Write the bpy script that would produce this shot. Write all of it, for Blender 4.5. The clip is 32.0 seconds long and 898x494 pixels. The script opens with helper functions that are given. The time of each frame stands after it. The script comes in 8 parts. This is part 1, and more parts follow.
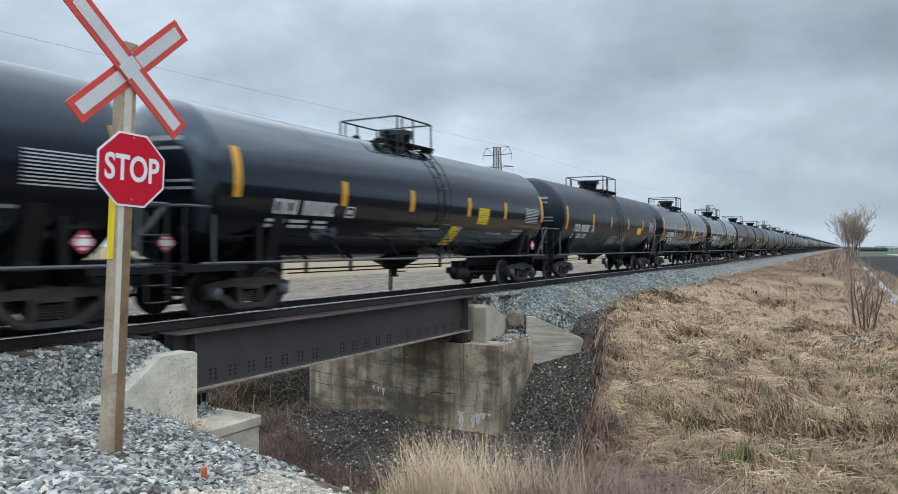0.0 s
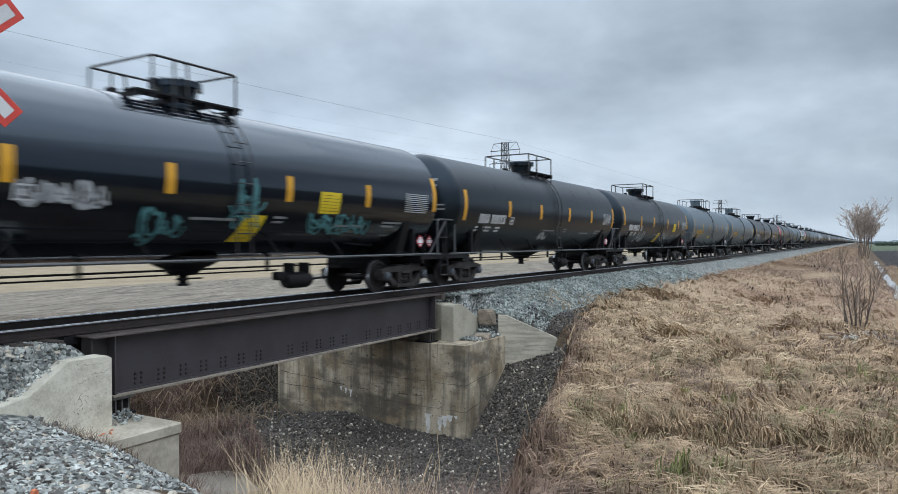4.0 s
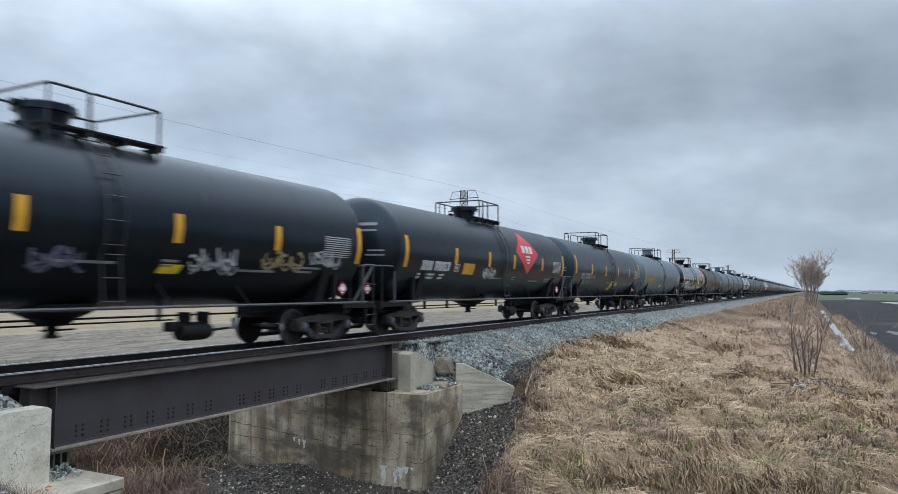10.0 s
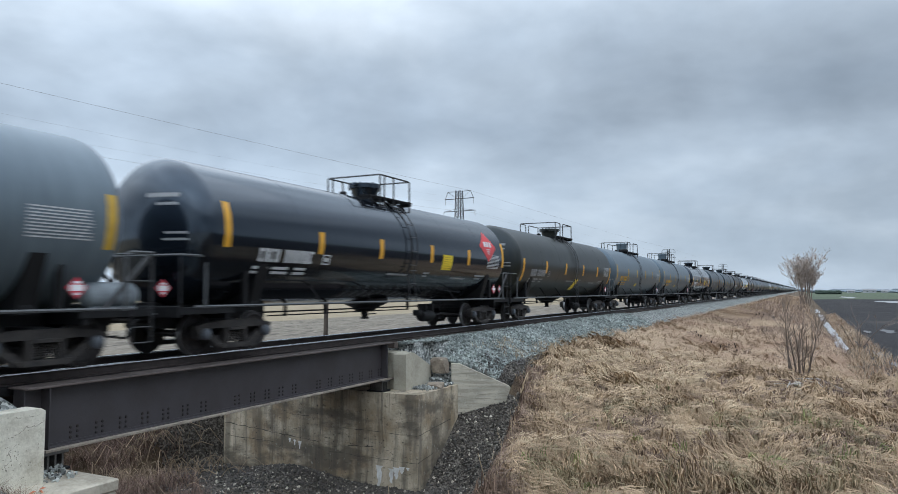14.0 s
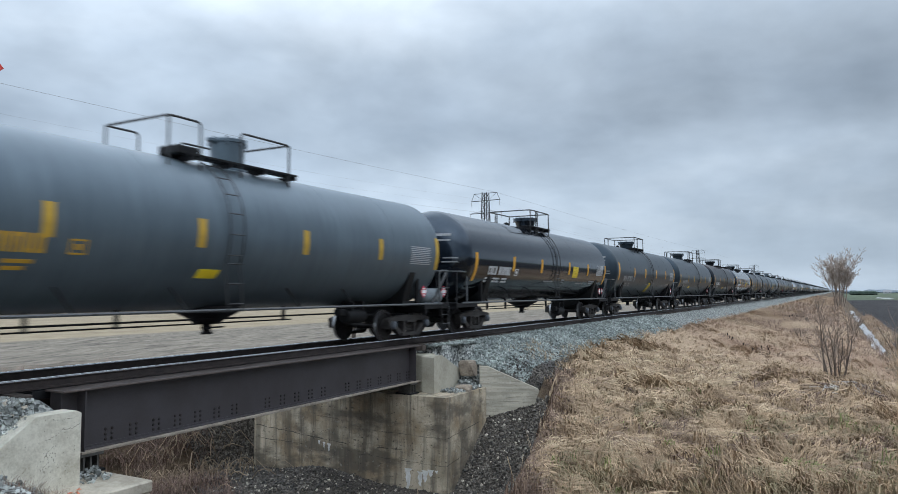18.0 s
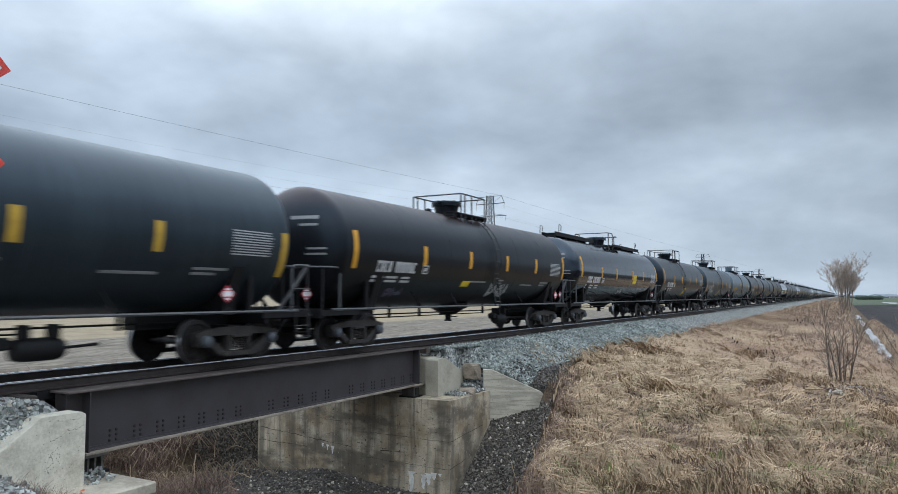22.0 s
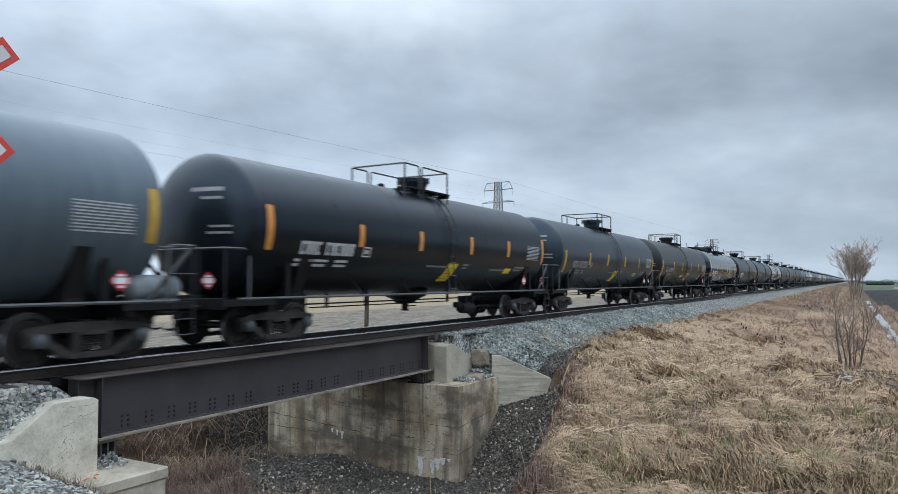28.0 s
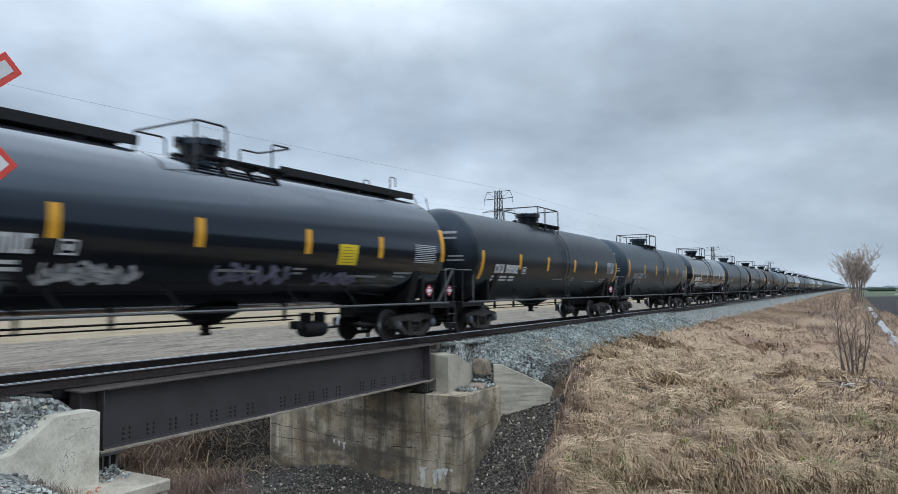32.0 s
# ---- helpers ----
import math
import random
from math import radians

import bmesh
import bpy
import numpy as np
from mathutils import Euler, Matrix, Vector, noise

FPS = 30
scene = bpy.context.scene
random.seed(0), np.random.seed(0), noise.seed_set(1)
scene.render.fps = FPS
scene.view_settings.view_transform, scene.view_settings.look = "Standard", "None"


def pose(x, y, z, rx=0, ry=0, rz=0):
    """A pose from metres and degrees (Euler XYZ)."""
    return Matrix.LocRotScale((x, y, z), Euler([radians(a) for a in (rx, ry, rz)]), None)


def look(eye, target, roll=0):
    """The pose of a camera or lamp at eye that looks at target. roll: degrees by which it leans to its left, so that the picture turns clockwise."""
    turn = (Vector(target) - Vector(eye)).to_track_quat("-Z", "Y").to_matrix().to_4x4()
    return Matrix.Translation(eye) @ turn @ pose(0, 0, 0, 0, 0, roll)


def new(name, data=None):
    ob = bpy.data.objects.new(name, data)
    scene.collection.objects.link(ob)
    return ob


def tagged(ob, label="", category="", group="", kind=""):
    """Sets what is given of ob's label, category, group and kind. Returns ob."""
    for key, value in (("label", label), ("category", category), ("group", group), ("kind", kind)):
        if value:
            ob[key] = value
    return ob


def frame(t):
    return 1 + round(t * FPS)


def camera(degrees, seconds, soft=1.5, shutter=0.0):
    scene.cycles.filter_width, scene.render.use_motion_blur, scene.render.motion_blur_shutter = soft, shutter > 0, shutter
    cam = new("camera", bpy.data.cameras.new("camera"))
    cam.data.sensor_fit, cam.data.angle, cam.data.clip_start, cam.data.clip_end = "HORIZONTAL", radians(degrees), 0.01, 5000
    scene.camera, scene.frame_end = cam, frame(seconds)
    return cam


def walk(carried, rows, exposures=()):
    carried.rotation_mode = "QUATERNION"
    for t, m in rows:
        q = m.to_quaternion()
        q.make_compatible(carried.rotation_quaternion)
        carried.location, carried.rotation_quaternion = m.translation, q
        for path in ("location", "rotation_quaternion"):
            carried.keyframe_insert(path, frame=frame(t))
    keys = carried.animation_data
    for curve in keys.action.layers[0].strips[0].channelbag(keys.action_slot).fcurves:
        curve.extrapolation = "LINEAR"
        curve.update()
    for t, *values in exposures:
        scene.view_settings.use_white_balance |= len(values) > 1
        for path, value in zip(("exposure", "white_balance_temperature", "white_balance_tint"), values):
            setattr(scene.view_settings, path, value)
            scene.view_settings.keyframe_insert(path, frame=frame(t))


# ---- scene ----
EXPOSURE = [(0.0, 0.06, 6500, 10), (3.2, 0.10, 6500, 10), (6.0, 0.0, 6350, 10), (32.0, 0.0, 6350, 10)]
cam = camera(64.8, 32.0, soft=0.45, shutter=0.32)
PATH = [
    (0, (-1.478, -11.226, 1.408), (0.266, -10.247, 1.407), 0.1),
    (0.5, (-1.067, -11.442, 1.422), (0.671, -10.453, 1.417), 0.4),
    (1, (-0.742, -11.682, 1.431), (0.992, -10.686, 1.419), 0.7),
    (1.5, (-0.392, -11.824, 1.404), (1.365, -10.869, 1.394), 0.7),
    (2, (-0.237, -11.913, 1.403), (1.51, -10.94, 1.377), 0.6),
    (2.5, (-0.147, -12.053, 1.419), (1.583, -11.051, 1.385), 0.4),
    (3, (-0.146, -12.081, 1.42), (1.582, -11.074, 1.389), 0.1),
    (3.5, (-0.131, -12.086, 1.419), (1.594, -11.076, 1.393), -0.1),
    (5.5, (-0.117, -12.091, 1.42), (1.615, -11.093, 1.48), -0.3),
    (6, (-0.124, -12.097, 1.433), (1.603, -11.093, 1.514), -0.5),
    (6.5, (-0.103, -12.084, 1.417), (1.616, -11.067, 1.518), -0.7),
    (7, (-0.119, -12.075, 1.429), (1.595, -11.051, 1.54), -0.7),
    (7.5, (-0.1, -12.067, 1.427), (1.615, -11.044, 1.542), -0.9),
    (8, (-0.106, -12.075, 1.418), (1.619, -11.07, 1.534), -0.8),
    (8.5, (-0.116, -12.103, 1.414), (1.625, -11.124, 1.529), -0.8),
    (9, (-0.119, -12.098, 1.418), (1.636, -11.145, 1.531), -0.4),
    (9.5, (-0.104, -12.087, 1.426), (1.667, -11.166, 1.542), -0.1),
    (10, (-0.097, -12.094, 1.441), (1.683, -11.19, 1.562), 0.2),
    (10.5, (-0.104, -12.089, 1.438), (1.682, -11.197, 1.566), 0.2),
    (11, (-0.1, -12.098, 1.424), (1.688, -11.212, 1.558), 0.1),
    (11.5, (-0.102, -12.093, 1.419), (1.686, -11.206, 1.554), 0.1),
    (12, (-0.123, -12.111, 1.444), (1.663, -11.221, 1.574), 0.0),
    (12.5, (-0.108, -12.102, 1.443), (1.677, -11.209, 1.569), 0.0),
    (13, (-0.121, -12.135, 1.43), (1.664, -11.241, 1.556), -0.1),
    (13.5, (-0.11, -12.099, 1.428), (1.676, -11.208, 1.553), -0.1),
    (14, (-0.094, -12.1, 1.426), (1.691, -11.208, 1.548), 0.0),
    (14.5, (-0.091, -12.101, 1.417), (1.695, -11.21, 1.533), 0.0),
    (15, (-0.073, -12.092, 1.425), (1.714, -11.2, 1.532), 0.1),
    (15.5, (-0.07, -12.083, 1.434), (1.717, -11.191, 1.535), 0.2),
    (17.5, (-0.082, -12.066, 1.438), (1.684, -11.135, 1.555), -0.0),
    (18, (-0.08, -12.057, 1.441), (1.67, -11.099, 1.569), -0.2),
    (18.5, (-0.122, -12.072, 1.447), (1.613, -11.087, 1.585), -0.3),
    (19, (-0.095, -12.056, 1.445), (1.628, -11.05, 1.584), -0.3),
    (19.5, (-0.072, -12.057, 1.434), (1.65, -11.048, 1.566), -0.3),
    (20, (-0.068, -12.08, 1.421), (1.658, -11.079, 1.546), -0.2),
    (20.5, (-0.079, -12.052, 1.438), (1.657, -11.067, 1.558), -0.0),
    (21, (-0.089, -12.076, 1.44), (1.653, -11.101, 1.562), 0.1),
    (21.5, (-0.097, -12.097, 1.435), (1.648, -11.128, 1.564), -0.0),
    (22, (-0.088, -12.074, 1.434), (1.656, -11.105, 1.571), -0.0),
    (22.5, (-0.087, -12.074, 1.44), (1.654, -11.1, 1.584), 0.1),
    (23, (-0.106, -12.066, 1.46), (1.634, -11.09, 1.607), 0.1),
    (23.5, (-0.109, -12.084, 1.458), (1.629, -11.106, 1.61), -0.0),
    (24, (-0.114, -12.088, 1.443), (1.624, -11.111, 1.596), -0.1),
    (24.5, (-0.126, -12.092, 1.434), (1.613, -11.115, 1.584), -0.1),
    (25, (-0.098, -12.078, 1.436), (1.639, -11.097, 1.575), -0.2),
    (25.5, (-0.072, -12.048, 1.432), (1.664, -11.064, 1.558), -0.2),
    (27.5, (-0.1, -12.095, 1.439), (1.632, -11.099, 1.536), -0.0),
    (28, (-0.088, -12.065, 1.441), (1.647, -11.075, 1.539), -0.1),
    (28.5, (-0.097, -12.094, 1.433), (1.639, -11.106, 1.535), -0.2),
    (29, (-0.096, -12.091, 1.447), (1.641, -11.106, 1.553), -0.2),
    (29.5, (-0.068, -12.056, 1.432), (1.67, -11.073, 1.544), -0.2),
    (30, (-0.091, -12.058, 1.453), (1.647, -11.075, 1.568), -0.2),
    (30.5, (-0.096, -12.059, 1.455), (1.641, -11.074, 1.574), -0.2),
    (31, (-0.088, -12.07, 1.438), (1.648, -11.084, 1.56), -0.4),
    (31.5, (-0.087, -12.082, 1.454), (1.647, -11.093, 1.576), -0.4),
    (32, (-0.103, -12.067, 1.453), (1.63, -11.076, 1.577), -0.5),
]
walk(cam, [(t, look(eye, target, roll)) for t, eye, target, roll in PATH], EXPOSURE)

SKY_SCALE, SKY_STRENGTH, SUN_TURN = 0.85, 1.0, 200
# ---- world: a closed overcast sky with broken stratocumulus ----
world = bpy.data.worlds.new("overcast_sky")
scene.world = world
world.use_nodes = True


def node(tree, kind, x=0, y=0, **values):
    n = tree.nodes.new(kind)
    n.location = (x, y)
    for key, value in values.items():
        if key in n.inputs:
            n.inputs[key].default_value = value
    return n


def sky_nodes():
    t = world.node_tree
    t.nodes.clear()
    out = node(t, "ShaderNodeOutputWorld")
    bg = node(t, "ShaderNodeBackground")
    co = node(t, "ShaderNodeTexCoord")
    sep = node(t, "ShaderNodeSeparateXYZ")
    t.links.new(co.outputs["Generated"], sep.inputs[0])
    up = node(t, "ShaderNodeMath"); up.operation = "MAXIMUM"; up.inputs[1].default_value = 0.0
    t.links.new(sep.outputs[2], up.inputs[0])
    den = node(t, "ShaderNodeMath"); den.operation = "ADD"; den.inputs[1].default_value = 0.22
    t.links.new(up.outputs[0], den.inputs[0])
    dx = node(t, "ShaderNodeMath"); dx.operation = "DIVIDE"
    dy = node(t, "ShaderNodeMath"); dy.operation = "DIVIDE"
    t.links.new(sep.outputs[0], dx.inputs[0]); t.links.new(den.outputs[0], dx.inputs[1])
    t.links.new(sep.outputs[1], dy.inputs[0]); t.links.new(den.outputs[0], dy.inputs[1])
    com = node(t, "ShaderNodeCombineXYZ")
    t.links.new(dx.outputs[0], com.inputs[0]); t.links.new(dy.outputs[0], com.inputs[1])
    com.inputs[2].default_value = 3.7
    big = node(t, "ShaderNodeTexNoise", Scale=SKY_SCALE, Detail=5.0, Roughness=0.50, Distortion=0.1)
    t.links.new(com.outputs[0], big.inputs["Vector"])
    ramp = node(t, "ShaderNodeValToRGB")
    e = ramp.color_ramp.elements
    e[0].position, e[0].color = 0.31, (0.325, 0.40, 0.49, 1)
    e[1].position, e[1].color = 0.67, (0.80, 0.905, 1.01, 1)
    mid = e.new(0.48); mid.color = (0.505, 0.60, 0.705, 1)
    t.links.new(big.outputs["Fac"], ramp.inputs[0])
    # a paler, hazier band low over the fields
    low = node(t, "ShaderNodeMapRange"); low.interpolation_type = "SMOOTHSTEP"
    low.inputs["From Min"].default_value, low.inputs["From Max"].default_value = 0.0, 0.30
    low.inputs["To Min"].default_value, low.inputs["To Max"].default_value = 0.62, 0.0
    t.links.new(up.outputs[0], low.inputs["Value"])
    haze = node(t, "ShaderNodeMix"); haze.data_type = "RGBA"
    haze.inputs[7].default_value = (0.535, 0.655, 0.785, 1)
    t.links.new(low.outputs[0], haze.inputs[0]); t.links.new(ramp.outputs[0], haze.inputs[6])
    # thinner, brighter cloud overhead and towards the north-west
    zen = node(t, "ShaderNodeMapRange"); zen.interpolation_type = "SMOOTHSTEP"
    zen.inputs["From Min"].default_value, zen.inputs["From Max"].default_value = 0.30, 0.75
    zen.inputs["To Min"].default_value, zen.inputs["To Max"].default_value = 1.0, 2.65
    t.links.new(up.outputs[0], zen.inputs["Value"])
    nw = node(t, "ShaderNodeVectorMath"); nw.operation = "DOT_PRODUCT"; nw.inputs[1].default_value = (-0.56, 0.83, 0.0)
    t.links.new(co.outputs["Generated"], nw.inputs[0])
    nm = node(t, "ShaderNodeMath"); nm.operation = "MULTIPLY_ADD"; nm.inputs[1].default_value = 0.30; nm.inputs[2].default_value = 1.06
    t.links.new(nw.outputs["Value"], nm.inputs[0])
    gain = node(t, "ShaderNodeMath"); gain.operation = "MULTIPLY"
    t.links.new(zen.outputs[0], gain.inputs[0]); t.links.new(nm.outputs[0], gain.inputs[1])
    # smaller lumps and ragged edges in the cloud base
    flat = node(t, "ShaderNodeMapping"); flat.inputs["Scale"].default_value = (1.0, 1.0, 1.75)
    t.links.new(co.outputs["Generated"], flat.inputs["Vector"])
    lump = node(t, "ShaderNodeTexNoise", Scale=5.6, Detail=7.0, Roughness=0.52, Distortion=0.15)
    t.links.new(flat.outputs[0], lump.inputs["Vector"])
    lr = node(t, "ShaderNodeMapRange"); lr.inputs["From Min"].default_value, lr.inputs["From Max"].default_value = 0.30, 0.70
    lr.inputs["To Min"].default_value, lr.inputs["To Max"].default_value = 0.86, 1.14
    t.links.new(lump.outputs["Fac"], lr.inputs["Value"])
    lumpy = node(t, "ShaderNodeMath"); lumpy.operation = "MULTIPLY"
    t.links.new(gain.outputs[0], lumpy.inputs[0]); t.links.new(lr.outputs[0], lumpy.inputs[1])
    lit = node(t, "ShaderNodeVectorMath"); lit.operation = "SCALE"
    t.links.new(haze.outputs[2], lit.inputs[0]); t.links.new(lumpy.outputs[0], lit.inputs[3])
    sky = node(t, "ShaderNodeTexSky")
    sky.sky_type, sky.sun_disc = "NISHITA", False
    sky.sun_elevation, sky.sun_rotation = radians(48), radians(SUN_TURN)
    mix = node(t, "ShaderNodeMix"); mix.data_type = "RGBA"
    mix.inputs[0].default_value = 0.96
    blue = node(t, "ShaderNodeVectorMath"); blue.operation = "SCALE"; blue.inputs[3].default_value = 0.10
    t.links.new(sky.outputs[0], blue.inputs[0])
    t.links.new(blue.outputs[0], mix.inputs[6]); t.links.new(lit.outputs[0], mix.inputs[7])
    t.links.new(mix.outputs[2], bg.inputs["Color"])
    bg.inputs["Strength"].default_value = SKY_STRENGTH
    t.links.new(bg.outputs[0], out.inputs[0])



sky_nodes()
sun_data = bpy.data.lights.new("sun", "SUN")
sun_data.energy, sun_data.angle, sun_data.color = 1.0, radians(110), (0.97, 0.985, 1.0)
sun = new("sun", sun_data)
sun.matrix_basis = look((-6, -12, 60), (0, 0, 0))


# ---- materials ----
def material(name, base, rough=0.7, metal=0.0, second=None, scale=3.0, fine=40.0, bump=0.0, bump_scale=60.0, spot=0.5, island=0.0, obj=0.0, coat=0.0, spec=0.5, third=None, detail=5.0, rough_var=0.0):
    """Principled surface whose colour drifts between two tones at two scales; island / obj: random value shift per piece."""
    m = bpy.data.materials.new(name)
    m.use_nodes = True
    t = m.node_tree
    b = t.nodes["Principled BSDF"]
    b.inputs["Roughness"].default_value, b.inputs["Metallic"].default_value = rough, metal
    b.inputs["Coat Weight"].default_value = coat
    b.inputs["Specular IOR Level"].default_value = spec
    co = node(t, "ShaderNodeTexCoord")
    n1 = node(t, "ShaderNodeTexNoise", Scale=scale, Detail=detail, Roughness=0.6)
    n2 = node(t, "ShaderNodeTexNoise", Scale=fine, Detail=3.0, Roughness=0.6)
    t.links.new(co.outputs["Object"], n1.inputs["Vector"]); t.links.new(co.outputs["Object"], n2.inputs["Vector"])
    second = second or tuple(c * 0.7 for c in base)
    add = node(t, "ShaderNodeMath"); add.operation = "MULTIPLY_ADD"; add.inputs[1].default_value = 0.45
    t.links.new(n2.outputs["Fac"], add.inputs[0])
    shift = node(t, "ShaderNodeMath"); shift.operation = "MULTIPLY_ADD"; shift.inputs[1].default_value = 1.0; shift.inputs[2].default_value = -0.22
    t.links.new(n1.outputs["Fac"], shift.inputs[0]); t.links.new(shift.outputs[0], add.inputs[2])
    ramp = node(t, "ShaderNodeValToRGB")
    e = ramp.color_ramp.elements
    e[0].position, e[0].color = spot - 0.17, (*second, 1)
    e[1].position, e[1].color = spot + 0.17, (*base, 1)
    if third:
        k = e.new(min(0.95, spot + 0.32)); k.color = (*third, 1)
    t.links.new(add.outputs[0], ramp.inputs[0])
    colour = ramp.outputs[0]
    if island or obj:
        if island:
            src = node(t, "ShaderNodeNewGeometry").outputs["Random Per Island"]
        else:
            src = node(t, "ShaderNodeObjectInfo").outputs["Random"]
        amount = island or obj
        mr = node(t, "ShaderNodeMapRange")
        mr.inputs["To Min"].default_value, mr.inputs["To Max"].default_value = 1 - amount, 1 + amount
        t.links.new(src, mr.inputs["Value"])
        sc = node(t, "ShaderNodeVectorMath"); sc.operation = "SCALE"
        t.links.new(colour, sc.inputs[0]); t.links.new(mr.outputs[0], sc.inputs[3])
        colour = sc.outputs[0]
    t.links.new(colour, b.inputs["Base Color"])
    if rough_var:
        rr = node(t, "ShaderNodeMapRange")
        rr.inputs["To Min"].default_value, rr.inputs["To Max"].default_value = rough - rough_var, rough + rough_var
        t.links.new(n1.outputs["Fac"], rr.inputs["Value"]); t.links.new(rr.outputs[0], b.inputs["Roughness"])
    if bump:
        n3 = node(t, "ShaderNodeTexNoise", Scale=bump_scale, Detail=4.0, Roughness=0.6)
        t.links.new(co.outputs["Object"], n3.inputs["Vector"])
        bp = node(t, "ShaderNodeBump", Strength=bump, Distance=0.02)
        t.links.new(n3.outputs["Fac"], bp.inputs["Height"]); t.links.new(bp.outputs[0], b.inputs["Normal"])
    return m


def tank_paint(name, top, low, rough, dust=0.25, rust=0.0, spec=0.5, coat=0.0):
    """Tank paint: grime that runs down from the top, dust, a little rust on the crown."""
    m = bpy.data.materials.new(name)
    m.use_nodes = True
    t = m.node_tree
    b = t.nodes["Principled BSDF"]
    b.inputs["Specular IOR Level"].default_value = spec
    b.inputs["Specular Tint"].default_value = (0.72, 0.92, 1.16, 1)
    b.inputs["Coat Weight"].default_value, b.inputs["Coat Roughness"].default_value = coat, 0.05
    co = node(t, "ShaderNodeTexCoord")
    mp = node(t, "ShaderNodeMapping"); mp.inputs["Scale"].default_value = (3.0, 0.35, 0.35)
    t.links.new(co.outputs["Object"], mp.inputs[0])
    run = node(t, "ShaderNodeTexNoise", Scale=2.2, Detail=6.0, Roughness=0.65)
    t.links.new(mp.outputs[0], run.inputs["Vector"])
    big = node(t, "ShaderNodeTexNoise", Scale=0.6, Detail=5.0, Roughness=0.6)
    t.links.new(co.outputs["Object"], big.inputs["Vector"])
    fine = node(t, "ShaderNodeTexNoise", Scale=55.0, Detail=3.0)
    t.links.new(co.outputs["Object"], fine.inputs["Vector"])
    s1 = node(t, "ShaderNodeMath"); s1.operation = "ADD"
    t.links.new(run.outputs["Fac"], s1.inputs[0]); t.links.new(big.outputs["Fac"], s1.inputs[1])
    r = node(t, "ShaderNodeMapRange"); r.inputs["From Min"].default_value, r.inputs["From Max"].default_value = 0.75, 1.25
    t.links.new(s1.outputs[0], r.inputs["Value"])
    mix = node(t, "ShaderNodeMix"); mix.data_type = "RGBA"
    mix.inputs[6].default_value, mix.inputs[7].default_value = (*low, 1), (*top, 1)
    t.links.new(r.outputs[0], mix.inputs[0])
    sp = node(t, "ShaderNodeMapRange"); sp.inputs["From Min"].default_value, sp.inputs["From Max"].default_value = 0.55, 0.75
    sp.inputs["To Max"].default_value = dust
    t.links.new(fine.outputs["Fac"], sp.inputs["Value"])
    mix2 = node(t, "ShaderNodeMix"); mix2.data_type = "RGBA"
    mix2.inputs[7].default_value = (0.055, 0.06, 0.066, 1)
    t.links.new(sp.outputs[0], mix2.inputs[0]); t.links.new(mix.outputs[2], mix2.inputs[6])
    colour = mix2.outputs[2]
    if rust:
        z = node(t, "ShaderNodeSeparateXYZ"); t.links.new(co.outputs["Object"], z.inputs[0])
        zr = node(t, "ShaderNodeMapRange"); zr.inputs["From Min"].default_value, zr.inputs["From Max"].default_value = 3.7, 4.35
        t.links.new(z.outputs[2], zr.inputs["Value"])
        br = node(t, "ShaderNodeMapRange"); br.inputs["From Min"].default_value, br.inputs["From Max"].default_value = 0.40, 0.56
        t.links.new(big.outputs["Fac"], br.inputs["Value"])
        mu = node(t, "ShaderNodeMath"); mu.operation = "MULTIPLY"
        t.links.new(zr.outputs[0], mu.inputs[0]); t.links.new(br.outputs[0], mu.inputs[1])
        mu2 = node(t, "ShaderNodeMath"); mu2.operation = "MULTIPLY"; mu2.inputs[1].default_value = rust
        t.links.new(mu.outputs[0], mu2.inputs[0])
        mix3 = node(t, "ShaderNodeMix"); mix3.data_type = "RGBA"
        mix3.inputs[7].default_value = (0.095, 0.050, 0.034, 1)
        t.links.new(mu2.outputs[0], mix3.inputs[0]); t.links.new(colour, mix3.inputs[6])
        colour = mix3.outputs[2]
    t.links.new(colour, b.inputs["Base Color"])
    rr = node(t, "ShaderNodeMapRange"); rr.inputs["To Min"].default_value, rr.inputs["To Max"].default_value = max(0.05, rough - 0.07), rough + 0.10
    t.links.new(run.outputs["Fac"], rr.inputs["Value"]); t.links.new(rr.outputs[0], b.inputs["Roughness"])
    bp = node(t, "ShaderNodeBump", Strength=0.05, Distance=0.02)
    t.links.new(big.outputs["Fac"], bp.inputs["Height"]); t.links.new(bp.outputs[0], b.inputs["Normal"])
    return m


def plain(name, colour, rough=0.6, metal=0.0):
    return material(name, colour, rough, metal, second=tuple(c * 0.72 for c in colour), scale=6.0, fine=70.0, spot=0.42)


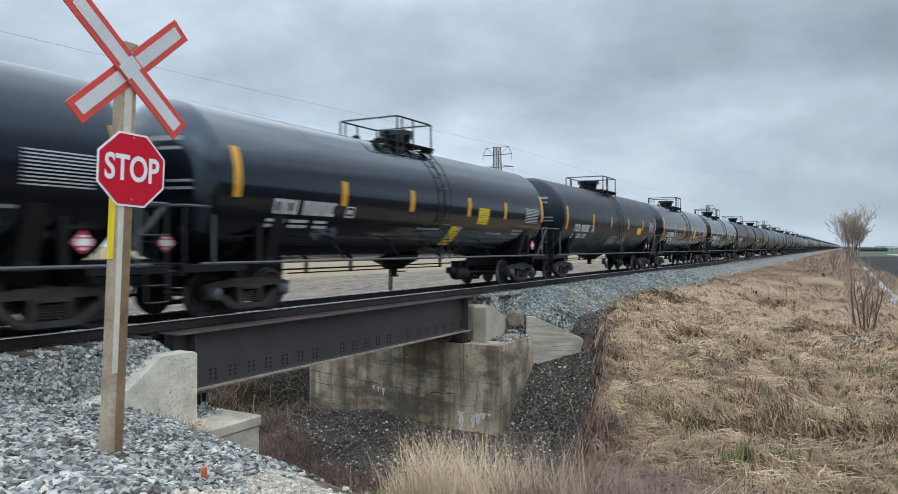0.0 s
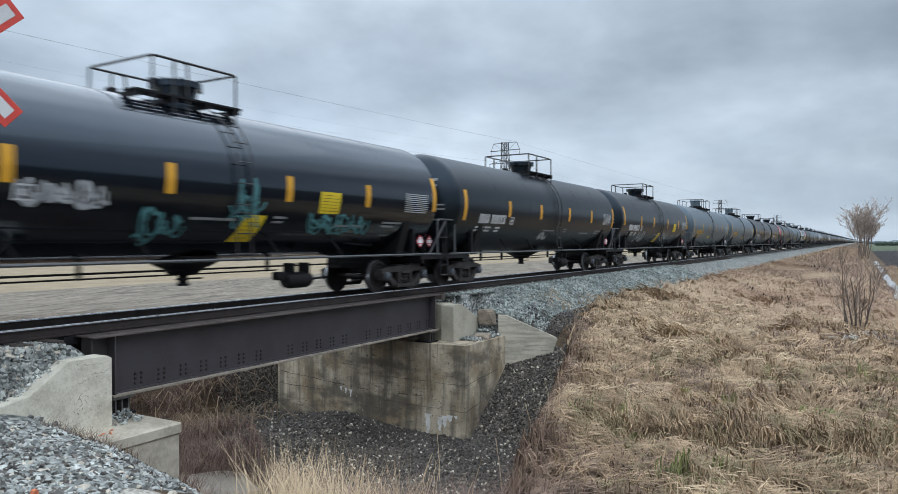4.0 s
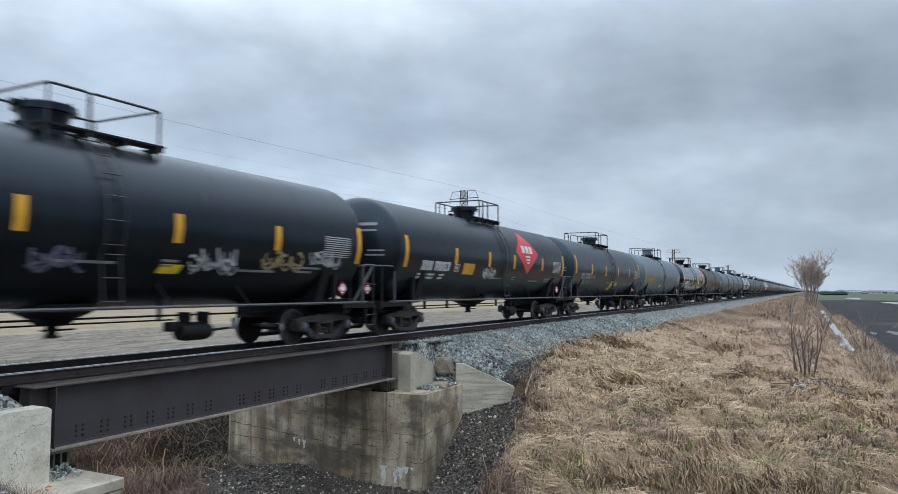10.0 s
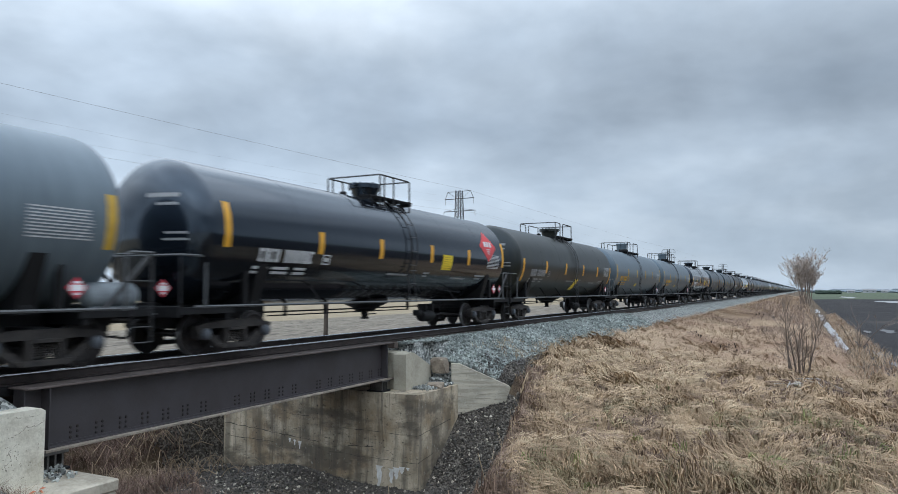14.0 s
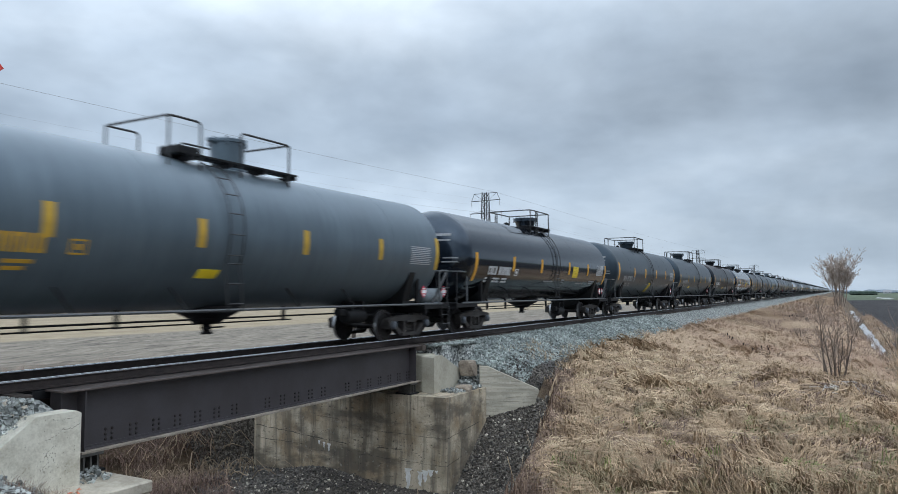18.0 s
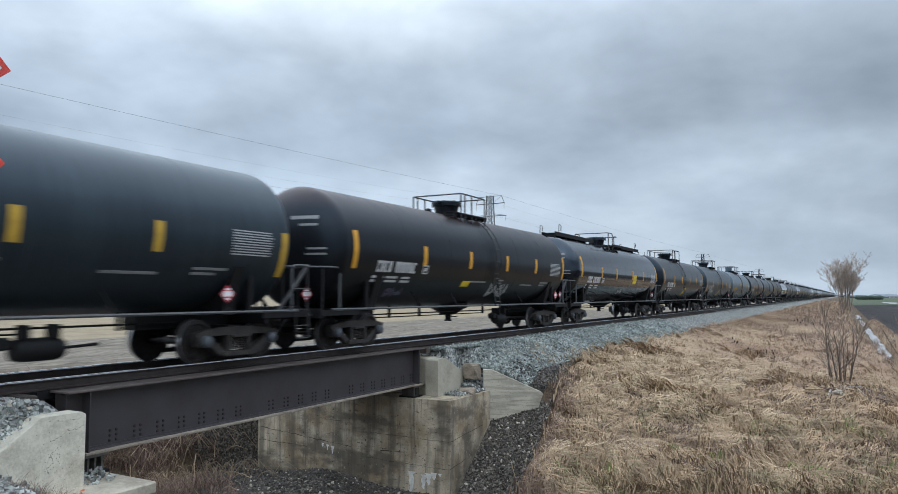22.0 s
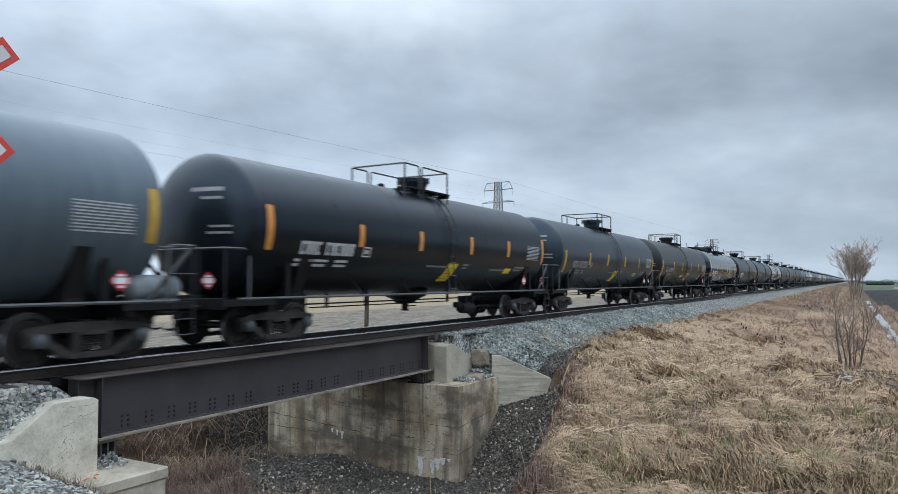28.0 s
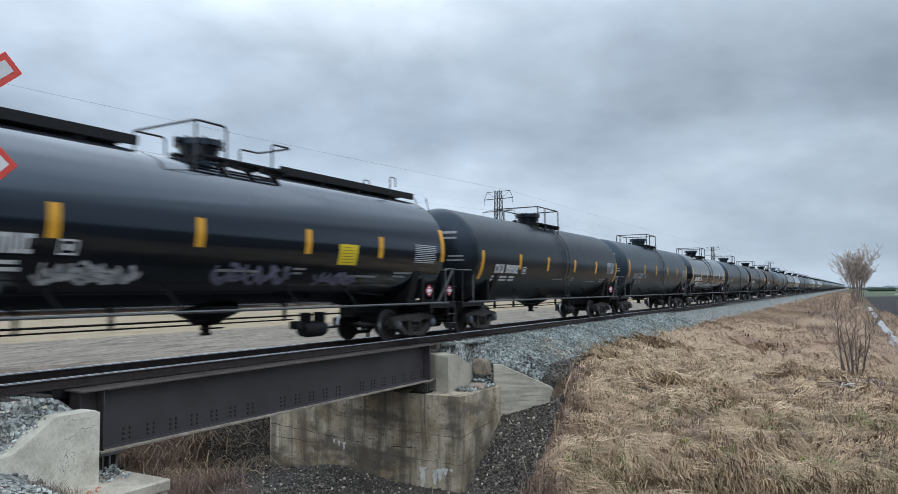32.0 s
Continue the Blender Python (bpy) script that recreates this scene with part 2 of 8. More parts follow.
TANK = {
    "gloss": tank_paint("gloss_black_tank_paint", (0.006, 0.008, 0.012), (0.003, 0.004, 0.006), 0.10, 0.03, spec=0.58, coat=0.20),
    "black": tank_paint("black_tank_paint", (0.007, 0.009, 0.012), (0.004, 0.005, 0.007), 0.17, 0.05, spec=0.42),
    "matte": tank_paint("weathered_black_tank_paint", (0.009, 0.0115, 0.0145), (0.0045, 0.006, 0.0075), 0.29, 0.05, spec=0.34),
    "rusty": tank_paint("rusted_black_tank_paint", (0.009, 0.009, 0.010), (0.004, 0.004, 0.005), 0.34, 0.05, rust=0.6, spec=0.28),
    "olive": tank_paint("olive_black_tank_paint", (0.030, 0.029, 0.021), (0.015, 0.0145, 0.010), 0.34, 0.07, spec=0.32),
    "slate": tank_paint("dark_slate_tank_paint", (0.027, 0.037, 0.044), (0.015, 0.021, 0.026), 0.32, 0.08, spec=0.37),
    "grey": tank_paint("grey_tank_paint", (0.100, 0.127, 0.146), (0.066, 0.085, 0.099), 0.36, 0.10),
    "pale": tank_paint("pale_grey_tank_paint", (0.128, 0.156, 0.174), (0.086, 0.107, 0.122), 0.40, 0.12),
}
M_UNDER = material("sooty_running_gear_paint", (0.007, 0.007, 0.008), 0.65, spec=0.3, second=(0.004, 0.004, 0.005), scale=5, bump=0.1)
M_TRUCK = material("dusty_cast_steel", (0.044, 0.038, 0.034), 0.75, second=(0.014, 0.012, 0.012), scale=6, fine=60, bump=0.25, bump_scale=40)
M_WHEEL = material("worn_wheel_steel", (0.045, 0.040, 0.040), 0.5, 0.4, second=(0.016, 0.014, 0.014), scale=7)
M_TREAD = material("polished_tread_steel", (0.40, 0.40, 0.41), 0.36, 0.9, second=(0.27, 0.27, 0.275))
M_GREY_RAIL = plain("worn_grey_handrail", (0.085, 0.09, 0.095), 0.45)
M_RAIL_PIPE = plain("black_handrail_paint", (0.022, 0.022, 0.024), 0.5)
M_YELLOW = material("yellow_reflective_tape", (0.66, 0.33, 0.022), 0.45, second=(0.52, 0.25, 0.018), scale=4, spot=0.4)
M_DULL_YELLOW = material("faded_yellow_tape", (0.50, 0.31, 0.035), 0.55, second=(0.36, 0.22, 0.03), scale=4, spot=0.42)
M_RESERVOIR = material("grey_reservoir_paint", (0.20, 0.23, 0.25), 0.5, second=(0.11, 0.125, 0.14), scale=4)
M_BLOCK = material("white_data_block", (0.45, 0.46, 0.47), 0.6, second=(0.33, 0.335, 0.34), scale=6, spot=0.42)
M_SAFETY = material("bright_yellow_panel", (0.78, 0.58, 0.02), 0.5, second=(0.6, 0.42, 0.02), scale=5, spot=0.38)
M_WHITE = material("white_stencil_paint", (0.62, 0.63, 0.64), 0.6, second=(0.40, 0.41, 0.42), scale=5, spot=0.42)
M_DIM = material("worn_white_stencil", (0.26, 0.265, 0.27), 0.6, second=(0.16, 0.165, 0.17), scale=8, spot=0.42)
M_OCHRE = material("ochre_stencil_paint", (0.52, 0.30, 0.03), 0.6, second=(0.36, 0.2, 0.025), scale=5, spot=0.42)
M_RED = material("red_sign_sheeting", (0.54, 0.004, 0.024), 0.5, second=(0.46, 0.004, 0.020), scale=2.5, spot=0.4, spec=0.25)
M_PLACARD = material("red_placard", (0.60, 0.06, 0.09), 0.5, second=(0.42, 0.02, 0.04))
M_SHEET = material("silver_reflective_sheeting", (0.60, 0.60, 0.61), 0.42, second=(0.50, 0.51, 0.52), scale=2, spot=0.42)
M_WHITESHEET = material("white_reflective_sheeting", (0.78, 0.78, 0.79), 0.4, second=(0.68, 0.68, 0.7), scale=3, spot=0.4)
M_BORDER = material("orange_red_border_sheeting", (0.62, 0.062, 0.045), 0.42, second=(0.50, 0.045, 0.035), scale=3, spot=0.4)
M_POST = material("weathered_timber", (0.46, 0.38, 0.28), 0.8, second=(0.27, 0.19, 0.12), scale=2.0, fine=30, bump=0.3, bump_scale=30)
M_CONC = material("weathered_concrete", (0.44, 0.405, 0.325), 0.85, second=(0.27, 0.24, 0.185), scale=1.1, fine=22, bump=0.25, bump_scale=35, spot=0.46)
M_CONC_PALE = material("pale_concrete", (0.66, 0.62, 0.52), 0.85, second=(0.40, 0.36, 0.28), scale=2.6, fine=26, bump=0.25, bump_scale=35, spot=0.44)
M_CONC_TAN = material("tan_weathered_concrete", (0.52, 0.465, 0.375), 0.85, second=(0.30, 0.26, 0.205), scale=1.5, fine=14, bump=0.25, bump_scale=35, spot=0.47)
M_OLD_POST = material("old_dark_timber", (0.085, 0.066, 0.052), 0.9, second=(0.045, 0.034, 0.027), scale=3, fine=30, bump=0.3)
M_BLOCK_TAN = material("tan_broken_concrete", (0.32, 0.262, 0.20), 0.9, second=(0.16, 0.125, 0.095), scale=3.0, fine=20, bump=0.4, bump_scale=25)
M_GIRDER = material("brown_girder_paint", (0.055, 0.049, 0.053), 0.55, second=(0.040, 0.033, 0.034), scale=1.2, fine=30, bump=0.06)
M_FLANGE = material("worn_flange_steel", (0.100, 0.078, 0.070), 0.7, second=(0.056, 0.042, 0.038), scale=2.5, fine=30)
M_RAIL = material("rusty_rail_steel", (0.036, 0.025, 0.022), 0.75, 0.1, second=(0.016, 0.011, 0.010), scale=3, fine=40)
M_HEAD = material("polished_rail_head", (0.78, 0.79, 0.81), 0.24, 1.0, second=(0.62, 0.62, 0.63), scale=2)
M_TIE = material("old_tie_timber", (0.085, 0.066, 0.054), 0.9, second=(0.035, 0.028, 0.024), scale=3, fine=25, bump=0.4, bump_scale=25, obj=0.25)


# ---- geometry tools: every one gives (points, faces) ----
def box(x0, y0, z0, x1, y1, z1, c=0.0):
    """A box; c: the chamfer of its edges."""
    if c <= 0:
        v = [(x, y, z) for x in (x0, x1) for y in (y0, y1) for z in (z0, z1)]
        f = [(0, 1, 3, 2), (4, 6, 7, 5), (0, 4, 5, 1), (2, 3, 7, 6), (0, 2, 6, 4), (1, 5, 7, 3)]
        return v, f
    c = min(c, (x1 - x0) * 0.45, (y1 - y0) * 0.45, (z1 - z0) * 0.45)
    bm = bmesh.new()
    bmesh.ops.create_cube(bm, size=1)
    for p in bm.verts:
        p.co = ((x0 + x1) / 2 + p.co.x * (x1 - x0), (y0 + y1) / 2 + p.co.y * (y1 - y0), (z0 + z1) / 2 + p.co.z * (z1 - z0))
    bmesh.ops.bevel(bm, geom=bm.edges[:], offset=c, segments=1, affect="EDGES", profile=0.5)
    bm.verts.index_update()
    g = [tuple(p.co) for p in bm.verts], [tuple(q.index for q in f.verts) for f in bm.faces]
    bm.free()
    return g


def join(*geos):
    v, f = [], []
    for gv, gf in geos:
        o = len(v)
        v += gv
        f += [tuple(i + o for i in q) for q in gf]
    return v, f


def shift(g, x=0, y=0, z=0):
    return [(p[0] + x, p[1] + y, p[2] + z) for p in g[0]], g[1]


def turned(g, m):
    return [tuple(m @ Vector(p)) for p in g[0]], g[1]


def tube(path, r, n=6):
    """A round bar along a list of points."""
    pts = [Vector(p) for p in path]
    v, f = [], []
    up = Vector((0.013, 0.021, 1))
    for i, p in enumerate(pts):
        d = (pts[min(i + 1, len(pts) - 1)] - pts[max(i - 1, 0)]).normalized()
        s = d.cross(up if abs(d.dot(up)) < 0.95 else Vector((0, 1, 0.02))).normalized()
        u = s.cross(d)
        for k in range(n):
            a = 2 * math.pi * k / n
            v.append(tuple(p + s * (r * math.cos(a)) + u * (r * math.sin(a))))
    for i in range(len(pts) - 1):
        for k in range(n):
            f.append((i * n + k, i * n + (k + 1) % n, (i + 1) * n + (k + 1) % n, (i + 1) * n + k))
    f.append(tuple(range(n))[::-1])
    f.append(tuple((len(pts) - 1) * n + k for k in range(n)))
    return v, f


def bent(path, r, bend=0.08, n=6):
    """A round bar with rounded corners."""
    pts = [Vector(p) for p in path]
    out = [pts[0]]
    for a, b, c in zip(pts, pts[1:], pts[2:]):
        d1, d2 = (a - b), (c - b)
        k = min(bend, d1.length * 0.45, d2.length * 0.45)
        p, q = b + d1.normalized() * k, b + d2.normalized() * k
        for s in (0, 0.33, 0.67, 1):
            out.append((p.lerp(b, s)).lerp(b.lerp(q, s), s))
    out.append(pts[-1])
    return tube(out, r, n)


def lathe(profile, axis="x", n=32, at=(0, 0, 0)):
    """Turns (along, radius) pairs about an axis."""
    v, f = [], []
    for a, r in profile:
        for k in range(n):
            w = 2 * math.pi * k / n
            c, s = r * math.cos(w), r * math.sin(w)
            p = {"x": (a, c, s), "y": (c, a, -s), "z": (c, s, a)}[axis]
            v.append((p[0] + at[0], p[1] + at[1], p[2] + at[2]))
    for i in range(len(profile) - 1):
        for k in range(n):
            f.append((i * n + k, i * n + (k + 1) % n, (i + 1) * n + (k + 1) % n, (i + 1) * n + k))
    if profile[0][1] > 1e-6:
        f.append(tuple(range(n))[::-1])
    if profile[-1][1] > 1e-6:
        f.append(tuple((len(profile) - 1) * n + k for k in range(n)))
    return v, f


def prism(outline, axis, a0, a1):
    """Pushes a closed outline along an axis. outline: pairs of the two other coordinates."""
    def place(p, a):
        return {"x": (a, p[0], p[1]), "y": (p[0], a, p[1]), "z": (p[0], p[1], a)}[axis]
    n = len(outline)
    v = [place(p, a0) for p in outline] + [place(p, a1) for p in outline]
    f = [tuple(range(n))[::-1], tuple(range(n, 2 * n))]
    f += [(k, (k + 1) % n, n + (k + 1) % n, n + k) for k in range(n)]
    return v, f


def mesh(name, g, mat, smooth=False):
    me = bpy.data.meshes.new(name)
    me.from_pydata(g[0], [], g[1])
    bm = bmesh.new()
    bm.from_mesh(me)
    if len(bm.verts) < 40000:
        bmesh.ops.recalc_face_normals(bm, faces=bm.faces[:])
    bm.to_mesh(me)
    bm.free()
    for m in (mat if isinstance(mat, (list, tuple)) else [mat]):
        me.materials.append(m)
    if smooth:
        me.shade_smooth()
        me.set_sharp_from_angle(angle=radians(38))
    me.update()
    return me


def part(name, g, mat, parent=None, label="", at=None, smooth=False):
    """Links geometry (or a mesh made before) as ONE object under a thing or a part."""
    me = g if isinstance(g, bpy.types.Mesh) else mesh(name, g, mat, smooth)
    ob = new(name, me)
    if at is not None:
        ob.matrix_basis = at if isinstance(at, Matrix) else Matrix.Translation(at)
    if parent:
        ob.parent = parent
    return tagged(ob, label) if label else ob


def thing(name, label, category, at=None, group="", kind=""):
    ob = new(name)
    ob.empty_display_size = 0.2
    if at is not None:
        ob.matrix_basis = at if isinstance(at, Matrix) else Matrix.Translation(at)
    return tagged(ob, label, category, group, kind)


def lone(name, g, mat, label="", category="", kind="", smooth=False, group=""):
    return tagged(part(name, g, mat, smooth=smooth), label, category, group, kind)


def lettering(text, size, depth=0.004):
    """Built-in font as (points, faces), centred, in the x-z plane, facing -y."""
    cu = bpy.data.curves.new("letters", "FONT")
    cu.body, cu.size, cu.extrude, cu.align_x, cu.align_y = text, size, depth / 2, "CENTER", "CENTER"
    cu.offset = size * 0.022
    ob = bpy.data.objects.new("letters", cu)
    scene.collection.objects.link(ob)
    bpy.context.view_layer.update()
    me = bpy.data.meshes.new_from_object(ob.evaluated_get(bpy.context.evaluated_depsgraph_get()))
    g = [(p.co.x, -p.co.z, p.co.y) for p in me.vertices], [tuple(q.vertices) for q in me.polygons]
    bpy.data.objects.remove(ob)
    bpy.data.meshes.remove(me)
    bpy.data.curves.remove(cu)
    return g


def table(pairs, x):
    """A value from a table of (at, value), with straight lines between."""
    return np.interp(x, [p[0] for p in pairs], [p[1] for p in pairs])


def wobble(x, y, s):
    """Smooth uneven ground, about -1 to 1."""
    x, y = np.asarray(x) * s, np.asarray(y) * s
    return (np.sin(x * 1.7 + 1.3 * np.sin(y * 1.1)) + np.sin(y * 2.1 + 1.7 * np.sin(x * 0.9 + 2)) + np.sin((x + y) * 3.3 + 1.9 * np.sin((x - y) * 1.3))) / 3


# ---- ground: one sheet from the gully to the horizon ----
TRACK = 0.75
BANK_LEFT = [(-4, -0.08), (0, -0.14), (3, -0.58), (3.3, -0.66), (3.9, -0.94), (4.5, -1.0), (5.1, -1.15), (5.9, -1.58), (6.45, -1.96), (7.1, -2.5), (7.7, -3.3), (8.6, -3.95), (10, -4.3), (14, -4.4)]
EDGE = [(-60, 5.0), (-25, 6.0), (-12, 7.4), (-8.4, 8.6), (-7.3, 10.7), (-6.7, 12.8), (-5.94, 15.9), (-4.92, 19.2), (-4.3, 21.4), (-3.9, 22.1), (-3.48, 22.1), (-1.72, 21.1), (-1.0, 20.85), (-0.8, 19.5), (3.5, 19.5), (6, 19.5), (40, 19.5)]
EMBANK = [(-400, -2.0), (-30, -2.05), (-17, -2.15), (-15.6, -2.3), (-14.6, -2.62), (-13.8, -2.62), (-12.8, -2.3), (-8, -2.12), (-5, -1.62), (-2.9, -1.05), (-1.05, -0.27), (2.55, -0.27), (4.3, -1.0), (40, -1.05), (400, -1.0)]


def height(x, y):
    x, y = np.asarray(x, float), np.asarray(y, float)
    emb = table(EMBANK, y)
    emb = emb + (0.10 * wobble(x, y, 0.35) + 0.075 * wobble(x, y, 1.4) + 0.035 * wobble(x, y, 3.1)) * ((y < -3.2) & (y > -15))
    edge = table(EDGE, y) + 0.35 * wobble(x * 0, y, 0.9) * (y < -4)
    foot = np.where((y > -3.55) & (y < 6.5), table([(-3.55, -1.95), (-1.75, -2.5), (-1.4, -2.7), (-1.2, -4.6), (5.3, -4.6), (6.5, -1.0)], y), emb)
    right = foot - np.clip(edge - x, 0, 8) * 0.76
    floor = table([(-40, -2.6), (-12, -3.3), (-6, -4.1), (-2, -4.4), (6, -4.5), (40, -4.0)], y)
    left = table(BANK_LEFT, x - 0.25 * np.clip(y + 4, -2.5, 3) + 0.25 * wobble(x, y, 0.5) * (x > 7.5))
    behind = np.where((y > -3.6) & (y < -1.1), np.minimum(emb, table([(-3.55, -1.86), (-1.95, -1.02), (-1.1, -0.9)], y) + np.clip(x - edge, 0, 9) * 0.55), emb)
    heap = np.exp(-((x - 17.4) / 1.3) ** 2 - ((y - 2.4) / 1.6) ** 2) * 0.45
    bank = np.where(x > edge, behind, np.maximum(np.maximum(left, right), floor + heap))
    # the ballast bed of the track on the near side of the bridge
    bed = table([(-9, -4.5), (-3.4, -1.75), (-1.05, -0.27), (2.55, -0.27), (4.3, -1.0), (12, -4.4)], y)
    end = np.where(y > -1.0, 7.0, 3.2)
    drop = np.clip(x - end, 0, 6) * np.where(y > -1.0, 2.5, 0.42) + np.clip(x - 7.3, 0, 3) * 2.5
    with_bed = np.maximum(bank, bed - drop)
    z = np.where(x < 12, with_bed, bank)
    # ballast heaped behind the near wing wall
    wall = table([(2.6, -0.2), (3.6, -1.28), (5.40, -1.00), (5.92, -0.90), (6.55, -0.455), (8, -0.4)], x) - 0.05
    z = np.where((x > 2.6) & (x < 7.3) & (y > -1.19) & (y < 0.6), np.minimum(z, wall + np.clip(y + 0.86, 0, 2) * 2.6), z)
    # the far side: level field beyond the ditch bank
    far = np.clip((y - 4.3) / 1.0, 0, 1) * np.clip((8 - x) / 2, 0, 1)
    z = np.where((far > 0) & (x < 8), np.maximum(z, -1.05 * far - 4.4 * (1 - far)), z)
    # the cut closes again well behind the bridge
    shut = np.clip((y - 8.5) / 4, 0, 1)
    z = z * (1 - shut) + np.maximum(z, -1.05) * shut
    z = z + 0.035 * wobble(x, y, 2.3) * ((y < -1.6) | (y > 3.2))
    return z


def spaced(lo, hi, fine, far_lo, far_hi, grow=1.22):
    a = list(np.arange(lo, hi + 1e-6, fine))
    s, p = fine, a[-1]
    while p < far_hi:
        s *= grow; p += s; a.append(p)
    s, p, b = fine, a[0], []
    while p > far_lo:
        s *= grow; p -= s; b.append(p)
    return np.array(b[::-1] + a)


def gravel_nodes(t, co, scale, dark, light, blue):
    vor = node(t, "ShaderNodeTexVoronoi", Scale=scale)
    t.links.new(co, vor.inputs["Vector"])
    sep = node(t, "ShaderNodeSeparateColor"); t.links.new(vor.outputs["Color"], sep.inputs[0])
    ramp = node(t, "ShaderNodeValToRGB")
    e = ramp.color_ramp.elements
    e[0].position, e[0].color = 0.0, (*dark, 1)
    e[1].position, e[1].color = 1.0, (*light, 1)
    k = e.new(0.5); k.color = (*blue, 1)
    t.links.new(sep.outputs[0], ramp.inputs[0])
    return ramp.outputs[0], vor.outputs["Distance"]


def ground_material():
    m = bpy.data.materials.new("ground_cover")
    m.use_nodes = True
    t = m.node_tree
    b = t.nodes["Principled BSDF"]
    b.inputs["Roughness"].default_value = 0.95
    b.inputs["Specular IOR Level"].default_value = 0.2
    co = node(t, "ShaderNodeTexCoord").outputs["Object"]

    def noise_ramp(scale, stops, detail=6.0, stretch=None):
        v = co
        if stretch:
            mp = node(t, "ShaderNodeMapping"); mp.inputs["Scale"].default_value = stretch
            t.links.new(co, mp.inputs[0]); v = mp.outputs[0]
        n = node(t, "ShaderNodeTexNoise", Scale=scale, Detail=detail, Roughness=0.65)
        t.links.new(v, n.inputs["Vector"])
        r = node(t, "ShaderNodeValToRGB")
        e = r.color_ramp.elements
        e[0].position, e[0].color = stops[0][0], (*stops[0][1], 1)
        e[1].position, e[1].color = stops[-1][0], (*stops[-1][1], 1)
        for p, c in stops[1:-1]:
            k = e.new(p); k.color = (*c, 1)
        t.links.new(n.outputs["Fac"], r.inputs[0])
        return r.outputs[0]

    # dead thatch, its tones darkened to carry the shade between grass clumps
    shaded_thatch = noise_ramp(1.4, [(0.32, (0.040, 0.028, 0.020)), (0.5, (0.095, 0.067, 0.044)), (0.68, (0.20, 0.145, 0.092))], 9.0)
    soil = noise_ramp(0.12, [(0.3, (0.018, 0.016, 0.017)), (0.58, (0.034, 0.031, 0.031)), (0.72, (0.080, 0.068, 0.058))], 9.0)
    green = noise_ramp(0.03, [(0.3, (0.062, 0.080, 0.052)), (0.7, (0.098, 0.112, 0.072))])
    stubble = noise_ramp(1.6, [(0.32, (0.075, 0.062, 0.050)), (0.5, (0.17, 0.145, 0.115)), (0.66, (0.25, 0.215, 0.17))], 9.0, (0.3, 1.6, 1))
    straw = noise_ramp(0.5, [(0.3, (0.21, 0.165, 0.108)), (0.7, (0.31, 0.25, 0.17))], 9.0)
    ballast, d1 = gravel_nodes(t, co, 17.0, (0.05, 0.052, 0.050), (0.42, 0.42, 0.39), (0.175, 0.185, 0.175))
    dark, d2 = gravel_nodes(t, co, 20.0, (0.026, 0.022, 0.019), (0.19, 0.17, 0.145), (0.075, 0.064, 0.053))
    pale, _ = gravel_nodes(t, co, 26.0, (0.20, 0.185, 0.16), (0.48, 0.45, 0.40), (0.32, 0.295, 0.255))
    masks = node(t, "ShaderNodeAttribute"); masks.attribute_name = "cover"
    masks2 = node(t, "ShaderNodeAttribute"); masks2.attribute_name = "cover_far"
    edge = node(t, "ShaderNodeTexNoise", Scale=3.0, Detail=6.0, Roughness=0.7)
    t.links.new(co, edge.inputs["Vector"])

    def mask(att, i):
        s = node(t, "ShaderNodeSeparateColor"); t.links.new(att.outputs["Color"], s.inputs[0])
        a = node(t, "ShaderNodeMath"); a.operation = "ADD"
        t.links.new(s.outputs[i], a.inputs[0])
        k = node(t, "ShaderNodeMath"); k.operation = "MULTIPLY_ADD"; k.inputs[1].default_value = 0.9; k.inputs[2].default_value = -0.45
        t.links.new(edge.outputs["Fac"], k.inputs[0]); t.links.new(k.outputs[0], a.inputs[1])
        r = node(t, "ShaderNodeMapRange"); r.inputs["From Min"].default_value, r.inputs["From Max"].default_value = 0.42, 0.58
        t.links.new(a.outputs[0], r.inputs["Value"])
        return r.outputs[0]

    colour = shaded_thatch
    for att, i, c in ((masks2, 0, soil), (masks2, 1, green), (masks2, 2, stubble), (masks, 2, pale), (masks, 1, dark), (masks, 0, ballast)):
        x = node(t, "ShaderNodeMix"); x.data_type = "RGBA"
        t.links.new(mask(att, i), x.inputs[0]); t.links.new(colour, x.inputs[6]); t.links.new(c, x.inputs[7])
        colour = x.outputs[2]
    sep = node(t, "ShaderNodeSeparateXYZ"); t.links.new(co, sep.inputs[0])
    fy = node(t, "ShaderNodeMapRange"); fy.inputs["From Min"].default_value, fy.inputs["From Max"].default_value = 25.0, 26.0
    t.links.new(sep.outputs[1], fy.inputs["Value"])
    x = node(t, "ShaderNodeMix"); x.data_type = "RGBA"
    t.links.new(fy.outputs[0], x.inputs[0]); t.links.new(colour, x.inputs[6]); t.links.new(straw, x.inputs[7])
    t.links.new(x.outputs[2], b.inputs["Base Color"])
    bp = node(t, "ShaderNodeBump", Strength=0.6, Distance=0.05)
    t.links.new(d1, bp.inputs["Height"]); t.links.new(bp.outputs[0], b.inputs["Normal"])
    return m


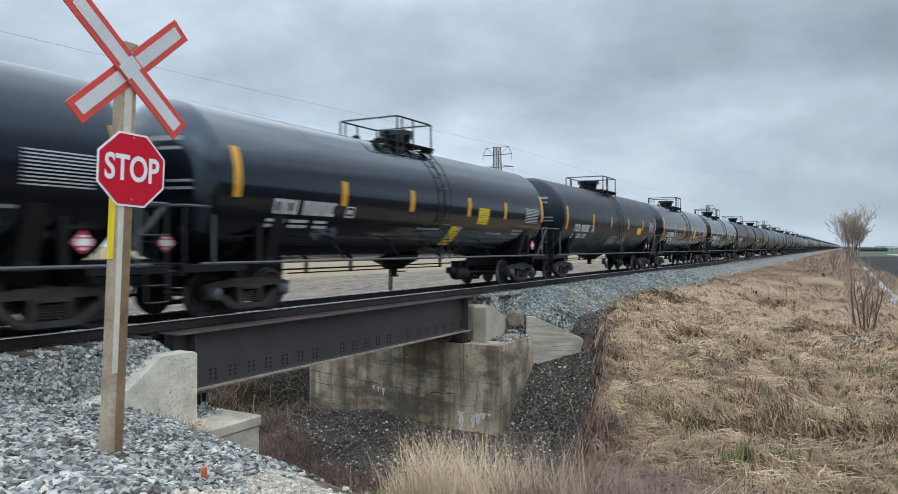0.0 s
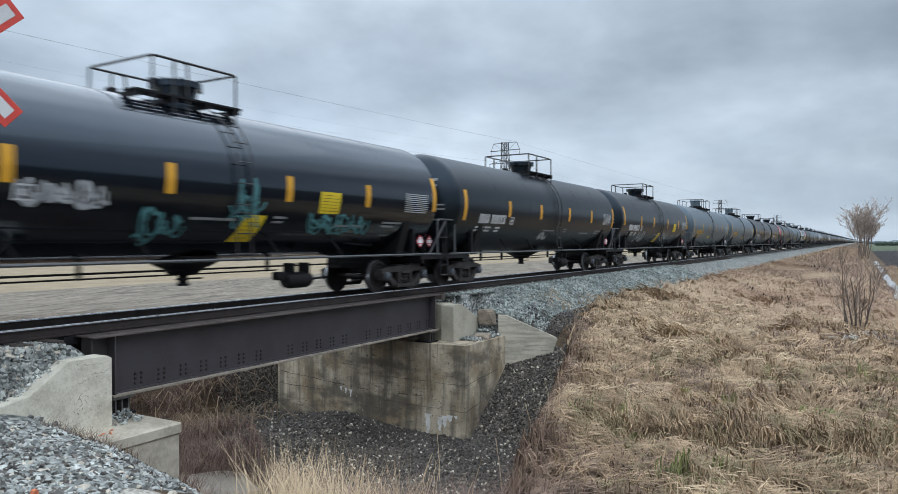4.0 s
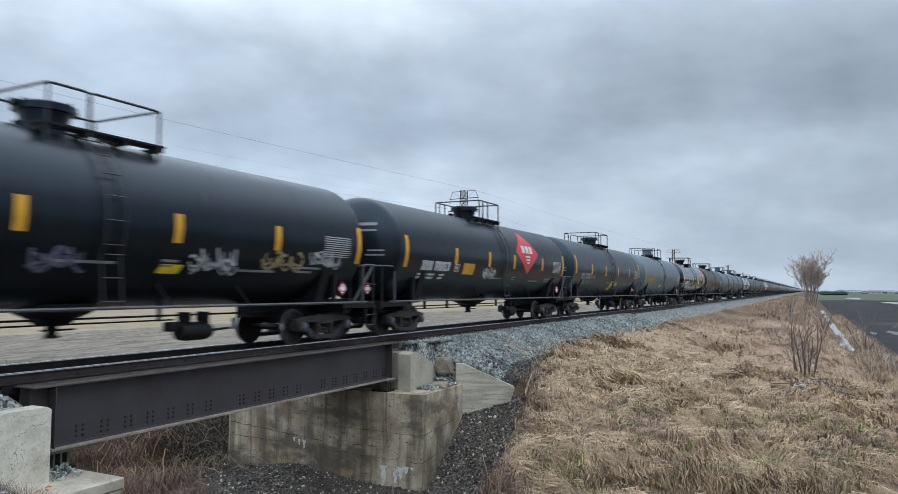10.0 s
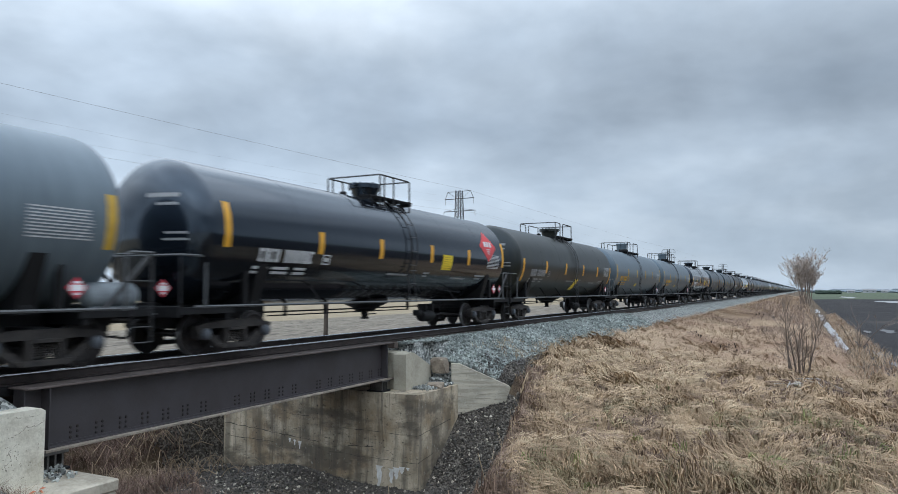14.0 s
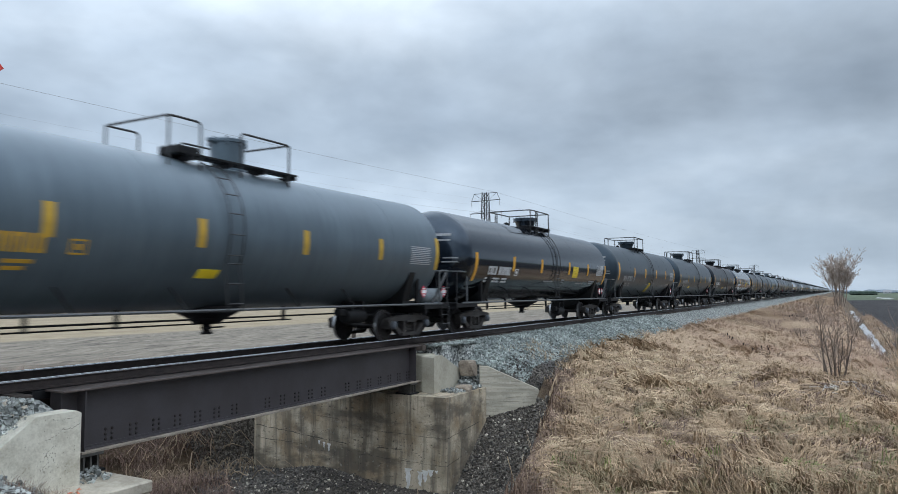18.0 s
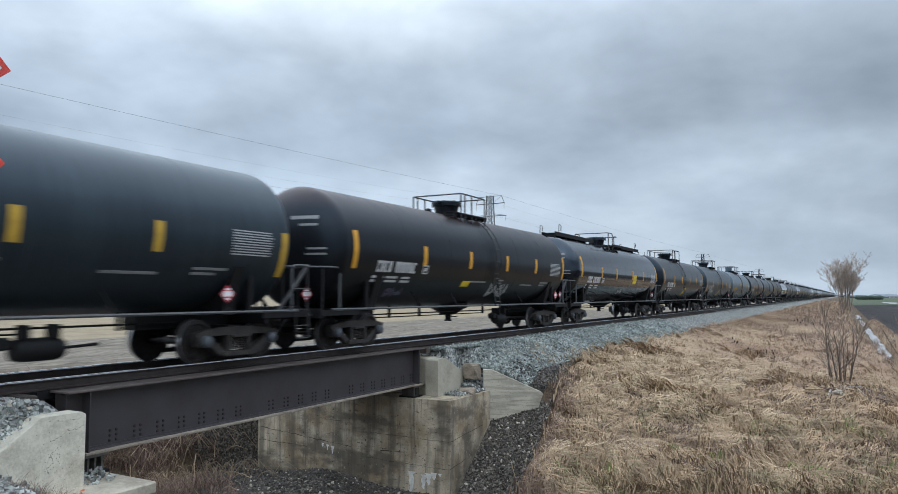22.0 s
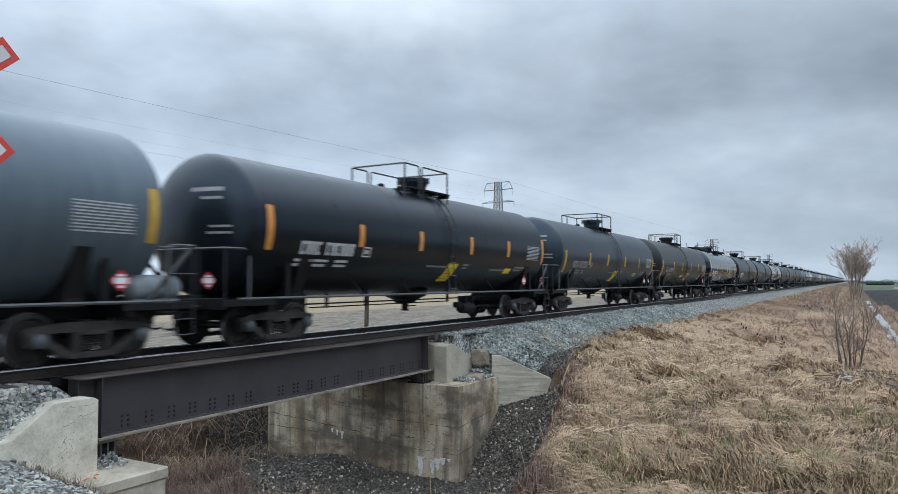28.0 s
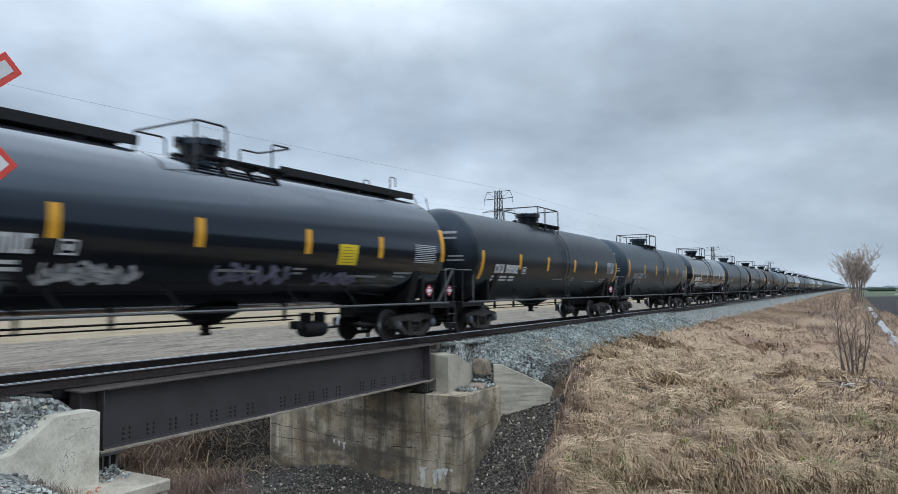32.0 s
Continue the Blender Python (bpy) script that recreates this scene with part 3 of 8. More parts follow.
def build_ground():
    xs = spaced(-4.0, 46.0, 0.17, -2500, 4500)
    ys = spaced(-17.0, 9.0, 0.17, -3000, 3000)
    X, Y = np.meshgrid(xs, ys)
    Z = height(X, Y)
    nx, ny = len(xs), len(ys)
    v = np.stack([X, Y, Z], -1).reshape(-1, 3)
    i = np.arange(nx * ny).reshape(ny, nx)
    f = np.stack([i[:-1, :-1], i[:-1, 1:], i[1:, 1:], i[1:, :-1]], -1).reshape(-1, 4)
    me = bpy.data.meshes.new("ground")
    me.from_pydata(v.tolist(), [], f.tolist())
    x, y, z = v[:, 0], v[:, 1], v[:, 2]
    edge = table(EDGE, y)
    bed = ((y > -2.75) & (y < 4.2) & ((x < 7.6) | ((x > 18.6) & ((y > -1.2) | (x > 20.95 - 0.5625 * (y + 1.72))))))
    slope = (x < 8.6) & (y < -1.0) & (y > -7.6 + 0.45 * np.clip(x, 0, 5)) & (x > -1)
    ballast = np.clip(bed * 1.0 + slope * 1.0, 0, 1)
    dark = ((x > 11.8 + 0.75 * np.clip(y, 0, 6)) & (x < edge + 0.4) & (z < -1.9) & (y > -6.5)) | ((x > edge) & (x < 27) & (y < -2.6) & (y > -4.3 + 0.3 * np.clip(x - 22, 0, 5))) & (x > 19)
    dark = dark.astype(float)
    pale = ((x < 3.6 - np.clip(-y - 8, -4, 4) * 0.5) & (y < -4.4) & (ballast < 0.5)).astype(float)
    soil = ((y < -15.3) & (x > 20)).astype(float)
    green = ((y < -15.6) & (x > 330)).astype(float)
    stubble = ((y > 4.4) & ((x < 7) | (x > 21) | (y > 10.5))).astype(float)
    for name, cols in (("cover", (ballast, dark, pale)), ("cover_far", (soil, green, stubble))):
        at = me.color_attributes.new(name, "FLOAT_COLOR", "POINT")
        data = np.ones((len(v), 4), np.float32)
        for k, c in enumerate(cols):
            data[:, k] = c
        at.data.foreach_set("color", data.ravel())
    me.materials.append(ground_material())
    me.shade_smooth()
    ob = new("ground", me)
    return tagged(ob, "matted dry grass, ballast and ploughed field around a gully", "ground", "", "structure")


build_ground()


# ---- track and bridge ----
M_BEARING = material("dusty_bearing_steel", (0.115, 0.11, 0.10), 0.6, 0.3, second=(0.05, 0.045, 0.04), scale=5)
M_SCUFFED = material("scuffed_flange_edge", (0.34, 0.29, 0.235), 0.75, second=(0.16, 0.13, 0.105), scale=2.5, fine=25)
GIRDER_X0, GIRDER_X1, SEAT_Z = 7.30, 18.90, -1.645


def build_track():
    # rails: head, web and foot
    prof = [(-0.075, -0.186), (0.075, -0.186), (0.075, -0.172), (0.012, -0.150), (0.010, -0.048), (0.036, -0.036), (0.036, -0.006), (0.028, 0.0), (-0.028, 0.0), (-0.036, -0.006), (-0.036, -0.036), (-0.010, -0.048), (-0.012, -0.150), (-0.075, -0.172)]
    for y in (0.0, 1.507):
        rail = thing("rail", "rusty steel rail with a polished head on the track", "rail", (0, y, 0), "rails of the track")
        part("rail_body", prism(prof, "x", -60, 2600), M_RAIL, rail)
        part("running_surface", prism([(-0.0375, -0.018), (-0.0362, -0.020), (-0.0355, 0.0005), (0.030, 0.0005), (0.026, 0.003), (-0.027, 0.003), (-0.0365, -0.005)], "x", -60, 2600), M_HEAD, rail, "polished running surface")


def tie_mesh():
    return mesh("tie", box(-0.115, -1.30, -0.18, 0.115, 1.30, 0.0, 0.015), M_TIE)


def build_ties():
    me = tie_mesh()
    bed = thing("track_bed", "creosoted timber ties half buried in grey ballast", "track", (0, TRACK, -0.19))
    rnd = random.Random(4)
    for i in range(-8, 150):
        x = i * 0.52
        if GIRDER_X0 - 0.1 < x < GIRDER_X1 + 0.1:
            continue
        part("tie", me, None, bed, at=pose(x, rnd.uniform(-0.03, 0.03), rnd.uniform(-0.02, 0.0), 0, 0, rnd.uniform(-0.8, 0.8)))


def build_bridge():
    br = thing("girder_bridge", "brown painted riveted steel plate girder railway bridge", "bridge", (0, 0, 0))
    for y, side in ((-0.42, 1), (1.92, -1)):
        g = part("girder", box(GIRDER_X0 + 0.06, y - 0.012, -1.26, GIRDER_X1 - 0.02, y + 0.012, -0.22), M_GIRDER, br)
        part("top_flange", box(GIRDER_X0, y - 0.27, -0.222, GIRDER_X1 - 0.02, y + 0.27, -0.190, 0.006), M_FLANGE, g)
        part("bottom_flange", box(GIRDER_X0 + 0.35, y - 0.27, -1.305, GIRDER_X1, y + 0.27, -1.262, 0.006), M_SCUFFED, g, "scuffed bottom flange")
        part("flange_angle", prism([(y - 0.16, -1.262), (y - 0.014, -1.262), (y - 0.014, -1.21), (y - 0.028, -1.21), (y - 0.028, -1.245), (y - 0.16, -1.245)], "x", GIRDER_X0 + 0.4, GIRDER_X1 - 0.05), M_GIRDER, g)
        for x in (GIRDER_X0 + 0.42, GIRDER_X1 - 0.30):
            part("stiffener", box(x - 0.012, y - 0.24 if side > 0 else y, -1.262, x + 0.012, y if side > 0 else y + 0.24, -0.222), M_GIRDER, g)
        part("end_plate", box(GIRDER_X0 + 0.06, y - 0.10, -1.26, GIRDER_X0 + 0.085, y + 0.2, -0.222), M_GIRDER, g)
        if side > 0:
            # rivets in groups along the lower web
            gv = ([], [])
            for i in range(21):
                if i in (7, 13):
                    continue
                x = 8.27 + i * 0.508
                one = ([], [])
                for c in range(2):
                    for r in range(3):
                        one = join(one, lathe([(0.0, 0.030), (-0.014, 0.024), (-0.020, 0.008)], "y", 8, (x + c * 0.13, y - 0.0125, -1.165 + r * 0.088)))
                tagged(part("riveting", one, M_RIVET, g), kind="stuff")
    part("deck", box(GIRDER_X0 - 0.2, -0.13, -0.34, GIRDER_X1 + 0.2, 1.64, -0.200), M_UNDER, br, "dark open timber deck between the girders")
    for i in range(6):
        x = GIRDER_X0 + 0.9 + i * (GIRDER_X1 - GIRDER_X0 - 1.8) / 5
        part("cross_frame", box(x - 0.05, -0.40, -1.15, x + 0.05, 1.90, -0.95), M_GIRDER, br)
    for x in (GIRDER_X0 + 0.56, GIRDER_X1 - 0.42):
        for y in (-0.42, 1.92):
            sh = part("bearing", box(x - 0.22, y - 0.26, -1.36, x + 0.22, y + 0.26, -1.29, 0.01), M_BEARING, br)
            for k in (-0.13, 0.0, 0.13):
                part("bearing_rib", box(x + k - 0.018, y - 0.22, -1.60, x + k + 0.018, y + 0.22, -1.36), M_BEARING, sh)
            part("bearing_base", box(x - 0.24, y - 0.28, -1.644, x + 0.24, y + 0.28, -1.60, 0.008), M_UNDER, sh)


M_RIVET = material("rusty_dark_rivets", (0.024, 0.016, 0.014), 0.65, second=(0.012, 0.009, 0.009), scale=3)


def build_abutments():
    # near side: bearing ledge, backwall and stepped wing wall along the track
    near = thing("abutment", "pale weathered concrete bridge abutment with a sloping wing wall", "abutment", (0, 0, 0), "abutments of the bridge")
    part("bearing_ledge", box(5.6, -2.0, -1.84, 8.05, 3.5, SEAT_Z, 0.025), M_CONC_TAN, near)
    part("stem", box(5.0, -1.97, -5.2, 8.02, 3.45, -1.845, 0.02), M_CONC_TAN, near)
    part("backwall", box(6.60, -0.78, -1.64, 7.20, 2.28, -0.50, 0.02), M_CONC_PALE, near)
    part("wing_wall", prism([(7.29, -1.643), (7.29, -0.50), (7.22, -0.455), (6.55, -0.455), (5.92, -0.90), (5.40, -1.00), (3.6, -1.28), (3.6, -1.66)], "y", -1.18, -0.80), M_CONC_PALE, near, "pale concrete wing wall with a sloping top")
    part("far_wing_wall", prism([(7.29, -1.643), (7.29, -0.50), (7.22, -0.455), (6.55, -0.455), (5.92, -0.90), (5.40, -1.00), (3.6, -1.28), (3.6, -1.66)], "y", 2.3, 2.7), M_CONC_PALE, near)
    rng = random.Random(2)
    dark = plain("hairline_crack", (0.27, 0.245, 0.20), 0.95)
    for pts in ([(7.27, -0.66), (7.12, -0.72), (6.98, -0.71), (6.86, -0.80), (6.72, -0.84)], [(6.80, -0.98), (6.72, -1.05), (6.76, -1.16), (6.66, -1.24), (6.70, -1.34)], [(7.24, -0.54), (7.0, -0.57), (6.8, -0.55)]):
        v, f = [], []
        fine = []
        for (ax, az), (bx, bz) in zip(pts, pts[1:]):
            fine += [(ax + (bx - ax) * i / 6 + rng.uniform(-0.010, 0.010), az + (bz - az) * i / 6 + rng.uniform(-0.014, 0.014)) for i in range(6)]
        pts = fine + [pts[-1]]
        for px_, pz in pts:
            w = max(0.0008, rng.uniform(-0.004, 0.008))
            v += [(px_, -1.183, pz - w), (px_ + w, -1.183, pz + w), (px_, -1.17, pz - w), (px_ + w, -1.17, pz + w)]
        for i in range(len(pts) - 1):
            o = i * 4
            f += [(o, o + 4, o + 5, o + 1), (o, o + 2, o + 6, o + 4), (o + 1, o + 5, o + 7, o + 3)]
        part("crack", (v, f), dark, near, "thin dark crack")
    for i in range(70):
        px_, pz, w = rng.uniform(6.3, 7.26), rng.uniform(-1.5, -0.52), rng.uniform(0.004, 0.011)
        if rng.random() < 0.5:
            px_ = 6.76 + rng.gauss(0, 0.07)
            pz = rng.uniform(-1.35, -0.95)
        if pz < -0.47 - max(0.0, 6.5 - px_) * 0.72:
            part("pit", lathe([(0.0, w), (-0.0025, w * 0.8), (-0.003, 0.001)], "y", 6, (px_, -1.1795, pz)), dark, near)
    far = thing("abutment", "tall stained concrete bridge abutment with seeping cracks", "abutment", (0, 0, 0), "abutments of the bridge")
    part("stem", prism([(-1.93, -5.4), (5.55, -5.4), (5.55, SEAT_Z - 0.2), (5.55, SEAT_Z), (-1.93, SEAT_Z)], "x", 18.21, 20.9), M_CONC_STAIN, far, "stained concrete stem with pour lines")
    part("backwall", box(18.98, -0.78, -1.64, 19.6, 2.4, -0.50, 0.02), M_CONC, far)
    part("pedestal", prism([(18.86, -1.643), (18.86, -0.56), (18.90, -0.52), (19.36, -0.52), (20.50, -1.04), (20.50, -1.643)], "y", -1.16, -0.72), M_CONC, far, "concrete parapet block with a sloping top")
    part("far_pedestal", prism([(18.86, -1.643), (18.86, -0.56), (18.90, -0.52), (19.36, -0.52), (20.50, -1.04), (20.50, -1.643)], "y", 2.3, 2.74), M_CONC, far)
    # flared wing wall
    a, b = Vector((20.86, -1.72, 0)), Vector((21.85, -3.48, 0))
    d = (b - a).normalized()
    n = Vector((-d.y, d.x, 0)) * 0.50
    L = (b - a).length
    prof = [(0.0, -3.2), (0.0, -0.98), (0.25, -0.98), (L - 0.1, -1.72), (L, -1.88), (L - 0.1, -2.05), (L - 0.1, -3.2)]
    v = [tuple(a + d * s + Vector((0, 0, z))) for s, z in prof] + [tuple(a + d * s + n + Vector((0, 0, z))) for s, z in prof]
    k = len(prof)
    concrete_marks(far)
    part("flared_wing_wall", (v, [tuple(range(k))[::-1], tuple(range(k, 2 * k))] + [(i, (i + 1) % k, k + (i + 1) % k, k + i) for i in range(k)]), M_CONC_BOARD, far, "pale board-marked concrete wing wall")


def concrete_stain(name, base, layers):
    """Old concrete: stains laid over a base, each a stretched noise with a tint."""
    m = bpy.data.materials.new(name)
    m.use_nodes = True
    t = m.node_tree
    b = t.nodes["Principled BSDF"]
    b.inputs["Roughness"].default_value = 0.8
    co = node(t, "ShaderNodeTexCoord").outputs["Object"]

    def field(scale, stretch, lo, hi, top, rough=0.62, detail=7.0, off=0.0):
        mp = node(t, "ShaderNodeMapping"); mp.inputs["Scale"].default_value = stretch; mp.inputs["Location"].default_value = (off, off * 1.7, off * 0.6)
        t.links.new(co, mp.inputs[0])
        n = node(t, "ShaderNodeTexNoise", Scale=scale, Detail=detail, Roughness=rough); t.links.new(mp.outputs[0], n.inputs["Vector"])
        r = node(t, "ShaderNodeMapRange"); r.inputs["From Min"].default_value, r.inputs["From Max"].default_value, r.inputs["To Max"].default_value = lo, hi, top
        t.links.new(n.outputs["Fac"], r.inputs["Value"])
        return r.outputs[0]

    def over(colour, fac, tint):
        x = node(t, "ShaderNodeMix"); x.data_type = "RGBA"
        t.links.new(fac, x.inputs[0])
        if isinstance(colour, tuple):
            x.inputs[6].default_value = (*colour, 1)
        else:
            t.links.new(colour, x.inputs[6])
        x.inputs[7].default_value = (*tint, 1)
        return x.outputs[2]

    c = base
    for scale, stretch, lo, hi, top, off, tint in layers:
        c = over(c, field(scale, stretch, lo, hi, top, off=off, detail=3.0 if scale > 20 else 7.0), tint)
    t.links.new(c, b.inputs["Base Color"])
    n = node(t, "ShaderNodeTexNoise", Scale=26.0, Detail=5.0, Roughness=0.65); t.links.new(co, n.inputs["Vector"])
    bp = node(t, "ShaderNodeBump", Strength=0.35, Distance=0.02)
    t.links.new(n.outputs["Fac"], bp.inputs["Height"]); t.links.new(bp.outputs[0], b.inputs["Normal"])
    return m


def concrete_marks(far):
    """Pour joints, cracks, form-tie holes and lime seep on the tall abutment."""
    rng = random.Random(12)
    dark = plain("crack_shadow", (0.085, 0.072, 0.055), 0.95)
    lime = material("white_lime_seep", (0.82, 0.81, 0.78), 0.8, second=(0.58, 0.56, 0.52), scale=4, fine=20)
    x = 18.206

    def crack(points, w, name="crack"):
        v, f = [], []
        for i, (y, z) in enumerate(points):
            ww = w * rng.uniform(0.15, 0.85)
            v += [(x, y, z - ww), (x, y, z + ww), (x + 0.03, y, z - ww), (x + 0.03, y, z + ww)]
        for i in range(len(points) - 1):
            o = i * 4
            f += [(o, o + 4, o + 5, o + 1), (o, o + 2, o + 6, o + 4), (o + 1, o + 5, o + 7, o + 3)]
        part(name, (v, f), dark, far, "dark horizontal crack")

    def line(y0, y1, z0, z1, n, jitter):
        return [(y0 + (y1 - y0) * i / n, z0 + (z1 - z0) * i / n + rng.uniform(-jitter, jitter)) for i in range(n + 1)]
    crack(line(-1.92, 0.9, -2.83, -2.79, 16, 0.012), 0.010)
    crack(line(-1.92, 1.2, -3.62, -3.57, 16, 0.015), 0.010)
    crack(line(1.6, 5.5, -3.30, -3.02, 22, 0.02), 0.018)
    crack(line(3.4, 5.5, -3.48, -3.44, 12, 0.02), 0.014)
    crack(line(2.0, 2.9, -2.55, -2.52, 8, 0.02), 0.010)
    crack(line(-0.4, 0.5, -3.28, -3.30, 8, 0.02), 0.022)
    # the same joints carry on round the corner
    for z0, z1, x1 in ((-2.83, -2.66, 20.4), (-3.62, -3.5, 19.2)):
        v, f = [], []
        n = 12
        for i in range(n + 1):
            xx, zz, ww = 18.21 + (x1 - 18.21) * i / n, z0 + (z1 - z0) * i / n + rng.uniform(-0.012, 0.012), 0.009 * rng.uniform(0.6, 1.3)
            v += [(xx, -1.934, zz - ww), (xx, -1.934, zz + ww), (xx, -1.90, zz - ww), (xx, -1.90, zz + ww)]
        for i in range(n):
            o = i * 4
            f += [(o, o + 4, o + 5, o + 1), (o, o + 2, o + 6, o + 4), (o + 1, o + 5, o + 7, o + 3)]
        part("crack", (v, f), dark, far, "dark horizontal crack")
    for y in np.arange(-1.4, 5.3, 0.62):
        for z in (-2.2, -2.45, -3.05, -3.25, -3.85):
            if rng.random() < 0.55:
                part("tie_hole", lathe([(0.0, 0.022), (-0.004, 0.020), (-0.0045, 0.004)], "x", 8, (18.2095, y + rng.uniform(-0.05, 0.05), z)), dark, far)

    def seep(y, z, w, h, n):
        v, f = [], []
        for i in range(n + 1):
            s = i / n
            ww = w * (1 - 0.75 * s) * rng.uniform(0.6, 1.2)
            yy = y + rng.uniform(-0.2, 0.2) * w
            v += [(x - 0.001, yy - ww, z - h * s), (x - 0.001, yy + ww, z - h * s), (x + 0.02, yy - ww, z - h * s), (x + 0.02, yy + ww, z - h * s)]
        for i in range(n):
            o = i * 4
            f += [(o, o + 4, o + 5, o + 1), (o, o + 2, o + 6, o + 4), (o + 1, o + 5, o + 7, o + 3)]
        part("lime_seep", (v, f), lime, far, "white lime seep below a crack")
    seep(-0.62, -3.80, 0.11, 0.85, 9)
    for y, z, w, h in ((-1.05, -3.85, 0.11, 0.42), (-1.22, -3.80, 0.13, 0.34), (-1.4, -3.76, 0.11, 0.20), (-1.6, -3.76, 0.07, 0.08), (2.55, -3.33, 0.05, 0.18), (2.35, -3.36, 0.06, 0.24), (2.75, -3.30, 0.05, 0.12)):
        seep(y, z, w, h, 6)


# damp dark runs from the seat, ochre seep, blotches and bare patches
M_CONC_STAIN = concrete_stain("stained_concrete", (0.61, 0.515, 0.385), (
    (1.2, (1, 1, 1), 0.40, 0.62, 1.0, 0.0, (0.39, 0.318, 0.225)), (0.8, (1, 1, 1), 0.46, 0.60, 0.80, 4.0, (0.285, 0.198, 0.112)),
    (1.3, (1, 2.2, 0.20), 0.48, 0.61, 0.66, 9.0, (0.105, 0.087, 0.066)), (3.2, (1, 2.0, 0.14), 0.55, 0.66, 0.55, 2.0, (0.085, 0.076, 0.060)),
    (0.7, (1, 0.7, 1.8), 0.50, 0.60, 0.78, 14.0, (0.110, 0.091, 0.070)), (24.0, (1, 1, 1), 0.57, 0.69, 0.6, 0.0, (0.15, 0.135, 0.105)),
    (6.0, (1, 1.0, 2.4), 0.60, 0.66, 0.7, 3.0, (0.07, 0.06, 0.045)), (9.0, (1, 1, 1), 0.61, 0.71, 0.55, 6.0, (0.50, 0.47, 0.40))))
# board marks run level along the wing walls, with grey weathering over them
M_CONC_BOARD = concrete_stain("board_marked_concrete", (0.56, 0.51, 0.41), (
    (1.1, (0.5, 0.5, 9.0), 0.46, 0.60, 0.75, 0.0, (0.35, 0.315, 0.25)), (0.9, (1, 1, 1.6), 0.48, 0.64, 0.7, 5.0, (0.28, 0.25, 0.20)),
    (2.6, (0.4, 0.4, 8.0), 0.57, 0.66, 0.6, 8.0, (0.16, 0.145, 0.115)), (7.0, (1, 1, 1), 0.60, 0.70, 0.5, 3.0, (0.62, 0.60, 0.54)),
    (24.0, (1, 1, 1), 0.57, 0.69, 0.5, 0.0, (0.18, 0.16, 0.13))))
build_track()
build_bridge()
build_abutments()


# ---- the train ----
# centres of some cars at the start, metres along the track; those between are spaced evenly
CENTRES = [(-1, -20.3), (0, -2.1), (1, 16.25), (2, 34.97), (3, 53.36), (4, 71.96), (5, 89.73), (6, 107.71), (7, 126.46), (8, 144.96), (9, 163.48), (10, 181.92), (11, 200.11), (12, 218.6), (13, 237.3), (14, 255.67), (15, 273.65), (16, 291.89), (17, 310.54), (18, 329.33), (19, 347.93), (20, 366.46), (21, 385.01), (22, 403.56), (23, 422.02), (24, 440.34), (25, 459.14), (26, 477.73), (27, 496.48), (28, 515.22), (29, 533.81), (200, 533.8 + 171 * 18.5)]


SLACK = [(0, 0.19), (1, 0.54), (2, 0.38), (3, -0.25), (4, -0.05), (5, 0.25), (6, 0.42), (7, 0.21), (8, 0.5), (9, 0.28), (10, -0.2), (11, -0.08), (12, -0.13), (13, -0.25), (14, -0.5), (15, -0.11), (16, 0.0), (17, 0.05), (18, 0.1), (19, -0.06), (20, -0.15), (21, -0.3), (22, 0.2), (23, 0.23), (24, -0.2), (25, -0.17), (26, -0.05), (27, -0.1), (28, -0.1), (29, 0.25), (30, 0.36), (31, -0.02), (32, -0.07)]


def run(t):
    """How far the train has rolled by t seconds: it gathers a little speed and surges as the slack runs in and out."""
    return 15.35 * t + 0.0125 * t * t - float(table(SLACK, t))


R, CZ, HALF, HEAD = 1.66, 2.73, 8.13, 0.72                # tank radius, axis height, half shell, depth of the heads


def head_profile(sign):
    pts = []
    for d in (0.30, 0.05, 0.012):
        pts.append((sign * (HALF - d), R))
    for i in range(17):
        a = i / 16 * math.pi / 2
        pts.append((sign * (HALF + HEAD * math.sin(a)), R * math.cos(a) if i < 16 else 0.02))
    return pts


def tank_geo():
    right = [(x - 0.13, q) for x, q in head_profile(1)]
    left = head_profile(-1)[::-1]
    body = lathe(left + [(x, R) for x in (-5.4, -2.7, 0.0, 2.7, 5.4)] + right, "x", 72)
    return shift(body, -0.13, 0, CZ)


def on_tank(x0, x1, z0, z1, lift=0.006, side=-1, lean=0.0):
    """A thin curved plate lying on the shell between two heights; lean slides its top along the car."""
    n = 5
    def ang(z):
        return math.asin(max(-1, min(1, (z - CZ) / R)))
    v = []
    for k in range(n + 1):
        a = ang(z0) + (ang(z1) - ang(z0)) * k / n
        s = lean * k / n
        for r in (R - 0.01, R + lift):
            for x in (x0 + s, x1 + s):
                v.append((x, side * r * math.cos(a), CZ + r * math.sin(a)))
    f = []
    for k in range(n):
        o = k * 4
        f += [(o + 2, o + 3, o + 7, o + 6), (o, o + 2, o + 6, o + 4), (o + 1, o + 5, o + 7, o + 3)]
    f += [(0, 1, 3, 2), (n * 4, n * 4 + 2, n * 4 + 3, n * 4 + 1)]
    return v, f


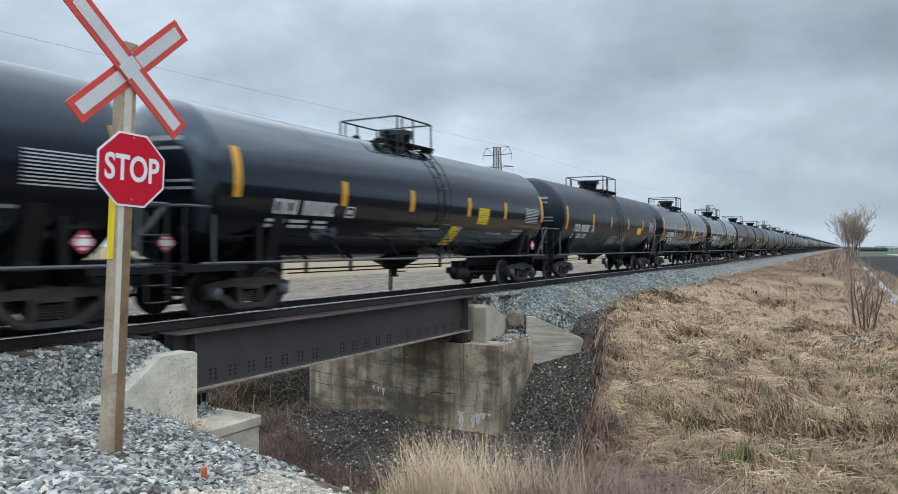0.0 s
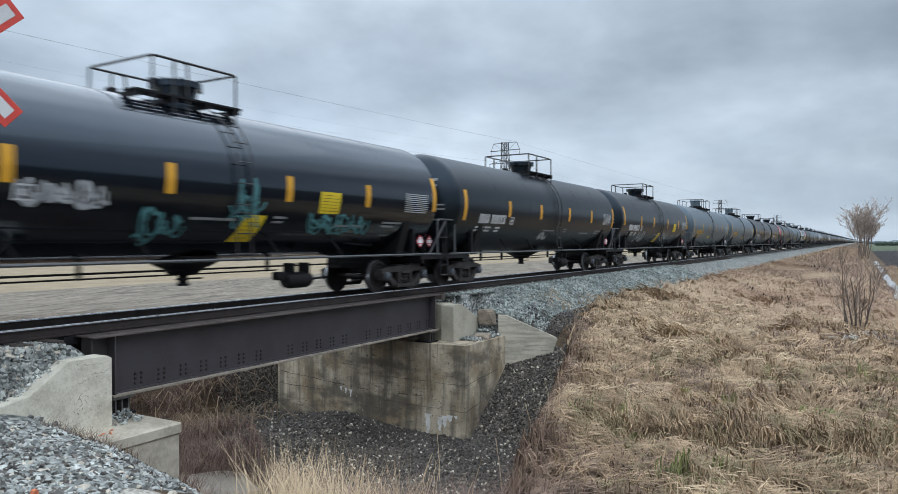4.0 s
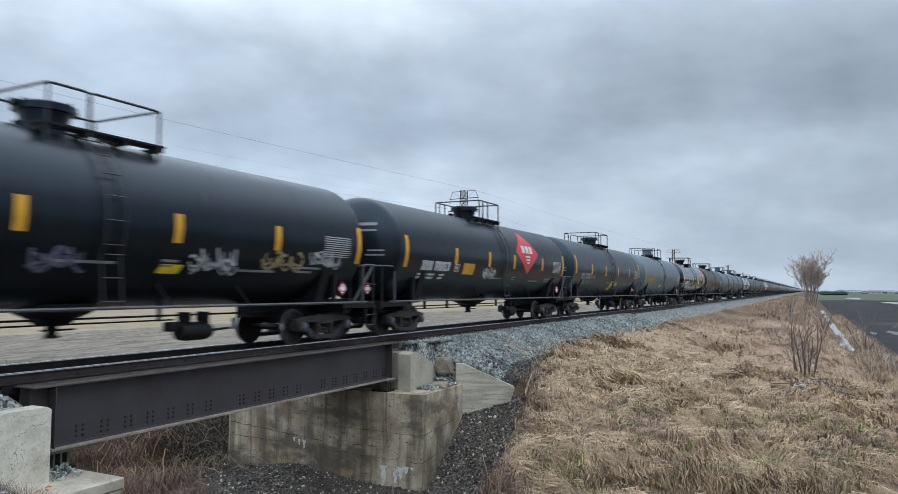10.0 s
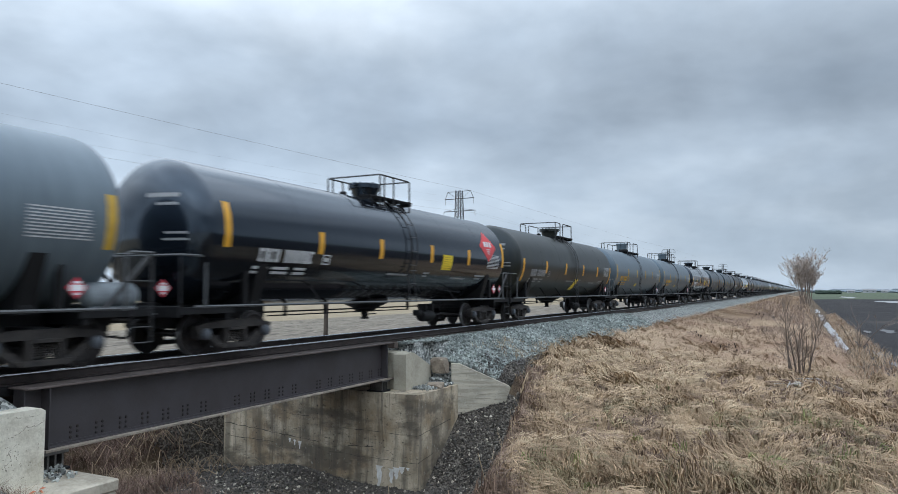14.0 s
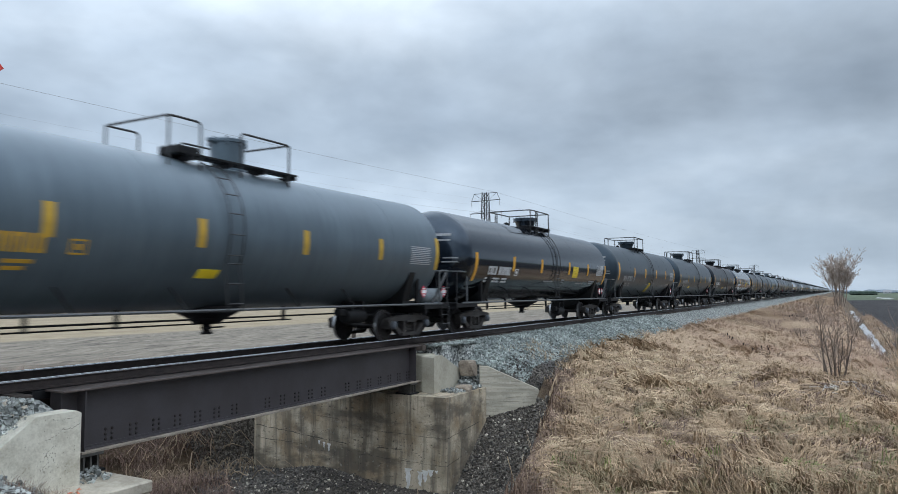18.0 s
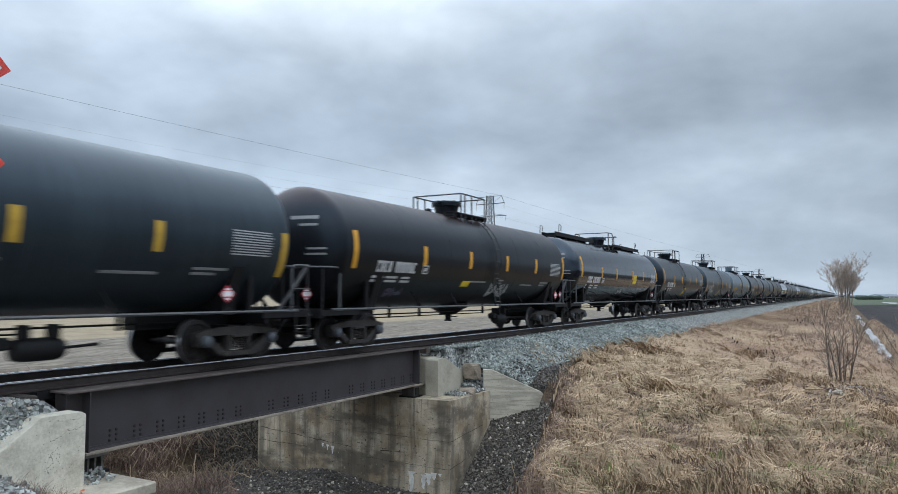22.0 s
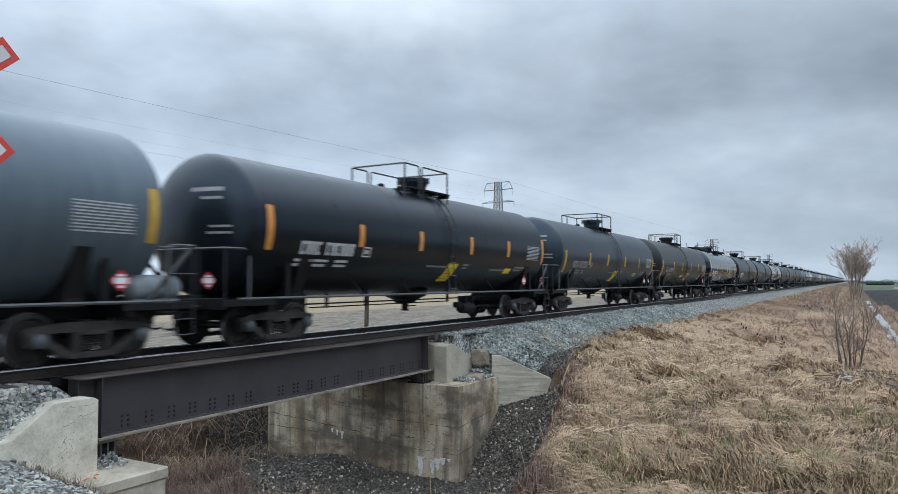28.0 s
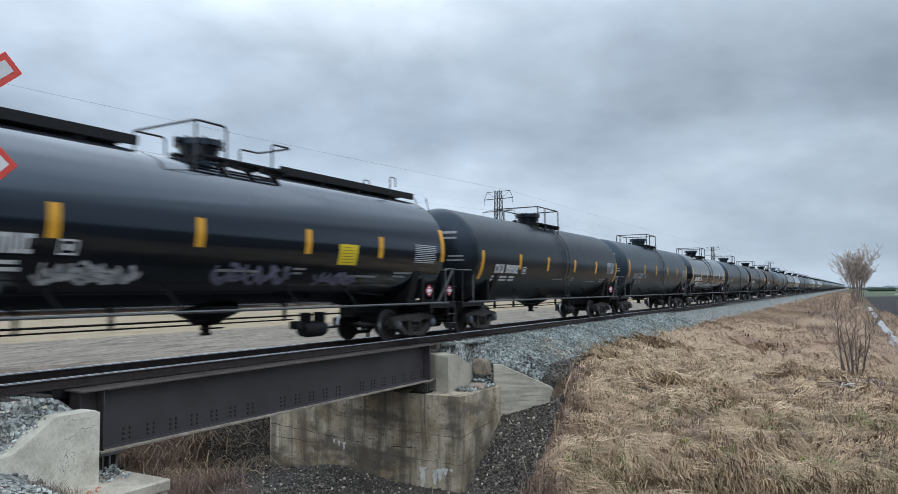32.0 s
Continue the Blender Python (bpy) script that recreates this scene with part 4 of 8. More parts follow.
def wheelset_geo():
    g = lathe([(-0.86, 0.06), (-0.84, 0.07), (0.84, 0.07), (0.86, 0.06)], "y", 10)
    for s in (-1, 1):
        g = join(g, lathe([(s * 0.69, 0.10), (s * 0.690, 0.485), (s * 0.715, 0.485), (s * 0.725, 0.458), (s * 0.815, 0.452), (s * 0.822, 0.38), (s * 0.785, 0.34), (s * 0.770, 0.16), (s * 0.83, 0.13), (s * 0.83, 0.07)], "y", 28))
    # three small cast bosses, so that the turning shows
    for s in (-1, 1):
        for a in (0, 2.1, 4.2):
            g = join(g, shift(lathe([(s * 0.77, 0.035), (s * 0.80, 0.03)], "y", 8), 0.25 * math.cos(a), 0, 0.25 * math.sin(a)))
    return g


def side_frame_geo():
    """Cast side frame: top chord, pedestals, sloping legs and a spring seat, open between them."""
    g = prism([(-1.18, 0.06), (-1.0, 0.08), (1.0, 0.08), (1.18, 0.06), (1.18, 0.15), (0.95, 0.20), (0.45, 0.25), (-0.45, 0.25), (-0.95, 0.20), (-1.18, 0.15)], "y", -0.10, 0.10)
    g = join(g, prism([(-0.50, -0.27), (0.50, -0.27), (0.44, -0.37), (-0.44, -0.37)], "y", -0.13, 0.13))
    for s in (-1, 1):
        g = join(g, prism([(s * 0.92, 0.09), (s * 1.10, 0.07), (s * 0.52, -0.36), (s * 0.36, -0.28)], "y", -0.09, 0.09))
        g = join(g, prism([(s * 0.25, 0.09), (s * 0.34, 0.09), (s * 0.34, -0.28), (s * 0.25, -0.28)], "y", -0.11, 0.11))
        g = join(g, prism([(s * 0.80, 0.09), (s * 1.15, 0.09), (s * 1.14, -0.13), (s * 1.05, -0.16), (s * 0.86, -0.16), (s * 0.80, -0.10)], "y", -0.11, 0.11))
    return join(g, box(-0.24, -0.15, 0.02, 0.24, 0.02, 0.09, 0.01))


class Shared:
    pass


S = Shared()
S.tanks = {}
for key, mat in TANK.items():
    S.tanks[key] = mesh("tank", tank_geo(), mat, True) if key == "gloss" else None
for key, mat in TANK.items():
    if S.tanks[key] is None:
        S.tanks[key] = S.tanks["gloss"].copy()
        S.tanks[key].materials[0] = mat
S.seam = {}
for key, mat in TANK.items():
    S.seam[key] = mesh("weld_seam", shift(lathe([(-0.022, R - 0.01), (-0.018, R + 0.0025), (0.018, R + 0.0025), (0.022, R - 0.01)], "x", 64), 0, 0, CZ), mat, True)
S.wheelset = mesh("wheelset", wheelset_geo(), M_WHEEL, True)
S.wheelset.materials.append(M_TREAD)
for q in S.wheelset.polygons:
    rim = [math.hypot(S.wheelset.vertices[i].co.x, S.wheelset.vertices[i].co.z) for i in q.vertices]
    if min(rim) > 0.44 and max(rim) < 0.462:
        q.material_index = 1
S.frame = mesh("side_frame", side_frame_geo(), M_TRUCK)
S.cap = mesh("bearing_cap", lathe([(0.0, 0.13), (-0.10, 0.12), (-0.13, 0.07), (-0.14, 0.03)], "y", 12), plain("blue_grey_bearing_cap", (0.075, 0.085, 0.10), 0.5), True)
S.bolster = mesh("bolster", join(box(-0.22, -1.0, 0.50, 0.22, 1.0, 0.78, 0.04), *[box(k * 0.42 - 0.07, -0.78, 0.34, k * 0.42 + 0.07, 0.78, 0.50, 0.02) for k in (-1, 1)], box(-0.40, -0.10, 0.40, 0.40, 0.10, 0.48)), M_UNDER)
coil = []
for h in np.arange(-0.24, 0.0, 0.042):
    coil += [(h, 0.040), (h + 0.014, 0.056), (h + 0.028, 0.040)]
S.spring = mesh("spring", lathe(coil, "z", 8), M_TRUCK)
S.manway = mesh("manway", join(lathe([(-0.1, 0.46), (0.04, 0.46), (0.06, 0.34), (0.12, 0.34), (0.16, 0.39), (0.66, 0.41), (0.67, 0.44), (0.74, 0.44), (0.78, 0.38), (0.80, 0.02)], "z", 24), *[lathe([(0.60, 0.03), (0.79, 0.03)], "z", 6, (0.42 * math.cos(a), 0.42 * math.sin(a), 0)) for a in np.arange(0, 6.2, 0.785)], box(-0.60, -0.07, 0.64, -0.36, 0.07, 0.74, 0.02), box(0.36, -0.07, 0.64, 0.60, 0.07, 0.74, 0.02)), M_UNDER, True)
S.bonnet = mesh("manway", join(lathe([(-0.1, 0.47), (0.03, 0.47), (0.05, 0.40), (0.09, 0.40), (0.38, 0.47), (0.39, 0.54), (0.52, 0.54), (0.55, 0.50), (0.575, 0.02)], "z", 28), *[lathe([(0.36, 0.03), (0.56, 0.03)], "z", 6, (0.53 * math.cos(a), 0.53 * math.sin(a), 0)) for a in np.arange(0.3, 6.3, 0.785)], box(-0.66, -0.08, 0.42, -0.50, 0.08, 0.54, 0.02), box(0.50, -0.08, 0.42, 0.66, 0.08, 0.54, 0.02)), M_UNDER, True)
S.manways, S.bonnets = {}, {}
for key, mat in TANK.items():
    S.manways[key], S.bonnets[key] = S.manway.copy(), S.bonnet.copy()
    S.manways[key].materials[0] = mat
    S.bonnets[key].materials[0] = mat


def truck(parent, x, detail):
    tr = part("truck", S.bolster, None, parent, at=(x, 0, 0))
    wheels = []
    for s in (-1, 1):
        w = part("wheelset", S.wheelset, None, tr, at=(s * 0.92, 0, 0.46))
        if detail:
            wheels.append(w)
    for s in (-1, 1):
        part("side_frame", S.frame, None, tr, at=pose(0, s * 1.02, 0.50))
        if detail and s < 0:
            for k in (-0.19, -0.065, 0.065, 0.19):
                part("spring", S.spring, None, tr, at=(k, s * 1.04, 0.50))
            for k in (-1, 1):
                part("bearing_cap", S.cap, None, tr, at=(k * 0.96, s * 1.11, 0.47))
    return wheels


CARS = {}


def marks(parent, style, detail, rnd):
    """Tape strips, stencils and panels on the near side of the shell."""
    tape = style.get("tape", M_YELLOW)
    key = (tape.name, style["tape_z"])
    if key not in CARS:
        z = style["tape_z"]
        m = 2.55 if z < 2.5 else 2.65
        CARS[key] = [mesh("tape_strip", on_tank(-0.10, 0.10, z - 0.50, z + 0.50), tape), mesh("tape_strip", on_tank(-0.105, 0.105, m - 0.29, m + 0.29), tape)]
    ends, short = CARS[key]
    for x, me in zip((-7.92, *style["tapes"], 7.87), (ends, short, short, short, short, ends)):
        part("tape_strip", me, None, parent, "yellow reflective tape strip", at=(x, 0, 0))
    ink = style.get("ink", M_WHITE)
    key = ("stencil", ink.name, rnd.randint(0, 2))
    if key not in CARS:
        g = ([], [])
        x = -6.85
        for k in range(11):
            wide = 0.145
            if k == 4:
                x += 0.16
                continue
            z0, z1 = 2.10, 2.41
            kind = rnd.randint(0, 3)
            g = join(g, on_tank(x, x + 0.058, z0, z1))
            if kind != 1:
                g = join(g, on_tank(x + 0.058, x + wide, z1 - 0.065, z1))
            if kind != 2:
                g = join(g, on_tank(x + wide - 0.055, x + wide, z0, z1))
            if kind != 3:
                g = join(g, on_tank(x + 0.058, x + wide - 0.02, z0, z0 + 0.065))
            x += wide + 0.045
        lines = ([], [])
        for z, w in ((1.96, 0.9), (1.85, 0.75)):
            for x0, x1 in ((-6.95, -6.35), (-6.25, -5.65), (-5.45, -4.95)):
                lines = join(lines, on_tank(x0, x1 - rnd.uniform(0, 0.2), z - 0.03, z + 0.03))
        frame_ = join(on_tank(-4.42, -4.10, 2.33, 2.36), on_tank(-4.42, -4.10, 2.10, 2.13), on_tank(-4.42, -4.39, 2.10, 2.36), on_tank(-4.13, -4.10, 2.10, 2.36), on_tank(-4.32, -4.20, 2.18, 2.28))
        plate = ([], [])
        for k in range(10):
            plate = join(plate, on_tank(6.30, 7.50 - rnd.uniform(0, 0.10), 2.30 + k * 0.056, 2.324 + k * 0.056))
        small = ([], [])
        for x0, x1, z in ((-1.0, 0.2, 1.92), (1.25, 1.65, 2.0), (1.25, 1.55, 1.9), (3.4, 4.6, 1.86), (5.4, 6.3, 1.98), (5.4, 6.0, 1.88)):
            small = join(small, on_tank(x0, x1, z - 0.025, z + 0.025))
        CARS[key] = [mesh("reporting_mark", g, ink), mesh("capacity_stencil", lines, ink), mesh("stencil_box", frame_, ink), mesh("data_block", plate, M_BLOCK), mesh("small_stencil", small, M_DIM if ink is M_WHITE else ink)]
    for me in CARS[key]:
        if ink is M_OCHRE and me.name.startswith("small_stencil"):
            continue
        tagged(part(me.name.split(".")[0], me, None, parent), kind="stuff")
    if style.get("square"):
        pl = part("hazard_panel", S.square, None, parent, "square yellow inspection panel", at=(style["panel_shift"], 0, 0))
        tagged(part("panel_writing", S.square_text, None, pl), kind="stuff")
    if style.get("flag"):
        pl = part("slanted_panel", S.flag, None, parent, "slanted yellow safety panel", at=(style["flag_x"], 0, 0))
        tagged(part("panel_writing", S.flag_text, None, pl), kind="stuff")
    if style.get("low_square"):
        part("low_panel", S.low, None, parent, "small yellow panel", at=(style["low_x"], 0, 0))


M_TAG = {"white": material("white_spray_paint", (0.50, 0.52, 0.54), 0.7, second=(0.20, 0.21, 0.22), scale=3, fine=12), "teal": material("teal_spray_paint", (0.10, 0.30, 0.32), 0.7, second=(0.05, 0.15, 0.16), scale=3, fine=12), "violet": material("violet_grey_spray_paint", (0.18, 0.18, 0.26), 0.7, second=(0.08, 0.08, 0.12), scale=3, fine=12), "green": material("dull_green_spray_paint", (0.05, 0.09, 0.05), 0.7, second=(0.02, 0.035, 0.02), scale=3, fine=12), "gold": material("pale_gold_spray_paint", (0.42, 0.34, 0.18), 0.7, second=(0.2, 0.16, 0.08), scale=3, fine=12), "pink": material("faded_pink_spray_paint", (0.32, 0.27, 0.30), 0.7, second=(0.16, 0.13, 0.15), scale=3, fine=12)}
# scrawls: car, colour, place along the car, height, length, height of the strokes
SCRAWLS = [(1, "violet", -4.9, 1.75, 0.8, 0.3), (2, "green", -3.2, 1.85, 1.2, 0.6), (2, "white", -0.6, 1.75, 1.2, 0.5), (2, "white", 1.3, 1.75, 0.9, 0.35), (4, "white", -3.6, 2.25, 1.4, 0.55), (4, "teal", -1.6, 1.75, 0.9, 0.8), (4, "teal", 0.4, 2.3, 0.8, 1.3), (4, "teal", 3.6, 1.9, 2.4, 0.6), (5, "white", -0.8, 1.7, 0.8, 0.3), (6, "white", -3.9, 1.78, 1.6, 0.75), (6, "white", 2.0, 1.85, 1.2, 0.7), (8, "white", -7.0, 1.95, 1.5, 0.6), (8, "white", -2.6, 2.2, 1.6, 0.6), (8, "white", -0.9, 1.95, 0.9, 0.5), (8, "gold", 0.6, 2.0, 1.6, 0.45), (8, "pink", 2.1, 2.1, 1.5, 0.35), (8, "teal", 4.3, 2.0, 1.1, 0.4), (8, "white", 5.4, 1.95, 1.5, 0.45), (9, "teal", -4.9, 1.85, 0.7, 0.6), (9, "white", -3.4, 2.0, 1.7, 0.6), (9, "violet", -0.9, 1.95, 0.9, 0.5), (9, "white", 2.6, 2.05, 1.2, 0.7), (9, "gold", 4.8, 2.1, 1.3, 0.5), (9, "white", 6.4, 2.2, 1.2, 0.5), (10, "white", -1.3, 2.15, 1.0, 0.42), (10, "white", -1.25, 2.12, 1.1, 0.5), (20, "white", 1.6, 1.65, 1.6, 0.55), (20, "violet", -5.4, 1.55, 0.8, 0.3), (21, "white", -0.2, 1.75, 0.7, 0.5), (23, "white", -4.6, 1.9, 1.8, 0.5), (23, "violet", -2.2, 1.9, 1.2, 0.6), (24, "white", -2.8, 1.85, 2.0, 0.8), (24, "gold", 0.75, 2.35, 0.6, 1.6), (24, "white", 3.6, 1.9, 2.6, 1.1), (26, "violet", -3.4, 1.6, 0.9, 0.3), (27, "green", -2.9, 1.6, 2.2, 0.9), (27, "white", 5.6, 1.75, 1.0, 0.35), (28, "white", -3.7, 1.8, 1.8, 0.4), (28, "violet", 0.1, 1.85, 2.2, 0.5), (28, "violet", 2.9, 1.8, 1.5, 0.35), (0, "white", 2.0, 1.8, 1.2, 0.5)]


def ribbon(points, wide, lift):
    """A painted stroke through (along, height) points on the near side of the shell."""
    v, f = [], []
    n = len(points)
    for i, (x, z) in enumerate(points):
        ax, az = points[max(0, i - 1)]
        bx, bz = points[min(n - 1, i + 1)]
        L = math.hypot(bx - ax, bz - az) or 1.0
        nx, nz = -(bz - az) / L * wide / 2, (bx - ax) / L * wide / 2
        for k in (-1, 1):
            a = math.asin(max(-0.99, min(0.99, (z + k * nz - CZ) / R)))
            v.append((x + k * nx, -(R + lift) * math.cos(a), CZ + (R + lift) * math.sin(a)))
    for i in range(n - 1):
        f.append((2 * i, 2 * i + 1, 2 * i + 3, 2 * i + 2))
    return v, f


def scrawl(parent, colour, x, z, long, high, rnd):
    """Unreadable looping strokes of spray paint lying on the shell."""
    g = ([], [])
    for i in range(3):
        wave, slant, start = rnd.uniform(5.0, 8.0), rnd.uniform(-0.25, 0.25), rnd.uniform(0, 6)
        n = int(26 + 22 * long)
        pts = []
        for k in range(n):
            u = k / (n - 1)
            q = start + u * wave * long * 2.2
            h = 0.42 * high * math.sin(q) * (0.65 + 0.35 * math.sin(q * 0.37 + i))
            pts.append((x - long / 2 + long * u + 0.10 * math.cos(q * 1.03) + slant * h, z + h + rnd.uniform(-0.012, 0.012)))
        g = join(g, ribbon(pts, rnd.uniform(0.035, 0.075), 0.004 + 0.0012 * i))
    for i in range(int(2 + 2 * long)):
        cx, cz, w = x + rnd.uniform(-0.45, 0.45) * long, z + rnd.uniform(-0.4, 0.4) * high, rnd.uniform(0.15, 0.4)
        g = join(g, ribbon([(cx - w / 2 + w * k / 6, cz + 0.05 * math.sin(k)) for k in range(7)], rnd.uniform(0.04, 0.09), 0.009 + 0.0006 * i))
    tagged(part("graffiti", g, M_TAG[colour], parent, colour + " spray-paint scrawl"), kind="stuff")


def head_stencil_geo():
    """Short white lines on the near half of the leading head."""
    g = ([], [])
    for z, y0, y1, h in ((3.42, -1.05, -0.25, 0.09), (3.24, -1.05, -0.55, 0.06), (2.62, -1.30, -0.8, 0.05), (2.48, -1.30, -0.75, 0.05)):
        n = 4
        o = len(g[0])
        for k in range(n + 1):
            y = y0 + (y1 - y0) * k / n
            for dz in (0, h):
                rr = math.hypot(y, z + dz - CZ) / R
                x = -(HALF + 0.13 + HEAD * math.sqrt(max(0, 1 - rr * rr)))
                g[0].append((x - 0.010, y, z + dz))
                g[0].append((x + 0.03, y, z + dz))
        for k in range(n):
            a = o + k * 4
            g[1].extend([(a, a + 2, a + 6, a + 4), (a, a + 4, a + 5, a + 1), (a + 2, a + 3, a + 7, a + 6)])
    return g


S.head_marks = {"w": mesh("head_stencil", head_stencil_geo(), M_DIM), "o": mesh("head_stencil", head_stencil_geo(), M_OCHRE)}
S.square = mesh("hazard_panel", join(on_tank(2.68, 3.42, 2.14, 2.66), ), M_SAFETY)
S.flag = mesh("slanted_panel", join(on_tank(-0.36, 0.24, 1.46, 2.03, lean=0.18)), M_SAFETY)
M_INK = material("worn_panel_ink", (0.16, 0.11, 0.02), 0.6)
S.square_text = mesh("panel_writing", join(*[on_tank(2.74, 3.36 - 0.05 * (i % 3), 2.20 + 0.075 * i, 2.211 + 0.075 * i, 0.010) for i in range(6)]), M_INK)
S.flag_text = mesh("panel_writing", join(*[on_tank(-0.28 + 0.026 * i, 0.16 + 0.026 * i, 1.54 + 0.085 * i, 1.551 + 0.085 * i, 0.010) for i in range(5)]), M_INK)
S.low = mesh("low_panel", on_tank(-0.30, 0.24, 1.75, 1.93, lean=0.06), M_SAFETY)


def diamond(parent, x, z, s, mat, name, label, wide=1.0, lift=0.008):
    """A diamond sign on the shell."""
    v, f = [], []
    n = 10
    for k in range(n + 1):
        h = -s + 2 * s * k / n
        w = max(0.002, s - abs(h))
        a = (z + h - CZ) / R
        a = math.asin(max(-1, min(1, a)))
        for r in (R - 0.004, R + lift):
            for q in (-w * wide, w * wide):
                v.append((x + q, -r * math.cos(a), CZ + r * math.sin(a)))
    for k in range(n):
        o = k * 4
        f += [(o + 2, o + 3, o + 7, o + 6), (o, o + 2, o + 6, o + 4), (o + 1, o + 5, o + 7, o + 3)]
    return part(name, (v, f), mat, parent, label)


S.entry_hoop = mesh("entry_hoop", bent([(-0.65, -1.0, 4.02), (-0.65, -1.0, 5.08), (-1.48, -1.0, 5.08), (-1.48, 1.0, 5.08), (-0.65, 1.0, 5.08), (-0.65, 1.0, 4.02)], 0.026, 0.12), M_RAIL_PIPE)
S.platform_rail = mesh("platform_rail", bent([(0.20, -1.0, 4.02), (0.20, -1.0, 5.08), (1.80, -1.0, 5.08), (1.80, 1.0, 5.08), (0.20, 1.0, 5.08), (0.20, 1.0, 4.02)], 0.026, 0.10), M_RAIL_PIPE)
S.short_rail = mesh("platform_rail", bent([(1.50, -0.55, 4.2), (1.50, -0.55, 5.08), (2.15, -0.55, 5.08), (2.15, 0.55, 5.08), (1.50, 0.55, 5.08), (1.50, 0.55, 4.2)], 0.026, 0.10), M_RAIL_PIPE)
S.rail_post = mesh("rail_post", tube([(0, 0, 4.04), (0, 0, 5.08)], 0.026, 6), M_RAIL_PIPE)
def platform_geo(x0, x1):
    """Grating planks either side of the manway on cross bearers."""
    n = 4
    return join(*[box(x0, y - 0.05, 4.34, x1, y + 0.05, 4.38) for y in (-0.98, -0.84, -0.70, 0.70, 0.84, 0.98)], *[box(x0 + 0.08 + (x1 - x0 - 0.16) * i / (n - 1) - 0.04, -1.02, 4.24, x0 + 0.08 + (x1 - x0 - 0.16) * i / (n - 1) + 0.04, 1.02, 4.34) for i in range(n)])


S.platform = mesh("platform", platform_geo(-1.25, 2.1), M_UNDER)
S.short_platform = mesh("platform", platform_geo(-0.70, 1.95), M_UNDER)
S.valve_cap = mesh("valve_cap", lathe([(0, 0.20), (0.14, 0.20), (0.18, 0.14), (0.20, 0.02)], "z", 14, (1.35, 0, 4.38)), M_UNDER, True)
S.relief_valve = mesh("relief_valve", lathe([(0, 0.12), (0.16, 0.12), (0.20, 0.05), (0.21, 0.01)], "z", 10, (-0.35, 0.2, 4.38)), M_UNDER, True)
S.valve_box = mesh("valve_box", box(-1.45, -0.85, 4.36, -0.85, -0.25, 4.56, 0.03), M_UNDER)


def ladder_geo(x, side):
    """A side ladder that follows the shell and hangs down to the walkway pipe."""
    g = ([], [])
    for dx in (-0.2, 0.2):
        path = []
        for k in range(9):
            a = radians(60 - k * 10.5)
            r = R + 0.10
            path.append((x + dx, side * r * math.cos(a), CZ + r * math.sin(a)))
        path.append((x + dx, side * (R + 0.06), 1.05))
        g = join(g, tube(path, 0.018, 5))
    for k in range(9):
        if k < 6:
            a = radians(56 - k * 14.5)
            r = R + 0.10
            p = (side * r * math.cos(a), CZ + r * math.sin(a))
        else:
            p = (side * (R + 0.06), 2.05 - (k - 6) * 0.42)
        g = join(g, tube([(x - 0.2, *p), (x + 0.2, *p)], 0.014, 5))
    return g


S.ladder = {s: mesh("ladder", ladder_geo(0.0, s), M_RAIL_PIPE) for s in (-1, 1)}
S.side_pipe = {s: mesh("side_pipe", bent([(-8.6, s * 1.42, 1.08), (8.6, s * 1.42, 1.08)], 0.034), M_GREY_RAIL) for s in (-1, 1)}
S.pipe_stay = {s: mesh("pipe_stay", tube([(0, s * 1.42, 1.08), (-0.22, s * 1.16, 1.56)], 0.022, 5), M_UNDER) for s in (-1, 1)}
S.rod = mesh("brake_rigging", join(tube([(-6.0, -0.35, 0.86), (6.0, -0.35, 0.86)], 0.022, 5), tube([(-4.6, 0.1, 0.74), (3.0, 0.1, 0.74)], 0.018, 5), *[box(x - 0.03, -0.38, 0.74, x + 0.03, -0.30, 1.12) for x in (-4.4, -2.6, 2.2, 4.6)]), M_UNDER)
S.cylinder = mesh("brake_cylinder", join(lathe([(-0.46, 0.05), (-0.44, 0.17), (-0.30, 0.20), (0.30, 0.20), (0.42, 0.16), (0.44, 0.05)], "x", 16, (0, -0.80, 0.78)), box(-0.75, -0.92, 0.80, -0.5, -0.66, 1.0, 0.03), tube([(0.44, -0.80, 0.78), (1.2, -0.70, 0.80)], 0.03, 6), box(-0.3, -0.95, 0.94, -0.22, -0.62, 1.2), box(0.22, -0.95, 0.94, 0.3, -0.62, 1.2)), M_UNDER, True)
S.outlet = mesh("bottom_outlet", join(lathe([(1.16, 0.75), (1.0, 0.72), (0.86, 0.42), (0.74, 0.30)], "z", 16), lathe([(0.74, 0.12), (0.56, 0.10), (0.55, 0.14), (0.50, 0.14)], "z", 12), tube([(-0.35, -0.2, 0.66), (0.35, -0.2, 0.66)], 0.02, 5)), M_UNDER, True)
S.saddle = mesh("saddle", join(prism([(-1.25, 1.02), (1.25, 1.02), (1.25, 1.18), (1.52, 2.05), (1.30, 1.72), (0.8, 1.28), (0, 1.10), (-0.8, 1.28), (-1.30, 1.72), (-1.52, 2.05), (-1.25, 1.18)], "x", -0.16, 0.16)), M_UNDER)
